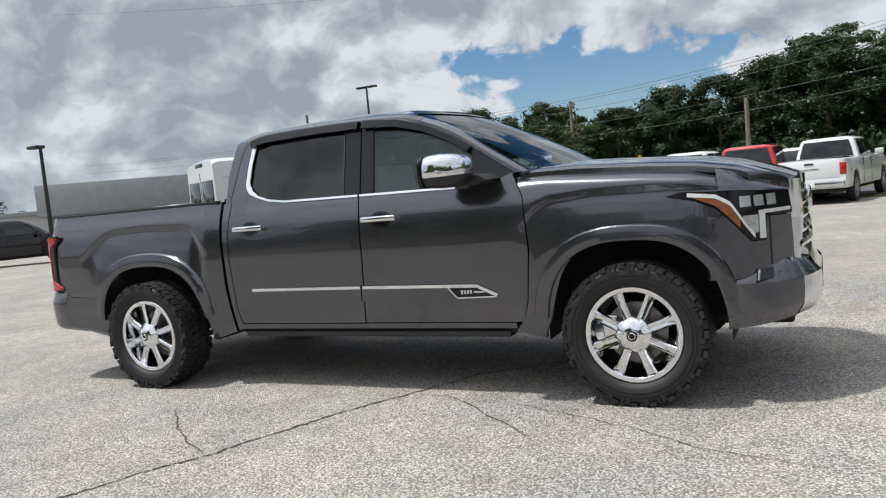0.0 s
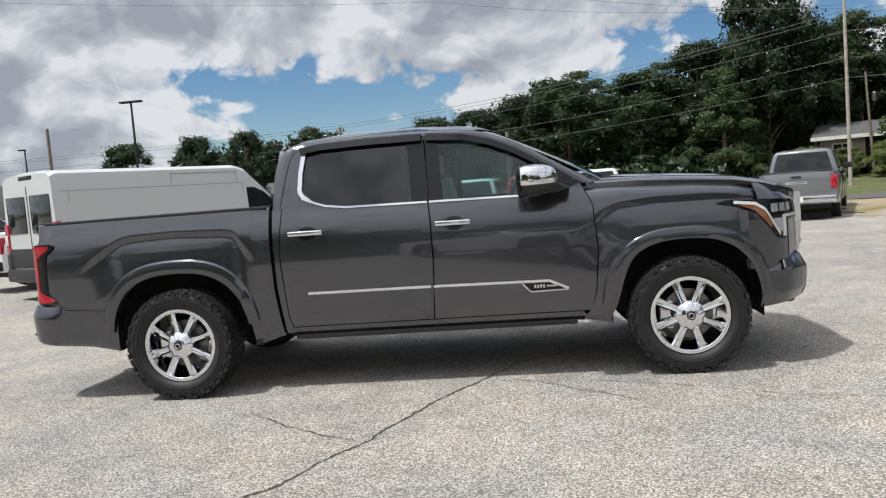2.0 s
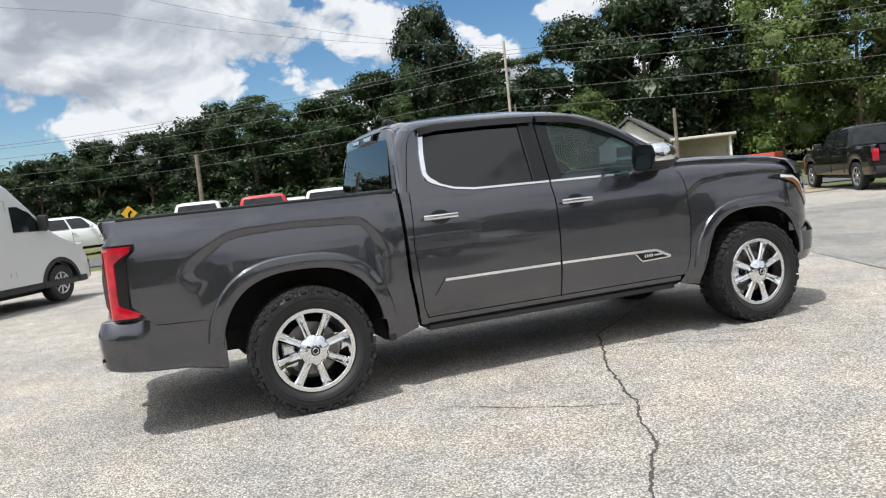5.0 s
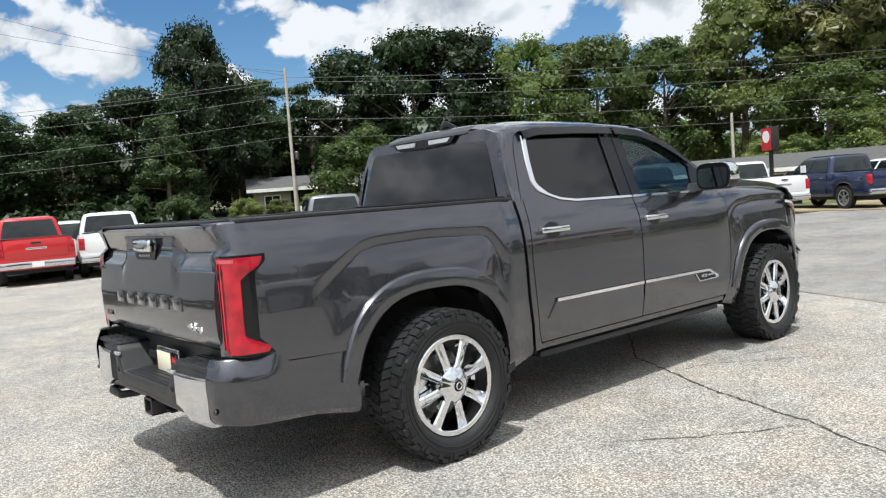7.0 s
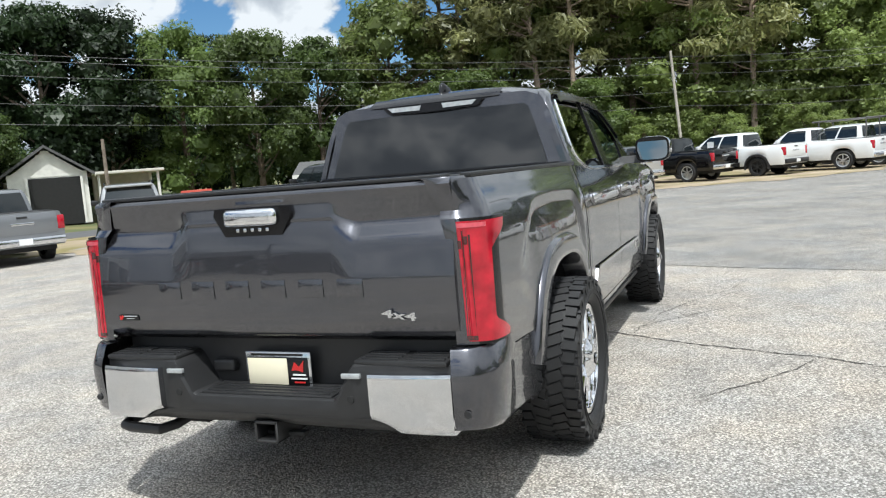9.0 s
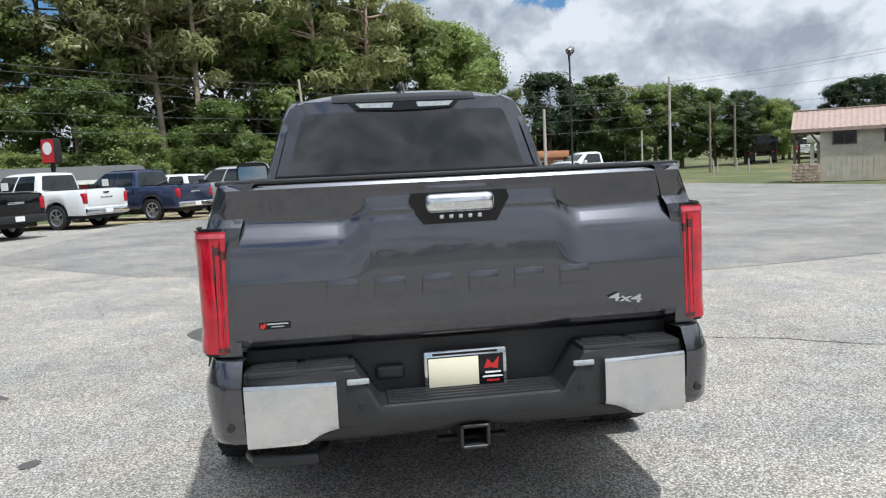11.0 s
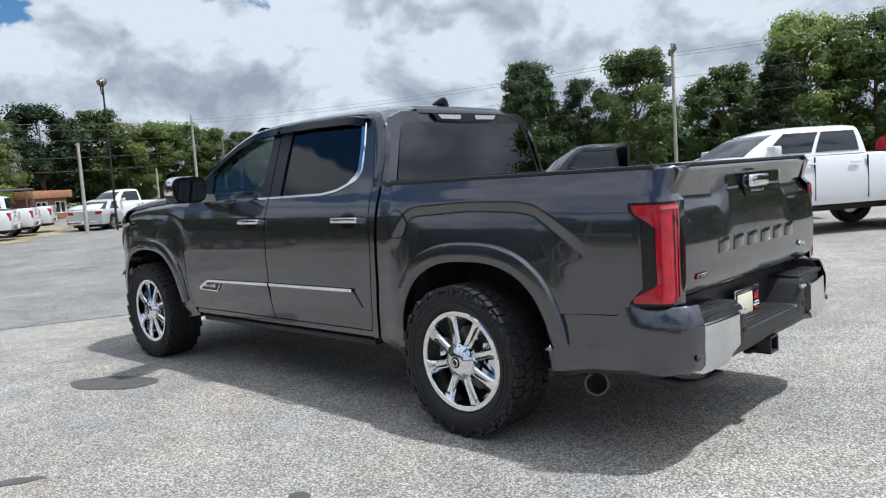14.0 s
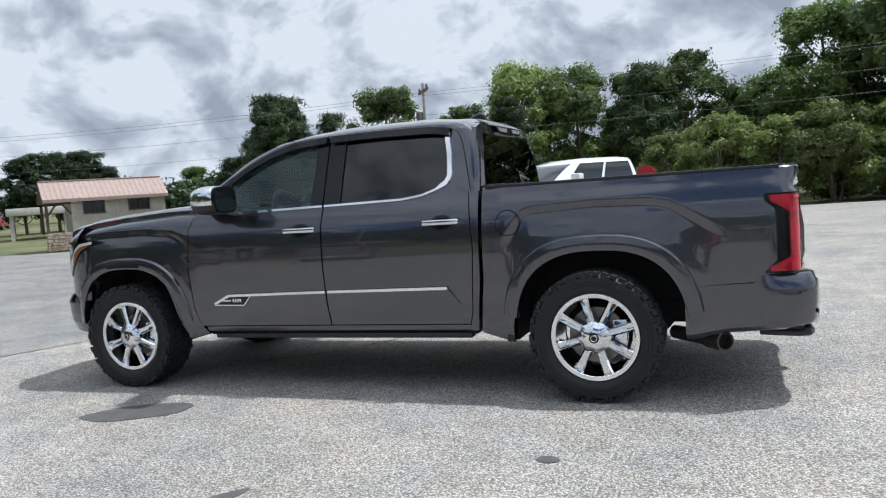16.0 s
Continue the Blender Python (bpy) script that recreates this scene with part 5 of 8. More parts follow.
# underside and cabin
part("floor_pan", box(0.78, 3.05, -0.86, 0.86, 0.44, 0.50), VOID, truck)
for s in (-1, 1):
    part("frame_rail", box(-1.15, 4.3, min(s * 0.38, s * 0.48), max(s * 0.38, s * 0.48), 0.40, 0.54), VOID, truck)
    part("door_liner", box(0.80, 3.02, min(s * 0.80, s * 0.845), max(s * 0.80, s * 0.845), 0.46, 1.31), DARK_TRIM, truck)
    part("running_board", box(0.85, 2.95, min(s * 0.80, s * 0.90), max(s * 0.80, s * 0.90), 0.375, 0.415, 0.012), BLACK, truck, "black running board under the doors")
    # added black filler: keeps the gap over the running board in shade
    part("sill_shade", box(0.82, 3.0, min(s * 0.76, s * 0.875), max(s * 0.76, s * 0.875), 0.400, 0.446), VOID, truck)
    part("mud_guard", box(0.545, 0.60, min(s * 0.55, s * 0.925), max(s * 0.55, s * 0.925), 0.355, 0.66, 0.01), BLACK, truck)
    part("well_wall", box(-0.6, 0.6, min(s * 0.44, s * 0.46), max(s * 0.44, s * 0.46), 0.45, 1.0), VOID, truck)
    part("well_wall", box(3.15, 4.28, min(s * 0.44, s * 0.46), max(s * 0.44, s * 0.46), 0.45, 1.0), VOID, truck)
part("axle", tube([(0, -0.78, 0.398), (0, 0.78, 0.398)], 0.055, 14), VOID, truck)
part("differential", lathe([(0.0, -0.16), (0.10, -0.13), (0.15, 0.0), (0.10, 0.13), (0.0, 0.16)], 20), VOID, truck, at=Matrix.Translation((0, 0, 0.398)))
part("axle", tube([(AX, -0.78, 0.398), (AX, 0.78, 0.398)], 0.04, 12), VOID, truck)
part("fuel_tank", box(1.0, 2.1, 0.05, 0.36, 0.33, 0.5, 0.03), VOID, truck)
part("muffler", box(0.95, 1.7, -0.36, -0.05, 0.34, 0.5, 0.05), STEEL, truck)
part("bed_floor", box(-1.13, 0.72, -0.84, 0.84, 0.955, 1.0), VOID, truck)
part("bed_front", box(0.70, 0.735, -0.86, 0.86, 0.45, 1.355), VOID, truck)
part("engine_block", box(3.1, 4.36, -0.43, 0.43, 0.5, 1.18), VOID, truck)
part("firewall", box(3.05, 3.09, -0.80, 0.80, 0.46, 1.36), VOID, truck)
part("headliner", box(0.85, 2.3, -0.58, 0.58, 1.80, 1.83), DARK_TRIM, truck)
part("dashboard", box(2.62, 3.05, -0.78, 0.78, 1.05, 1.36, 0.06, 3), DARK_TRIM, truck)
wheel_rim = bmesh.new()
ring = [(0.19 * math.cos(a), 0.19 * math.sin(a), 0) for a in [2 * math.pi * k / 32 for k in range(33)]]
tube(ring, 0.016, 8, bm=wheel_rim)
for a in (0.3, 2.84, 4.71):
    tube([(0, 0, 0), (0.18 * math.cos(a), 0.18 * math.sin(a), 0)], 0.016, 6, bm=wheel_rim)
part("steering_wheel", wheel_rim, DARK_TRIM, truck, "black steering wheel", at=pose(2.50, 0.40, 1.30, 0, -65, 0))


def build_seat(x, y, w):
    seat = part("seat", box(x, x + 0.52, y - w / 2, y + w / 2, 0.78, 0.94, 0.05, 3), SEAT, truck, "light leather seat")
    back = box(-0.07, 0.07, -w / 2, w / 2, 0.0, 0.66, 0.05, 3, m=pose(x + 0.03, y, 0.88, 0, -14, 0))
    part("seat_back", back, SEAT, seat)
    if w < 1:
        part("headrest", box(-0.05, 0.05, -0.13, 0.13, 0.0, 0.20, 0.04, 3, m=pose(x - 0.15, y, 1.53, 0, -10, 0)), SEAT, seat)
    else:
        for q in (-0.45, 0.0, 0.45):
            part("headrest", box(-0.05, 0.05, -0.12, 0.12, 0.0, 0.17, 0.04, 3, m=pose(x - 0.14, y + q, 1.50, 0, -10, 0)), SEAT, seat)


build_seat(2.02, 0.40, 0.54)
build_seat(2.02, -0.40, 0.54)
build_seat(1.08, 0.0, 1.36)
part("rear_view_mirror", box(2.50, 2.53, -0.12, 0.12, 1.66, 1.73, 0.012), DARK_TRIM, truck)

# fuel filler door on the left side
part("filler_gap", side_disc(1, 0.541, 1.142, 0.084, 0.086, 0.0015), GLOSS_BLACK, truck)
part("filler_door", side_disc(1, 0.541, 1.142, 0.0755, 0.0775, 0.004), PAINT, truck)

# ---- parked vehicles ----
P_WHITE = car_paint("white_paint", (0.74, 0.75, 0.75), 0.0, 0.35)
P_RED = car_paint("red_paint", (0.50, 0.012, 0.016), 0.1, 0.35)
P_SILVER = car_paint("silver_paint", (0.56, 0.57, 0.58), 0.5, 0.35)
# silver paint darkened to carry the shade on the SUV's rear
P_SILVER_SHADED = car_paint("shaded_silver_paint", (0.36, 0.365, 0.37), 0.5, 0.35)
P_BLACK = mat("black_paint", (0.004, 0.004, 0.005), 0.30, 0.0, vary=0.05, scale=900.0, coat=1.0, spec=0.05, rough_vary=0.03)
P_NAVY = car_paint("navy_paint", (0.016, 0.028, 0.075), 0.3, 0.32)
P_GREY = car_paint("dark_silver_paint", (0.22, 0.23, 0.245), 0.5, 0.34)
P_SLATE = car_paint("slate_paint", (0.16, 0.17, 0.185), 0.4, 0.34)
DARK_GLASS = mat("dark_car_glass", (0.012, 0.016, 0.018), 0.04, 0.0, vary=0.0, spec=0.7)
RIM_SILVER = mat("alloy_rim", (0.55, 0.56, 0.57), 0.3, 0.9, vary=0.1, scale=20.0)
ROW = "vehicles parked round the lot"


def car_wheel(parent, x, y, r, s, rim_r, width=0.24, rim=None, spokes=6):
    w = part("wheel", lathe([(rim_r, s * -0.1), (r * 0.9, s * -width / 2), (r * 0.98, s * -width * 0.42), (r, s * -width * 0.3), (r, s * width * 0.3), (r * 0.98, s * width * 0.42), (r * 0.9, s * width / 2), (rim_r * 1.03, s * width * 0.46)], 28), RUBBER, parent, at=Matrix.Translation((x, y, r)))
    bm = lathe([(rim_r * 1.04, s * width * 0.44), (rim_r * 1.0, s * width * 0.47), (rim_r * 0.92, s * width * 0.42), (rim_r * 0.88, s * 0.0), (0.0, 0.0)], 24)
    part("rim", bm, rim or RIM_SILVER, w)
    bm = bmesh.new()
    for k in range(spokes):
        box(-0.022, 0.022, min(s * 0.05, s * width * 0.42), max(s * 0.05, s * width * 0.42), 0.03, rim_r * 0.93, bm=bm, m=Matrix.Rotation(2 * math.pi * k / spokes, 4, "Y"))
    lathe([(rim_r * 0.28, s * width * 0.3), (rim_r * 0.24, s * width * 0.46), (0.0, s * width * 0.47)], 12, bm=bm)
    part("spokes", bm, rim or RIM_SILVER, w)
    return w


def build_vehicle(name, label, category, at, paint, *, x0=-1.20, x1=4.55, wb=3.72, r=0.40, rim_r=0.27, w=0.98, floor=0.45, top=None, cab=None, panes=2, lamp_z=(0.82, 1.16), lamp_w=0.14, lamp_style="tall", trunk=True, bumper=None, rim=None, cladding=None, bed_cap=None, mirrors=True, open_bed=True, tag=None, big_face=False):
    """A closed loft for the lower body, a tapered cab on it, and fittings. x forward, origin under the rear axle."""
    v = thing(name, label, category, at, ROW)
    top = top or [(-1.2, 1.27), (0.66, 1.27), (0.70, 1.27), (3.0, 1.27), (3.2, 1.30), (4.0, 1.25), (4.35, 1.17), (4.55, 1.02)]
    cab = cab or (0.70, 3.12, 0.80, 2.22, 1.25, 1.86)
    xs = sorted({round(x0 + (x1 - x0) * i / 70, 4) for i in range(71)} | {round(c + q * r * 1.30 * (1 - e), 4) for c in (0.0, wb) for q in (-1, 1) for e in (0.002, 0.01, 0.03, 0.08)})
    rows = []
    for x in xs:
        z1 = lerp_table(top, x)
        ends = 1 - (0.05 if big_face else 0.10) * (max(0.0, (x - (x1 - 0.5)) / 0.5) ** 2) - 0.05 * (max(0.0, (x0 + 0.25 - x) / 0.25) ** 2)
        hw = w * ends
        zb = floor
        for c in (0.0, wb):
            u = abs(x - c) / (r * 1.30)
            if u < 1:
                zb = max(zb, 0.30 + (r * 2.28 - 0.30) * (1 - u ** 2.4) ** (1 / 2.4))
        zm = lambda k: zb + (z1 - zb) * k
        half_row = [(hw - 0.25, zb), (hw - 0.03, zb), (hw, zm(0.15)), (hw + 0.008, zm(0.45)), (hw, zm(0.68)), (hw - 0.03, zm(0.86)), (hw - 0.06, zm(0.97)), (hw - 0.10, z1), (hw * 0.5, z1 + 0.02), (0.0, z1 + 0.025)]
        rows.append([(x, -y, z) for y, z in half_row] + [(x, y, z) for y, z in half_row[-2::-1]])
    bm = strip(rows)
    for row in (rows[0], rows[-1]):
        bm.faces.new([bm.verts.new(p) for p in row])
    body = part("body", bm, paint, v)
    part("underbody", box(x0 + 0.15, x1 - 0.2, -w + 0.22, w - 0.22, floor - 0.12, floor + 0.25), VOID, v)
    for c in (0.0, wb):
        part("wheel_well", box(c - r * 1.2, c + r * 1.2, -w + 0.06, w - 0.06, floor - 0.05, r * 2.02), VOID, v)
    xb0, xb1, xt0, xt1, zb, zt = cab
    yb, yt = w - 0.09, w - 0.27

    rows = []
    for k in range(9):
        q = k / 8
        z = zb + (zt - zb) * (1 - (1 - q) ** 1.25)
        bow = (1 - q) ** 0.9
        a, b = xt0 + (xb0 - xt0) * bow, xt1 + (xb1 - xt1) * bow
        y = yt + (yb - yt) * (1 - q) ** 0.85 - 0.03 * sm(0.8, 1.0, q)
        ring = []
        for px, py in ((a, -y + 0.10), (a + 0.05, -y + 0.02), (a + 0.14, -y), (b - 0.30, -y), (b - 0.10, -y + 0.03), (b, -y + 0.14), (b + 0.05, 0), (b, y - 0.14), (b - 0.10, y - 0.03), (b - 0.30, y), (a + 0.14, y), (a + 0.05, y - 0.02), (a, y - 0.10), (a - 0.02, 0)):
            ring.append((px, py, z))
        rows.append(ring + [ring[0]])
    lid = rows[-1][:-1]
    bm = strip(rows)
    cx = sum(p[0] for p in lid) / len(lid)
    bm.faces.new([bm.verts.new((p[0], p[1], p[2])) for p in lid])
    inner = [bm.verts.new((cx + (p[0] - cx) * 0.8, p[1] * 0.8, zt + 0.035)) for p in lid]
    outer = [bm.verts.new(p) for p in lid]
    bm.faces.new(inner)
    for i in range(len(lid)):
        bm.faces.new((outer[i], outer[(i + 1) % len(lid)], inner[(i + 1) % len(lid)], inner[i]))
    cabin = part("cabin", bm, paint, v)

    def side_y(z):
        q = 1 - (1 - min(1.0, max(0.0, (z - zb) / (zt - zb)))) ** 0.8
        return yt + (yb - yt) * (1 - q) ** 0.85

    z_lo, z_hi = zb + 0.06, zt - 0.07
    f = lambda z, a, b: b + (a - b) * max(0.0, 1 - (z - zb) / (zt - zb)) ** 0.72
    for s in (-1, 1):
        span0, span1 = (xb0 + 0.20, xt0 + 0.14), (xb1 - 0.36, xt1 - 0.06)
        for k in range(panes):
            u0, u1 = k / panes + (0.02 if k else 0), (k + 1) / panes - (0.03 if k < panes - 1 else 0)
            e0 = lambda z: f(z, span0[0], span0[1]) + (f(z, span1[0], span1[1]) - f(z, span0[0], span0[1])) * u0
            e1 = lambda z: f(z, span0[0], span0[1]) + (f(z, span1[0], span1[1]) - f(z, span0[0], span0[1])) * u1
            bm = grid(lambda a, b: (e0(z_lo + (z_hi - z_lo) * b) * (1 - a) + e1(z_lo + (z_hi - z_lo) * b) * a, s * (side_y(z_lo + (z_hi - z_lo) * b) + 0.014), z_lo + (z_hi - z_lo) * b), 4, 6)
            part("window_pane", skirt(bm, (0, -s * 0.03, 0)), DARK_GLASS, cabin)
        if mirrors:
            part("door_mirror", box(xb1 - 0.52, xb1 - 0.38, min(s * (w - 0.04), s * (w + 0.20)), max(s * (w - 0.04), s * (w + 0.20)), zb + 0.03, zb + 0.20, 0.03), paint if paint is P_WHITE else BLACK, v)
        for c in (0.0, wb):
            car_wheel(v, c, s * (w - 0.14), r, s, rim_r, rim=rim)
        if cladding:
            for c in (0.0, wb):
                rows = []
                for k in range(25):
                    th = math.pi * k / 24
                    cc, ss = math.copysign(abs(math.cos(th)) ** 0.83, math.cos(th)), math.sin(th) ** 0.83
                    rows.append([(c + r * q * cc, s * (w + o), 0.30 + (r * g - 0.30) * ss) for q, g, o in ((1.46, 2.34, -0.02), (1.40, 2.28, 0.035), (1.24, 2.10, 0.035), (1.22, 2.08, -0.05))])
                part("fender_flare", strip(rows), cladding, v, "black fender flare")
        if lamp_style == "tall":
            bm = box(x0 - 0.015, x0 + 0.13, min(s * (w - 0.05 - lamp_w), s * (w - 0.03)), max(s * (w - 0.05 - lamp_w), s * (w - 0.03)), lamp_z[0], lamp_z[1], 0.02)
        else:
            bm = box(x0 - 0.02, x0 + 0.22, min(s * (w - 0.36), s * (w - 0.055)), max(s * (w - 0.36), s * (w - 0.055)), lamp_z[0], lamp_z[1], 0.03)
        part("tail_lamp", bm, RED_LENS, v, "red tail lamp")
        part("headlamp", box(x1 - 0.32, x1 - 0.02, min(s * (w - 0.40), s * (w - 0.07)), max(s * (w - 0.40), s * (w - 0.07)), lerp_table(top, x1 - 0.1) - 0.22, lerp_table(top, x1 - 0.1) - 0.03, 0.04), WHITE_LENS, v, "clear headlamp")
        for q in range(panes):
            xq = xb0 + 0.25 + (xb1 - xb0 - 0.7) * q / panes
            part("door_handle", box(xq, xq + 0.20, min(s * (w + 0.0), s * (w + 0.03)), max(s * (w + 0.0), s * (w + 0.03)), zb - 0.16, zb - 0.125, 0.008), CHROME_SATIN if bumper is None else paint, v)
            xe = xb0 + 0.10 + (xb1 - xb0 - 0.35) * q / panes
            part("door_seam", box(xe, xe + 0.012, min(s * (w - 0.02), s * (w + 0.0095)), max(s * (w - 0.02), s * (w + 0.0095)), floor + 0.08, zb - 0.03), GLOSS_BLACK, v)
    # rear window and windscreen
    for a0, a1, sgn in ((xb0, xt0, -1), (xb1, xt1, 1)):
        bm = grid(lambda u, q: (f(z_lo + (z_hi - z_lo) * q, a0, a1) + sgn * 0.012 + sgn * (0.03 if sgn < 0 else 0.06) * (1 - (2 * u - 1) ** 2), (2 * u - 1) * (side_y(z_lo + (z_hi - z_lo) * q) - 0.13), z_lo + (z_hi - z_lo) * q), 8, 5)
        part("rear_window" if sgn < 0 else "windscreen", skirt(bm, (-sgn * 0.05, 0, 0)), DARK_GLASS, cabin)
    chrome = bumper or CHROME_SATIN
    part("rear_bumper", box(x0 - 0.10, x0 + 0.12, -w + 0.06, w - 0.06, floor + 0.03, floor + 0.22, 0.03), chrome, v)
    part("front_bumper", box(x1 - 0.25, x1 + 0.06, -w + 0.08, w - 0.08, floor - 0.02, floor + 0.24, 0.05), chrome, v)
    if big_face:
        face = part("chrome_face", box(x1 - 0.05, x1 + 0.03, -0.60, 0.60, floor + 0.30, 1.22, 0.04), CHROME_SATIN, v, "wide chrome grille surround")
        for k in range(7):
            part("grille_bar", box(x1 + 0.02, x1 + 0.045, -0.54, 0.54, floor + 0.35 + k * 0.046, floor + 0.372 + k * 0.046, 0.006), GLOSS_BLACK if k % 2 else CHROME, face)
        for s in (-1, 1):
            part("headlamp", box(x1 - 0.34, x1 + 0.015, min(s * 0.63, s * (w - 0.035)), max(s * 0.63, s * (w - 0.035)), 0.95, 1.20, 0.05), DARK_GLASS, v, "dark headlamp with a chrome insert")
            part("lamp_insert", box(x1 - 0.05, x1 + 0.02, min(s * 0.66, s * 0.80), max(s * 0.66, s * 0.80), 1.0, 1.16, 0.02), CHROME, v)
            part("tow_hook", box(x1 + 0.03, x1 + 0.09, min(s * 0.36, s * 0.43), max(s * 0.36, s * 0.43), floor - 0.02, floor + 0.06, 0.015), CHROME_SATIN, v)
        part("lower_valance", box(x1 - 0.4, x1 - 0.02, -w + 0.12, w - 0.12, floor - 0.16, floor + 0.02, 0.03), BLACK, v)
    part("grille", box(x1 - 0.1, x1 + 0.02, -w + 0.42, w - 0.42, floor + 0.28, lerp_table(top, x1 - 0.1) - 0.05, 0.03), GLOSS_BLACK, v)
    part("plate_bar", box(x0 - 0.112, x0 - 0.09, -0.15, 0.15, floor + 0.06, floor + 0.20), WHITE_PAINT, v, "blank plate")
    if trunk:
        part("tailgate", box(x0 - 0.012, x0 + 0.04, -w + 0.06 + lamp_w, w - 0.06 - lamp_w, floor + 0.30, lerp_table(top, x0 + 0.1) - 0.02, 0.012), paint, v)
        part("gate_mark", box(x0 - 0.018, x0 - 0.008, -0.26, 0.26, lamp_z[0] + 0.16, lamp_z[0] + 0.22, 0.004), CHROME_SATIN, v, "plain chrome mark")
        part("gate_handle", box(x0 - 0.03, x0 - 0.006, -0.12, 0.12, lamp_z[1] - 0.02, lamp_z[1] + 0.03, 0.008), BLACK, v)
    if open_bed:
        part("bed_liner", box(x0 + 0.06, 0.60, -w + 0.16, w - 0.16, lerp_table(top, 0) + 0.02, lerp_table(top, 0) + 0.034), BLACK, v)
    if bed_cap:
        cap = part("bed_cap", box(x0 + 0.05, 0.70, -w + 0.10, w - 0.10, 1.26, 1.80, 0.10, 3), bed_cap, v, "bed canopy")
        for s in (-1, 1):
            part("window_pane", box(x0 + 0.30, 0.50, min(s * (w - 0.13), s * (w - 0.09)), max(s * (w - 0.13), s * (w - 0.09)), 1.38, 1.70, 0.03), DARK_GLASS, cap)
        part("window_pane", box(x0 + 0.03, x0 + 0.08, -w + 0.25, w - 0.25, 1.38, 1.70, 0.02), DARK_GLASS, cap)
    if tag:
        part("price_card", box(xb0 + 1.32, xb0 + 1.62, w - 0.105, w - 0.085, zb + 0.10, zb + 0.36), WHITE_PAINT, v, "white price card in the window")
    return v


def on_land(x, y, heading, dz=0.0):
    return Matrix.Translation((x, y, rise(x, y) + dz)) @ Matrix.Rotation(radians(heading), 4, "Z")


def rear_at(x, y, heading, back=1.2):
    """Pose for a vehicle whose tail stands at x, y."""
    a = radians(heading)
    return on_land(x + back * math.cos(a), y + back * math.sin(a), heading)


SUV = dict(x0=-0.95, x1=3.95, wb=2.95, r=0.38, rim_r=0.26, w=0.95, floor=0.36, top=[(-0.95, 1.05), (-0.8, 1.12), (2.4, 1.10), (2.7, 1.12), (3.5, 1.02), (3.95, 0.80)], cab=(-0.90, 2.75, -0.62, 1.75, 1.06, 1.68), panes=3, lamp_z=(0.88, 1.02), lamp_w=0.14, lamp_style="wide", trunk=False, bumper=BLACK, open_bed=False)
SEDAN = dict(x0=-1.0, x1=3.75, wb=2.75, r=0.33, rim_r=0.23, w=0.90, floor=0.30, top=[(-1.0, 0.92), (-0.85, 1.0), (0.2, 1.0), (2.3, 0.92), (3.3, 0.80), (3.75, 0.62)], cab=(-0.35, 2.45, 0.35, 1.45, 0.93, 1.42), panes=2, lamp_z=(0.78, 0.93), lamp_w=0.1, lamp_style="wide", trunk=False, bumper=None, open_bed=False)
REGULAR = dict(cab=(1.35, 3.12, 1.45, 2.25, 1.25, 1.84), panes=1, wb=3.55, x1=4.4, top=[(-1.2, 1.25), (3.0, 1.25), (3.2, 1.27), (3.9, 1.22), (4.2, 1.14), (4.4, 1.0)])

# north row, tails to the lot
build_vehicle("silver_pickup", "silver crew-cab pickup truck parked tail-on at the lot edge", "pickup truck", rear_at(9.45, 14.3, 67), P_GREY, tag=True)
suv = build_vehicle("silver_suv", "silver mid-size SUV parked tail-on by the driveway", "SUV", rear_at(13.6, 14.9, 45, 0.95), P_SILVER_SHADED, **SUV)
part("rear_cladding", box(-1.075, -0.72, -0.93, 0.93, 0.30, 0.60, 0.05, 3), BLACK, suv, "black lower bumper")
part("skid_plate", box(-1.095, -1.06, -0.62, 0.62, 0.40, 0.47, 0.015), CHROME_SATIN, suv, "bright lower bumper strip")
part("garnish", box(-0.985, -0.955, -0.66, 0.66, 0.985, 1.005, 0.006), CHROME, suv, "thin chrome tailgate strip")
part("rear_glass", prism([(-0.74, 1.14), (0.74, 1.14), (0.64, 1.50), (-0.64, 1.50)], lambda y, z, d: (-0.94 + 0.42 * (z - 1.14) - 0.02 + d, y, z), 0.03), DARK_GLASS, suv, "dark rear window")
part("wiper", box(-0.975, -0.955, -0.05, 0.42, 1.155, 1.17, 0.004), GLOSS_BLACK, suv)
part("roof_spoiler", box(-0.86, -0.50, -0.66, 0.66, 1.60, 1.66, 0.025, 2), P_SILVER_SHADED, suv)
for s in (-1, 1):
    part("exhaust_tip", box(-1.11, -1.04, min(s * 0.52, s * 0.74), max(s * 0.52, s * 0.74), 0.36, 0.43, 0.02), CHROME, suv, "chrome exhaust tip")
    part("roof_rail", tube([(-0.45, s * 0.66, 1.69), (-0.35, s * 0.66, 1.75), (1.35, s * 0.66, 1.76), (1.5, s * 0.66, 1.69)], 0.022, 8), GLOSS_BLACK, suv, "black roof rail")
build_vehicle("white_pickup", "white crew-cab pickup truck on the north edge of the lot", "pickup truck", rear_at(4.4, 18.85, 76), P_WHITE)
build_vehicle("red_pickup", "bright red crew-cab pickup truck beside the white ones", "pickup truck", rear_at(2.35, 18.9, 82), P_RED)
build_vehicle("white_pickup", "white crew-cab pickup truck with dark tail lamps", "pickup truck", rear_at(0.1, 20.3, 78), P_WHITE)
build_vehicle("white_suv", "white SUV parked between two pickup trucks", "SUV", rear_at(3.75, 21.9, 84, 0.95), P_WHITE, **SUV)
build_vehicle("white_pickup", "white crew-cab pickup truck parked across the grass strip", "pickup truck", on_land(-6.6, 33.6, 14), P_WHITE)
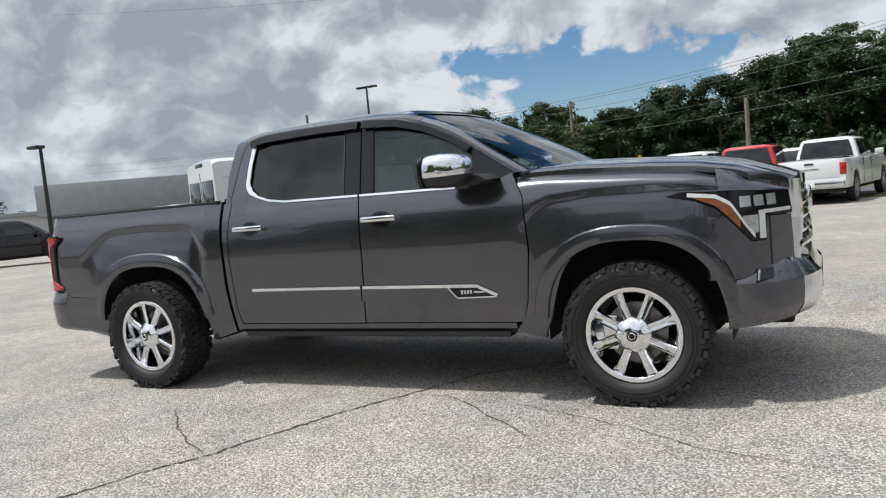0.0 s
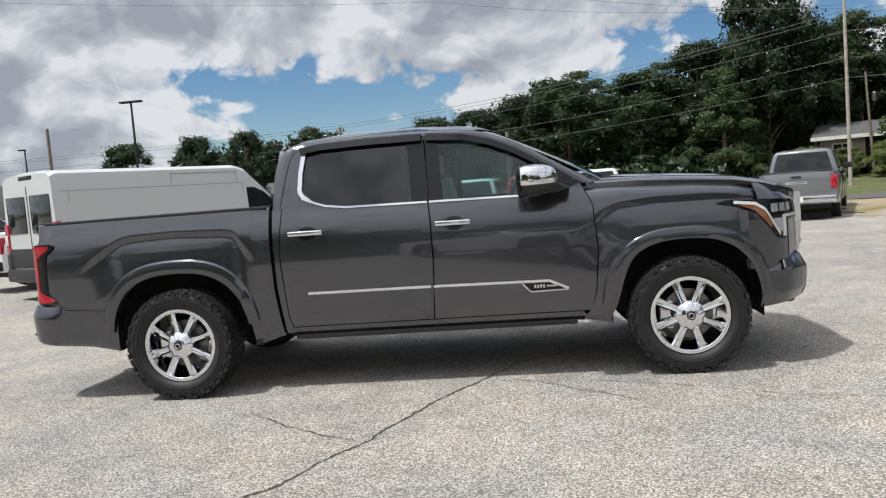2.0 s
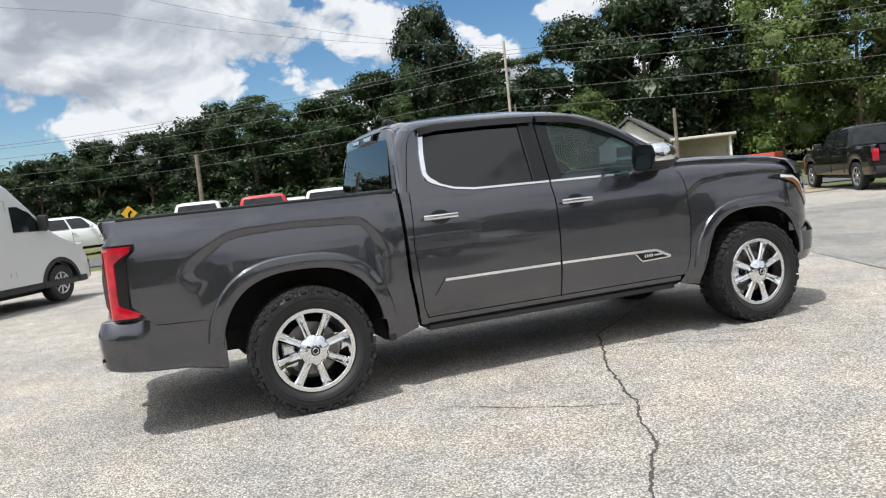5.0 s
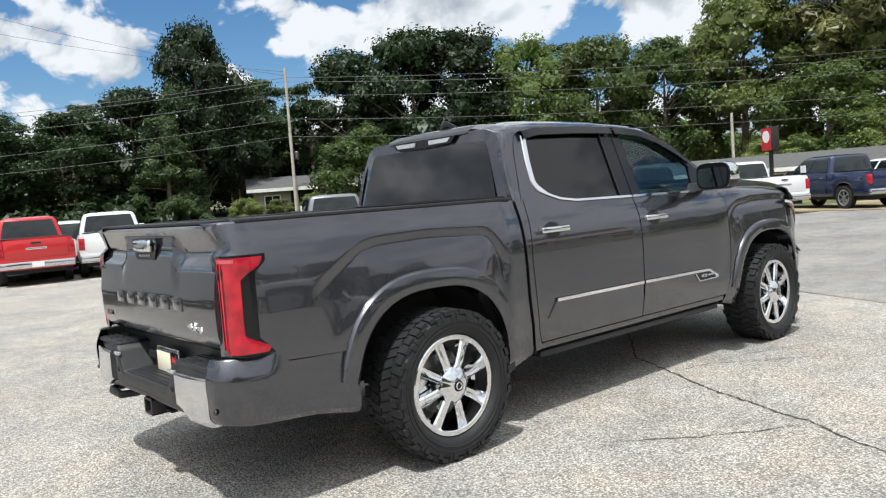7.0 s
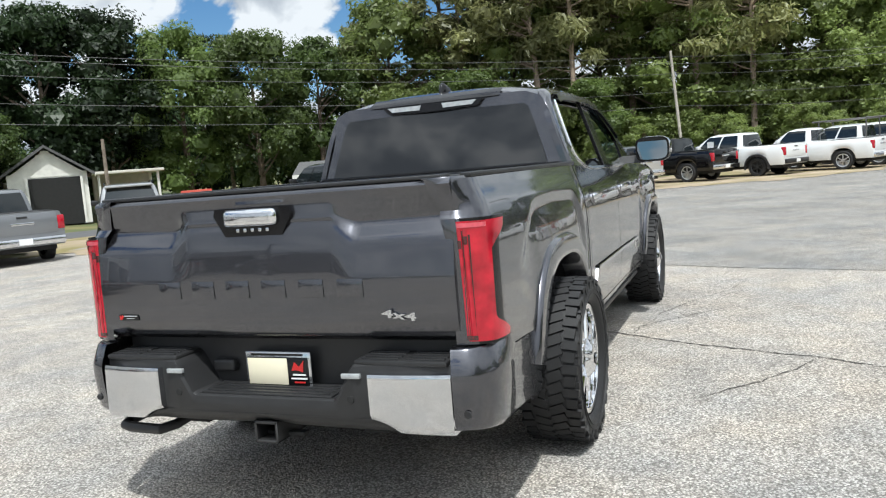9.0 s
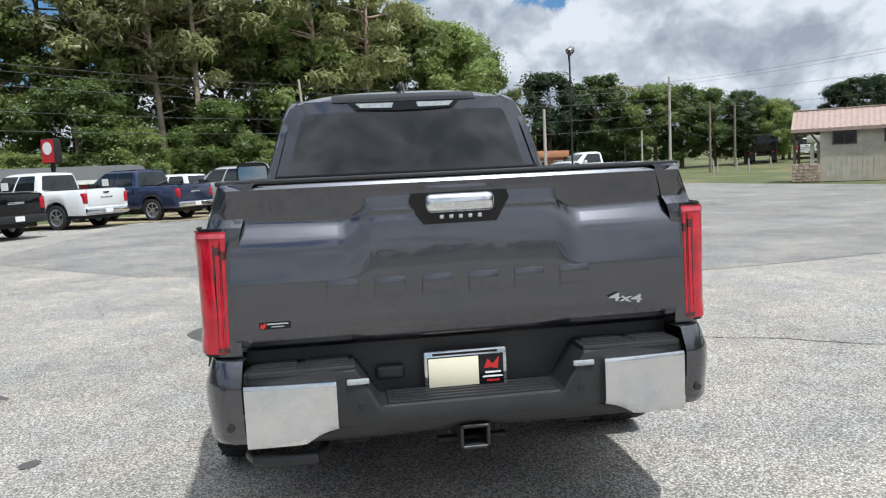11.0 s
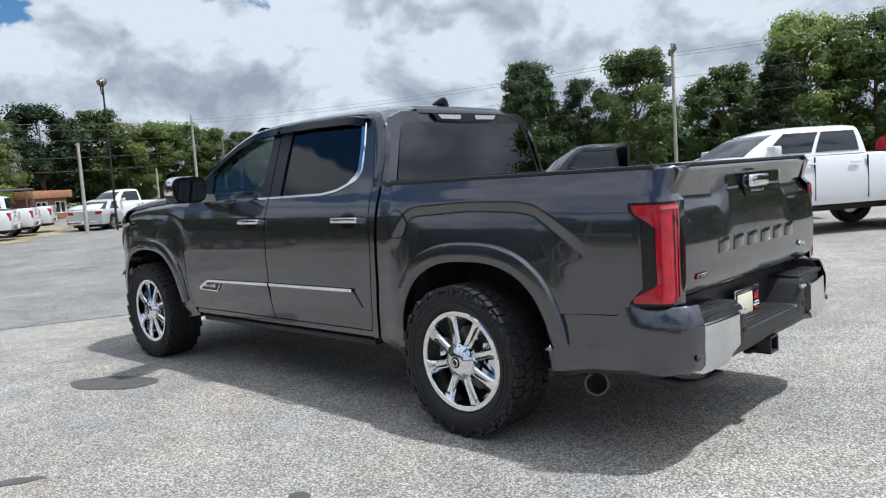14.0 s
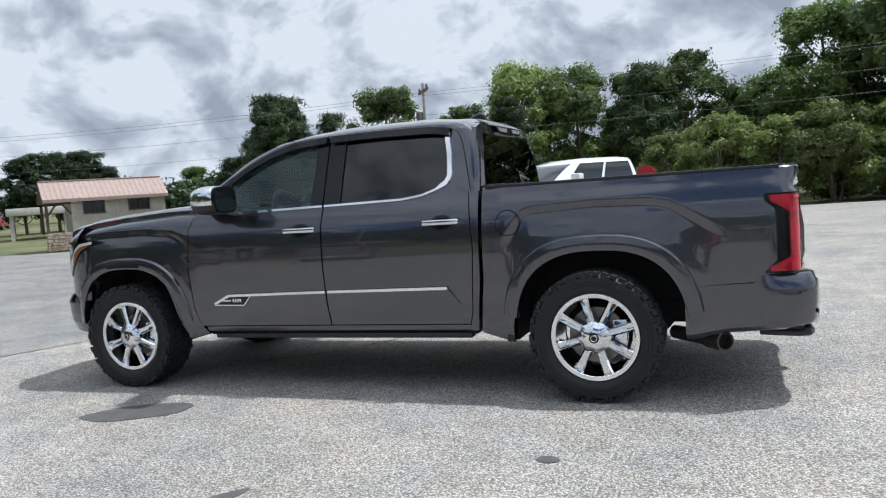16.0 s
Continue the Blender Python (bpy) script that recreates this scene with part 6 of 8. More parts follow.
build_vehicle("white_pickup", "white pickup truck far off by the low green building", "pickup truck", on_land(-13.0, 38.0, 60), P_WHITE)
build_vehicle("white_suv", "white SUV far off by the low green building", "SUV", on_land(-9.5, 38.5, 60), P_WHITE, **SUV)
# east row, on the grass behind the old pavement
build_vehicle("black_pickup", "black crew-cab pickup truck beside the white ones", "pickup truck", rear_at(18.37, 9.07, 62), P_BLACK, bumper=BLACK)
build_vehicle("white_pickup", "white crew-cab pickup truck with a price card in its window", "pickup truck", rear_at(22.46, 7.86, 62), P_WHITE, tag=True)
build_vehicle("navy_pickup", "dark blue crew-cab pickup truck on the dry grass", "pickup truck", rear_at(25.1, 5.48, 60), P_NAVY, tag=True)
build_vehicle("silver_pickup", "silver crew-cab pickup truck on the dry grass", "pickup truck", rear_at(26.6, 1.76, 60), P_SILVER)
build_vehicle("white_suv", "white SUV parked behind the silver pickup", "SUV", rear_at(31.79, 6.33, 60, 0.95), P_WHITE, **SUV)
build_vehicle("black_pickup", "black crew-cab pickup truck on the dry grass", "pickup truck", rear_at(29.78, -0.94, 60), P_BLACK, tag=True)
build_vehicle("dark_suv", "dark grey SUV parked behind the black pickup", "SUV", rear_at(36.49, 2.59, 60, 0.95), P_SLATE, **SUV)
build_vehicle("white_pickup", "white off-road pickup truck with black fender flares", "pickup truck", rear_at(31.3, -3.64, 60), P_WHITE, cladding=BLACK, bumper=BLACK, rim=BLACK, tag=True)
build_vehicle("white_pickup", "white regular-cab pickup truck on the dry grass", "pickup truck", rear_at(32.44, -6.95, 62), P_WHITE, **REGULAR)
build_vehicle("white_pickup", "white work pickup truck under a ladder rack", "pickup truck", rear_at(34.80, -8.58, 62), P_WHITE)
build_vehicle("white_pickup", "white crew-cab pickup truck at the end of the row", "pickup truck", rear_at(37.18, -10.19, 62), P_WHITE)
build_vehicle("silver_sedan", "silver four-door sedan parked across the old pavement", "sedan", on_land(34.81, -11.26, -52), P_SILVER, **SEDAN)
build_vehicle("white_pickup", "white regular-cab pickup truck behind the silver sedan", "pickup truck", rear_at(36.6, -16.0, 105), P_WHITE, **REGULAR)
# south side
build_vehicle("heavy_pickup", "white heavy-duty crew-cab pickup truck with a chrome grille", "pickup truck", on_land(1.14, -12.0, 54), P_WHITE, wb=3.95, x0=-1.28, x1=4.64, r=0.43, rim_r=0.27, floor=0.52, top=[(-1.3, 1.34), (3.0, 1.36), (3.3, 1.40), (4.15, 1.37), (4.50, 1.31), (4.62, 1.25), (4.64, 1.20)], cab=(0.98, 3.36, 1.06, 2.42, 1.36, 1.83), lamp_z=(0.98, 1.28), big_face=True, bumper=P_WHITE, cladding=BLACK)
build_vehicle("white_sedan", "white sedan parked beside the black work truck", "sedan", on_land(3.75, -13.3, 47), P_WHITE, **SEDAN)
work = build_vehicle("work_truck", "black cab-chassis work truck with a tall steel bulkhead", "truck", on_land(8.7, -18.5, 52), P_BLACK, cab=(1.9, 3.95, 2.0, 2.95, 1.27, 2.08), panes=1, wb=3.9, x1=4.75, r=0.43, floor=0.50, rim=CHROME_SATIN, big_face=True, top=[(-1.2, 0.95), (1.85, 0.95), (1.9, 1.27), (3.3, 1.29), (3.9, 1.33), (4.35, 1.24), (4.65, 1.12), (4.75, 1.02)], open_bed=False, trunk=False)
part("bulkhead", box(1.66, 1.74, -0.95, 0.95, 0.95, 2.12, 0.01), P_BLACK, work, "tall black bulkhead")
part("deck", box(-1.25, 1.66, -1.05, 1.05, 0.96, 1.08, 0.01), BLACK, work, "flat black deck")
# across the road to the south-east
build_vehicle("white_pickup", "white crew-cab pickup truck far off beside the road", "pickup truck", rear_at(60.9, -42.4, -32), P_WHITE)
build_vehicle("red_suv", "red SUV far off beside the road", "SUV", rear_at(66.5, -47.6, -50, 0.95), P_RED, **SUV)


def build_dump_truck(at):
    d = thing("dump_truck", "black dump truck standing tail-on beside the far road", "truck", at, ROW)
    part("chassis", box(-0.6, 6.0, -0.45, 0.45, 0.62, 0.92, 0.03), BLACK, d)
    tub = part("tipper_body", prism([(-1.18, 1.0), (1.18, 1.0), (1.25, 1.35), (1.25, 2.35), (-1.25, 2.35), (-1.25, 1.35)], lambda y, z, q: (-1.0 + q, y, z), 4.6), P_BLACK, d, "black steel tipper body")
    part("tail_board", box(-1.05, -0.99, -1.15, 1.15, 1.05, 2.30, 0.02), P_BLACK, tub)
    for q in (-1.2, -0.4, 0.4, 1.2):
        part("stiffener", box(-1.09, -1.04, q - 0.05, q + 0.05, 1.05, 2.34, 0.01), BLACK, tub)
    part("tarp_roll", tube([(-0.95, -1.2, 2.45), (-0.95, 1.2, 2.45)], 0.11, 10), STEEL, tub, "pale rolled tarpaulin")
    part("cab", box(3.9, 5.6, -1.1, 1.1, 0.95, 2.45, 0.12, 3), P_RED, d, "red cab")
    part("hood", box(5.5, 6.7, -0.9, 0.9, 0.9, 1.6, 0.12, 3), P_RED, d)
    for s in (-1, 1):
        for x in (0.0, 5.7):
            car_wheel(d, x, s * 0.98, 0.50, s, 0.30)
        part("mud_flap", box(-0.72, -0.69, min(s * 0.62, s * 1.15), max(s * 0.62, s * 1.15), 0.25, 0.85), BLACK, d)
        part("tail_lamp", box(-1.06, -1.0, min(s * 0.8, s * 1.05), max(s * 0.8, s * 1.05), 0.88, 1.0, 0.02), RED_LENS, d, "red tail lamp")
    return d


build_dump_truck(rear_at(58.9, -36.8, -33, 1.0))
hose = part("hose_reel", lathe([(0.0, -0.16), (0.20, -0.16), (0.20, -0.13), (0.10, -0.12), (0.10, 0.12), (0.20, 0.13), (0.20, 0.16), (0.0, 0.16)], 20), RED_PAINT, None, at=Matrix.Translation((1.02, -12.1, 1.45)))
tagged(hose, "red hose reel in the bed of the white heavy pickup", "hose reel")
# west
build_vehicle("black_suv", "black SUV parked along the far west fence", "SUV", on_land(-23.4, 12.0, 55), P_BLACK, **SUV)
for k, (paint, word) in enumerate(((P_SILVER, "silver"), (P_BLACK, "black"), (P_SILVER, "silver"), (P_SLATE, "dark grey"))):
    build_vehicle(word.replace(" ", "_") + "_pickup", word + " pickup truck in the far western row", "pickup truck", on_land(-18.4 - k * 2.75, 17.8 + k * 1.7, 58), paint)
build_vehicle("white_pickup", "white pickup truck parked beside the cargo van", "pickup truck", on_land(-8.25, 9.45, 58), P_WHITE, bumper=BLACK)
rack = thing("ladder_rack", "steel ladder rack over the white work pickup", "ladder rack", rear_at(34.80, -8.58, 62))
for yy in (-0.75, 0.75):
    part("rack_rail", tube([(-1.1, yy, 2.12), (2.9, yy, 2.12)], 0.035, 8), STEEL, rack)
    for xx in (-1.0, 0.55, 2.6):
        part("rack_post", tube([(xx, yy, 1.27), (xx, yy, 2.12)], 0.03, 8), STEEL, rack)
for xx in (-1.0, 0.55, 2.6):
    part("rack_bar", tube([(xx, -0.75, 2.14), (xx, 0.75, 2.14)], 0.03, 8), STEEL, rack)

# high-roof cargo van
P_VAN = car_paint("fleet_white_paint", (0.60, 0.61, 0.61), 0.0, 0.40)
VAN_SEAM = mat("shadowed_door_gap", (0.26, 0.26, 0.26), 0.7, vary=0.1, scale=20.0)


def build_van(at):
    v = thing("cargo_van", "white high-roof cargo van parked beside the bed of the pickup", "van", at, ROW)
    w, x0, x1, wb, r = 1.02, -0.95, 5.0, 4.04, 0.34
    top = [(-0.95, 2.22), (-0.86, 2.27), (2.8, 2.27), (3.05, 2.20), (3.5, 1.80), (3.95, 1.38), (4.1, 1.27), (4.85, 1.0), (5.0, 0.8)]
    xs = sorted({round(x0 + (x1 - x0) * i / 80, 4) for i in range(81)} | {round(c + q * r * 1.3 * (1 - e), 4) for c in (0.0, wb) for q in (-1, 1) for e in (0.002, 0.02, 0.08)})
    rows = []
    for x in xs:
        z1 = lerp_table(top, x)
        hw = w * (1 - 0.12 * max(0.0, (x - 4.2) / 0.8) ** 2)
        zb = 0.34
        for c in (0.0, wb):
            u = abs(x - c) / (r * 1.3)
            if u < 1:
                zb = max(zb, 0.3 + (r * 2.2 - 0.3) * (1 - u ** 2.4) ** (1 / 2.4))
        line = [(hw - 0.2, zb), (hw, zb)]
        for z in (0.6, 0.9, 1.2, 1.5, 1.8, 2.05, 2.25):
            if zb + 0.02 < z < z1 - 0.10:
                line.append((hw - 0.06 * max(0.0, z - 1.0), z))
            else:
                line.append((line[-1][0], min(max(line[-1][1], zb), max(zb, z1 - 0.10))))
        yy = hw - 0.06 * max(0.0, z1 - 1.1)
        line += [(yy - 0.02, z1 - 0.06), (yy - 0.10, z1), (0.4 * hw, z1 + 0.03), (0.0, z1 + 0.035)]
        rows.append([(x, -y, z) for y, z in line] + [(x, y, z) for y, z in line[-2::-1]])
    bm = strip(rows)
    bm.faces.new([bm.verts.new(p) for p in rows[0]])
    bm.faces.new([bm.verts.new(p) for p in rows[-1]])
    part("body", bm, P_VAN, v, angle=22)
    part("underbody", box(-0.8, 4.6, -0.8, 0.8, 0.22, 0.6), VOID, v)
    for s in (-1, 1):
        part("side_skirt", box(-0.85, 4.75, min(s * 0.9, s * 1.035), max(s * 0.9, s * 1.035), 0.30, 0.42, 0.02), BLACK, v)
        pane = prism([(3.02, 1.36), (3.84, 1.33), (3.45, 1.69), (3.20, 1.80), (3.02, 1.80)], lambda x, z, d: (x, s * (1.028 - 0.06 * max(0, z - 1.0) - d), z), 0.02)
        part("window_pane", pane, DARK_GLASS, v)
        part("tail_lamp", box(-0.975, -0.86, min(s * 0.88, s * 1.03), max(s * 0.88, s * 1.03), 0.86, 1.40, 0.02), RED_LENS, v, "red tail lamp")
        part("clear_lens", box(-0.985, -0.90, min(s * 0.92, s * 1.035), max(s * 0.92, s * 1.035), 1.02, 1.20, 0.01), WHITE_LENS, v, "clear reversing lamp")
        part("corner_cladding", box(-0.985, -0.62, min(s * 0.86, s * 1.035), max(s * 0.86, s * 1.035), 0.36, 0.855, 0.025), BLACK, v, "black plastic corner")
        for xa, xb, za, zb in ((-0.68, -0.67, 0.6, 1.90), (1.30, 1.312, 0.6, 2.14), (2.80, 2.812, 0.6, 2.14), (2.93, 2.942, 0.6, 1.9), (-0.80, 2.93, 1.90, 1.91), (1.30, 2.80, 2.13, 2.14)):
            part("panel_seam", prism([(xa, za), (xb, za), (xb, zb), (xa, zb)], lambda x, z, d: (x, s * (1.0235 - 0.06 * max(0, z - 1.0) - d), z), 0.02), VAN_SEAM, v)
        part("door_mirror", box(3.60, 3.70, min(s * 1.0, s * 1.20), max(s * 1.0, s * 1.20), 1.34, 1.62, 0.035), BLACK, v)
        part("headlamp", box(4.55, 4.88, min(s * 0.62, s * 0.93), max(s * 0.62, s * 0.93), 0.78, 1.04, 0.05), WHITE_LENS, v)
        for c in (0.0, wb):
            car_wheel(v, c, s * 0.90, r, s, 0.20, rim=RIM_SILVER, spokes=8)
            rows = []
            for k in range(21):
                th = math.pi * k / 20
                rows.append([(c + r * q * math.cos(th), s * (1.03 + o), 0.32 + (r * g - 0.32) * math.sin(th)) for q, g, o in ((1.55, 2.45, -0.03), (1.5, 2.4, 0.01), (1.3, 2.2, 0.01), (1.28, 2.18, -0.08))])
            part("wheel_arch", strip(rows), BLACK, v)
        part("rear_glass", box(-0.965, -0.93, min(s * 0.10, s * 0.86), max(s * 0.10, s * 0.86), 1.22, 1.88, 0.03), DARK_GLASS, v)
    part("windscreen", grid(lambda u, q: (3.99 - 0.81 * q + 0.05 * (1 - (2 * u - 1) ** 2), (2 * u - 1) * (0.92 - 0.06 * q), 1.37 + 0.73 * q), 8, 6), DARK_GLASS, v)
    part("rear_bumper", box(-1.05, -0.85, -0.95, 0.95, 0.35, 0.58, 0.04), BLACK, v)
    part("rear_trim", box(-0.97, -0.93, -0.9, 0.9, 0.60, 0.95, 0.02), BLACK, v)
    part("front_bumper", box(4.7, 5.06, -0.9, 0.9, 0.32, 0.72, 0.06), BLACK, v)
    part("door_seam", box(-0.958, -0.945, -0.008, 0.008, 0.6, 2.05), GLOSS_BLACK, v)
    part("roof_marker", box(-0.96, -0.90, -0.28, 0.28, 2.15, 2.24, 0.03), GLOSS_BLACK, v)
    return v


build_van(on_land(-5.64, 6.95, 58))

# ---- trees ----
def leaf_mat(name, base, sheer=0.34):
    m = bpy.data.materials.new(name)
    m.use_nodes = True
    n, l = m.node_tree.nodes, m.node_tree.links
    n.clear()
    geo = n.new("ShaderNodeNewGeometry")
    info = n.new("ShaderNodeObjectInfo")
    r = n.new("ShaderNodeValToRGB")
    r.color_ramp.elements[0].color = (*[c * 0.74 for c in base], 1)
    r.color_ramp.elements[1].color = (base[0] * 1.36, base[1] * 1.28, base[2] * 1.05, 1)
    co = n.new("ShaderNodeTexCoord")
    sprig = n.new("ShaderNodeTexNoise")
    sprig.inputs["Scale"].default_value, sprig.inputs["Detail"].default_value = 0.8, 3.0
    l.new(co.outputs["Object"], sprig.inputs["Vector"])
    both = n.new("ShaderNodeMix")
    both.inputs[0].default_value = 0.62
    l.new(geo.outputs["Random Per Island"], both.inputs[2])
    l.new(sprig.outputs[0], both.inputs[3])
    l.new(both.outputs[0], r.inputs[0])
    h = n.new("ShaderNodeHueSaturation")
    mr = n.new("ShaderNodeMapRange")
    mr.inputs["To Min"].default_value, mr.inputs["To Max"].default_value = 0.70, 1.35
    l.new(info.outputs["Random"], mr.inputs[0])
    l.new(mr.outputs[0], h.inputs["Value"])
    l.new(r.outputs[0], h.inputs["Color"])
    d = n.new("ShaderNodeBsdfDiffuse")
    t = n.new("ShaderNodeBsdfTranslucent")
    g = n.new("ShaderNodeBsdfGlossy")
    g.inputs["Roughness"].default_value = 0.45
    g.inputs["Color"].default_value = (0.5, 0.5, 0.5, 1)
    l.new(h.outputs[0], d.inputs[0])
    l.new(h.outputs[0], t.inputs[0])
    a, b = n.new("ShaderNodeMixShader"), n.new("ShaderNodeMixShader")
    a.inputs[0].default_value, b.inputs[0].default_value = sheer, 0.05
    l.new(d.outputs[0], a.inputs[1])
    l.new(t.outputs[0], a.inputs[2])
    l.new(a.outputs[0], b.inputs[1])
    l.new(g.outputs[0], b.inputs[2])
    o = n.new("ShaderNodeOutputMaterial")
    l.new(b.outputs[0], o.inputs[0])
    return m


BARK = mat("grey_brown_bark", (0.16, 0.12, 0.09), 0.9, vary=0.35, scale=5.0, bump=0.8, bump_scale=14.0)
PINE_BARK = mat("pale_pine_bark", (0.34, 0.26, 0.20), 0.9, vary=0.35, scale=4.0, bump=0.8, bump_scale=10.0)
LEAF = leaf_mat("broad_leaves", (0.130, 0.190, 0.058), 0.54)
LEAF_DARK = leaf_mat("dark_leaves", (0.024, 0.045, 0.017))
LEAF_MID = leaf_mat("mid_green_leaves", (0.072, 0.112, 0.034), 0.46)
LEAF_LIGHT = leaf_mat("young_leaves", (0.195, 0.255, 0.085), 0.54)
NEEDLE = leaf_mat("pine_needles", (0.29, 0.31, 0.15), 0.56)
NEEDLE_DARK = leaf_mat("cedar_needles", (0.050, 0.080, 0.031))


ICO = [(0.0, 0.0, 1.0), (0.89, 0.0, 0.45), (0.28, 0.85, 0.45), (-0.72, 0.53, 0.45), (-0.72, -0.53, 0.45), (0.28, -0.85, 0.45), (0.72, 0.53, -0.45), (-0.28, 0.85, -0.45), (-0.89, 0.0, -0.45), (-0.28, -0.85, -0.45), (0.72, -0.53, -0.45), (0.0, 0.0, -1.0)]
ICO_FACES = [(0, 1, 2), (0, 2, 3), (0, 3, 4), (0, 4, 5), (0, 5, 1), (1, 6, 2), (2, 7, 3), (3, 8, 4), (4, 9, 5), (5, 10, 1), (6, 7, 2), (7, 8, 3), (8, 9, 4), (9, 10, 5), (10, 6, 1), (11, 7, 6), (11, 8, 7), (11, 9, 8), (11, 10, 9), (11, 6, 10)]


def leaf_cloud(rng, clumps, per, size, flat=0.78, narrow=1.0, core=0.5, droop=0.35):
    """Clumps of small leaves that face outwards and up, each clump round a ragged dark heart, as one mesh."""
    g = np.random.default_rng(rng.randrange(1 << 30))
    points, faces, at = [], [], 0
    for cx, cy, cz, cr in clumps:
        k = int(per * (0.7 + 0.6 * g.random()))
        d = g.normal(size=(k, 3))
        d[:, 2] += 0.35
        d /= np.linalg.norm(d, axis=1)[:, None]
        lobes = 1.0 + 0.28 * np.sin(d[:, 0] * 5.0 + cx * 3.0) * np.sin(d[:, 1] * 5.0 + cy * 3.0 + 1.0) + 0.16 * np.sin(d[:, 2] * 7.0 + cz * 5.0)
        r = cr * (0.58 + 0.50 * g.random(k) ** 0.7) * lobes
        p = d * r[:, None] * np.array((1.0, 1.0, flat)) + np.array((cx, cy, cz))
        n = d + g.normal(scale=0.55, size=(k, 3)) + np.array((0, 0, 0.45))
        n /= np.linalg.norm(n, axis=1)[:, None]
        a = np.cross(n, g.normal(size=(k, 3)))
        a /= np.linalg.norm(a, axis=1)[:, None] + 1e-9
        b = np.cross(n, a)
        s = (size * (0.55 + 0.9 * g.random(k)))[:, None]
        tri = np.stack((p - b * s * 0.42 * narrow, p + a * s - n * s * droop, p + b * s * 0.42 * narrow), axis=1).reshape(-1, 3)
        points.append(tri)
        faces += [(at + 3 * i, at + 3 * i + 1, at + 3 * i + 2) for i in range(k)]
        at += 3 * k
        if core:
            heart = np.array(ICO) * cr * core * (0.7 + 0.6 * g.random((12, 1))) * np.array((1.0, 1.0, flat)) + np.array((cx, cy, cz))
            points.append(heart)
            faces += [tuple(at + i for i in f) for f in ICO_FACES]
            at += 12
    me = bpy.data.meshes.new("crown")
    me.from_pydata(np.concatenate(points).tolist(), [], faces)
    return me


def limb(bm, rng, a, b, r0, r1, bend=0.15):
    a, b = Vector(a), Vector(b)
    side = Vector((rng.uniform(-1, 1), rng.uniform(-1, 1), rng.uniform(-0.3, 0.6))) * (b - a).length * bend
    pts = [a, a.lerp(b, 0.35) + side * 0.8, a.lerp(b, 0.7) + side * 0.6, b]
    tube(pts, [r0, r0 * 0.75 + r1 * 0.25, r0 * 0.4 + r1 * 0.6, r1], 6, bm=bm)


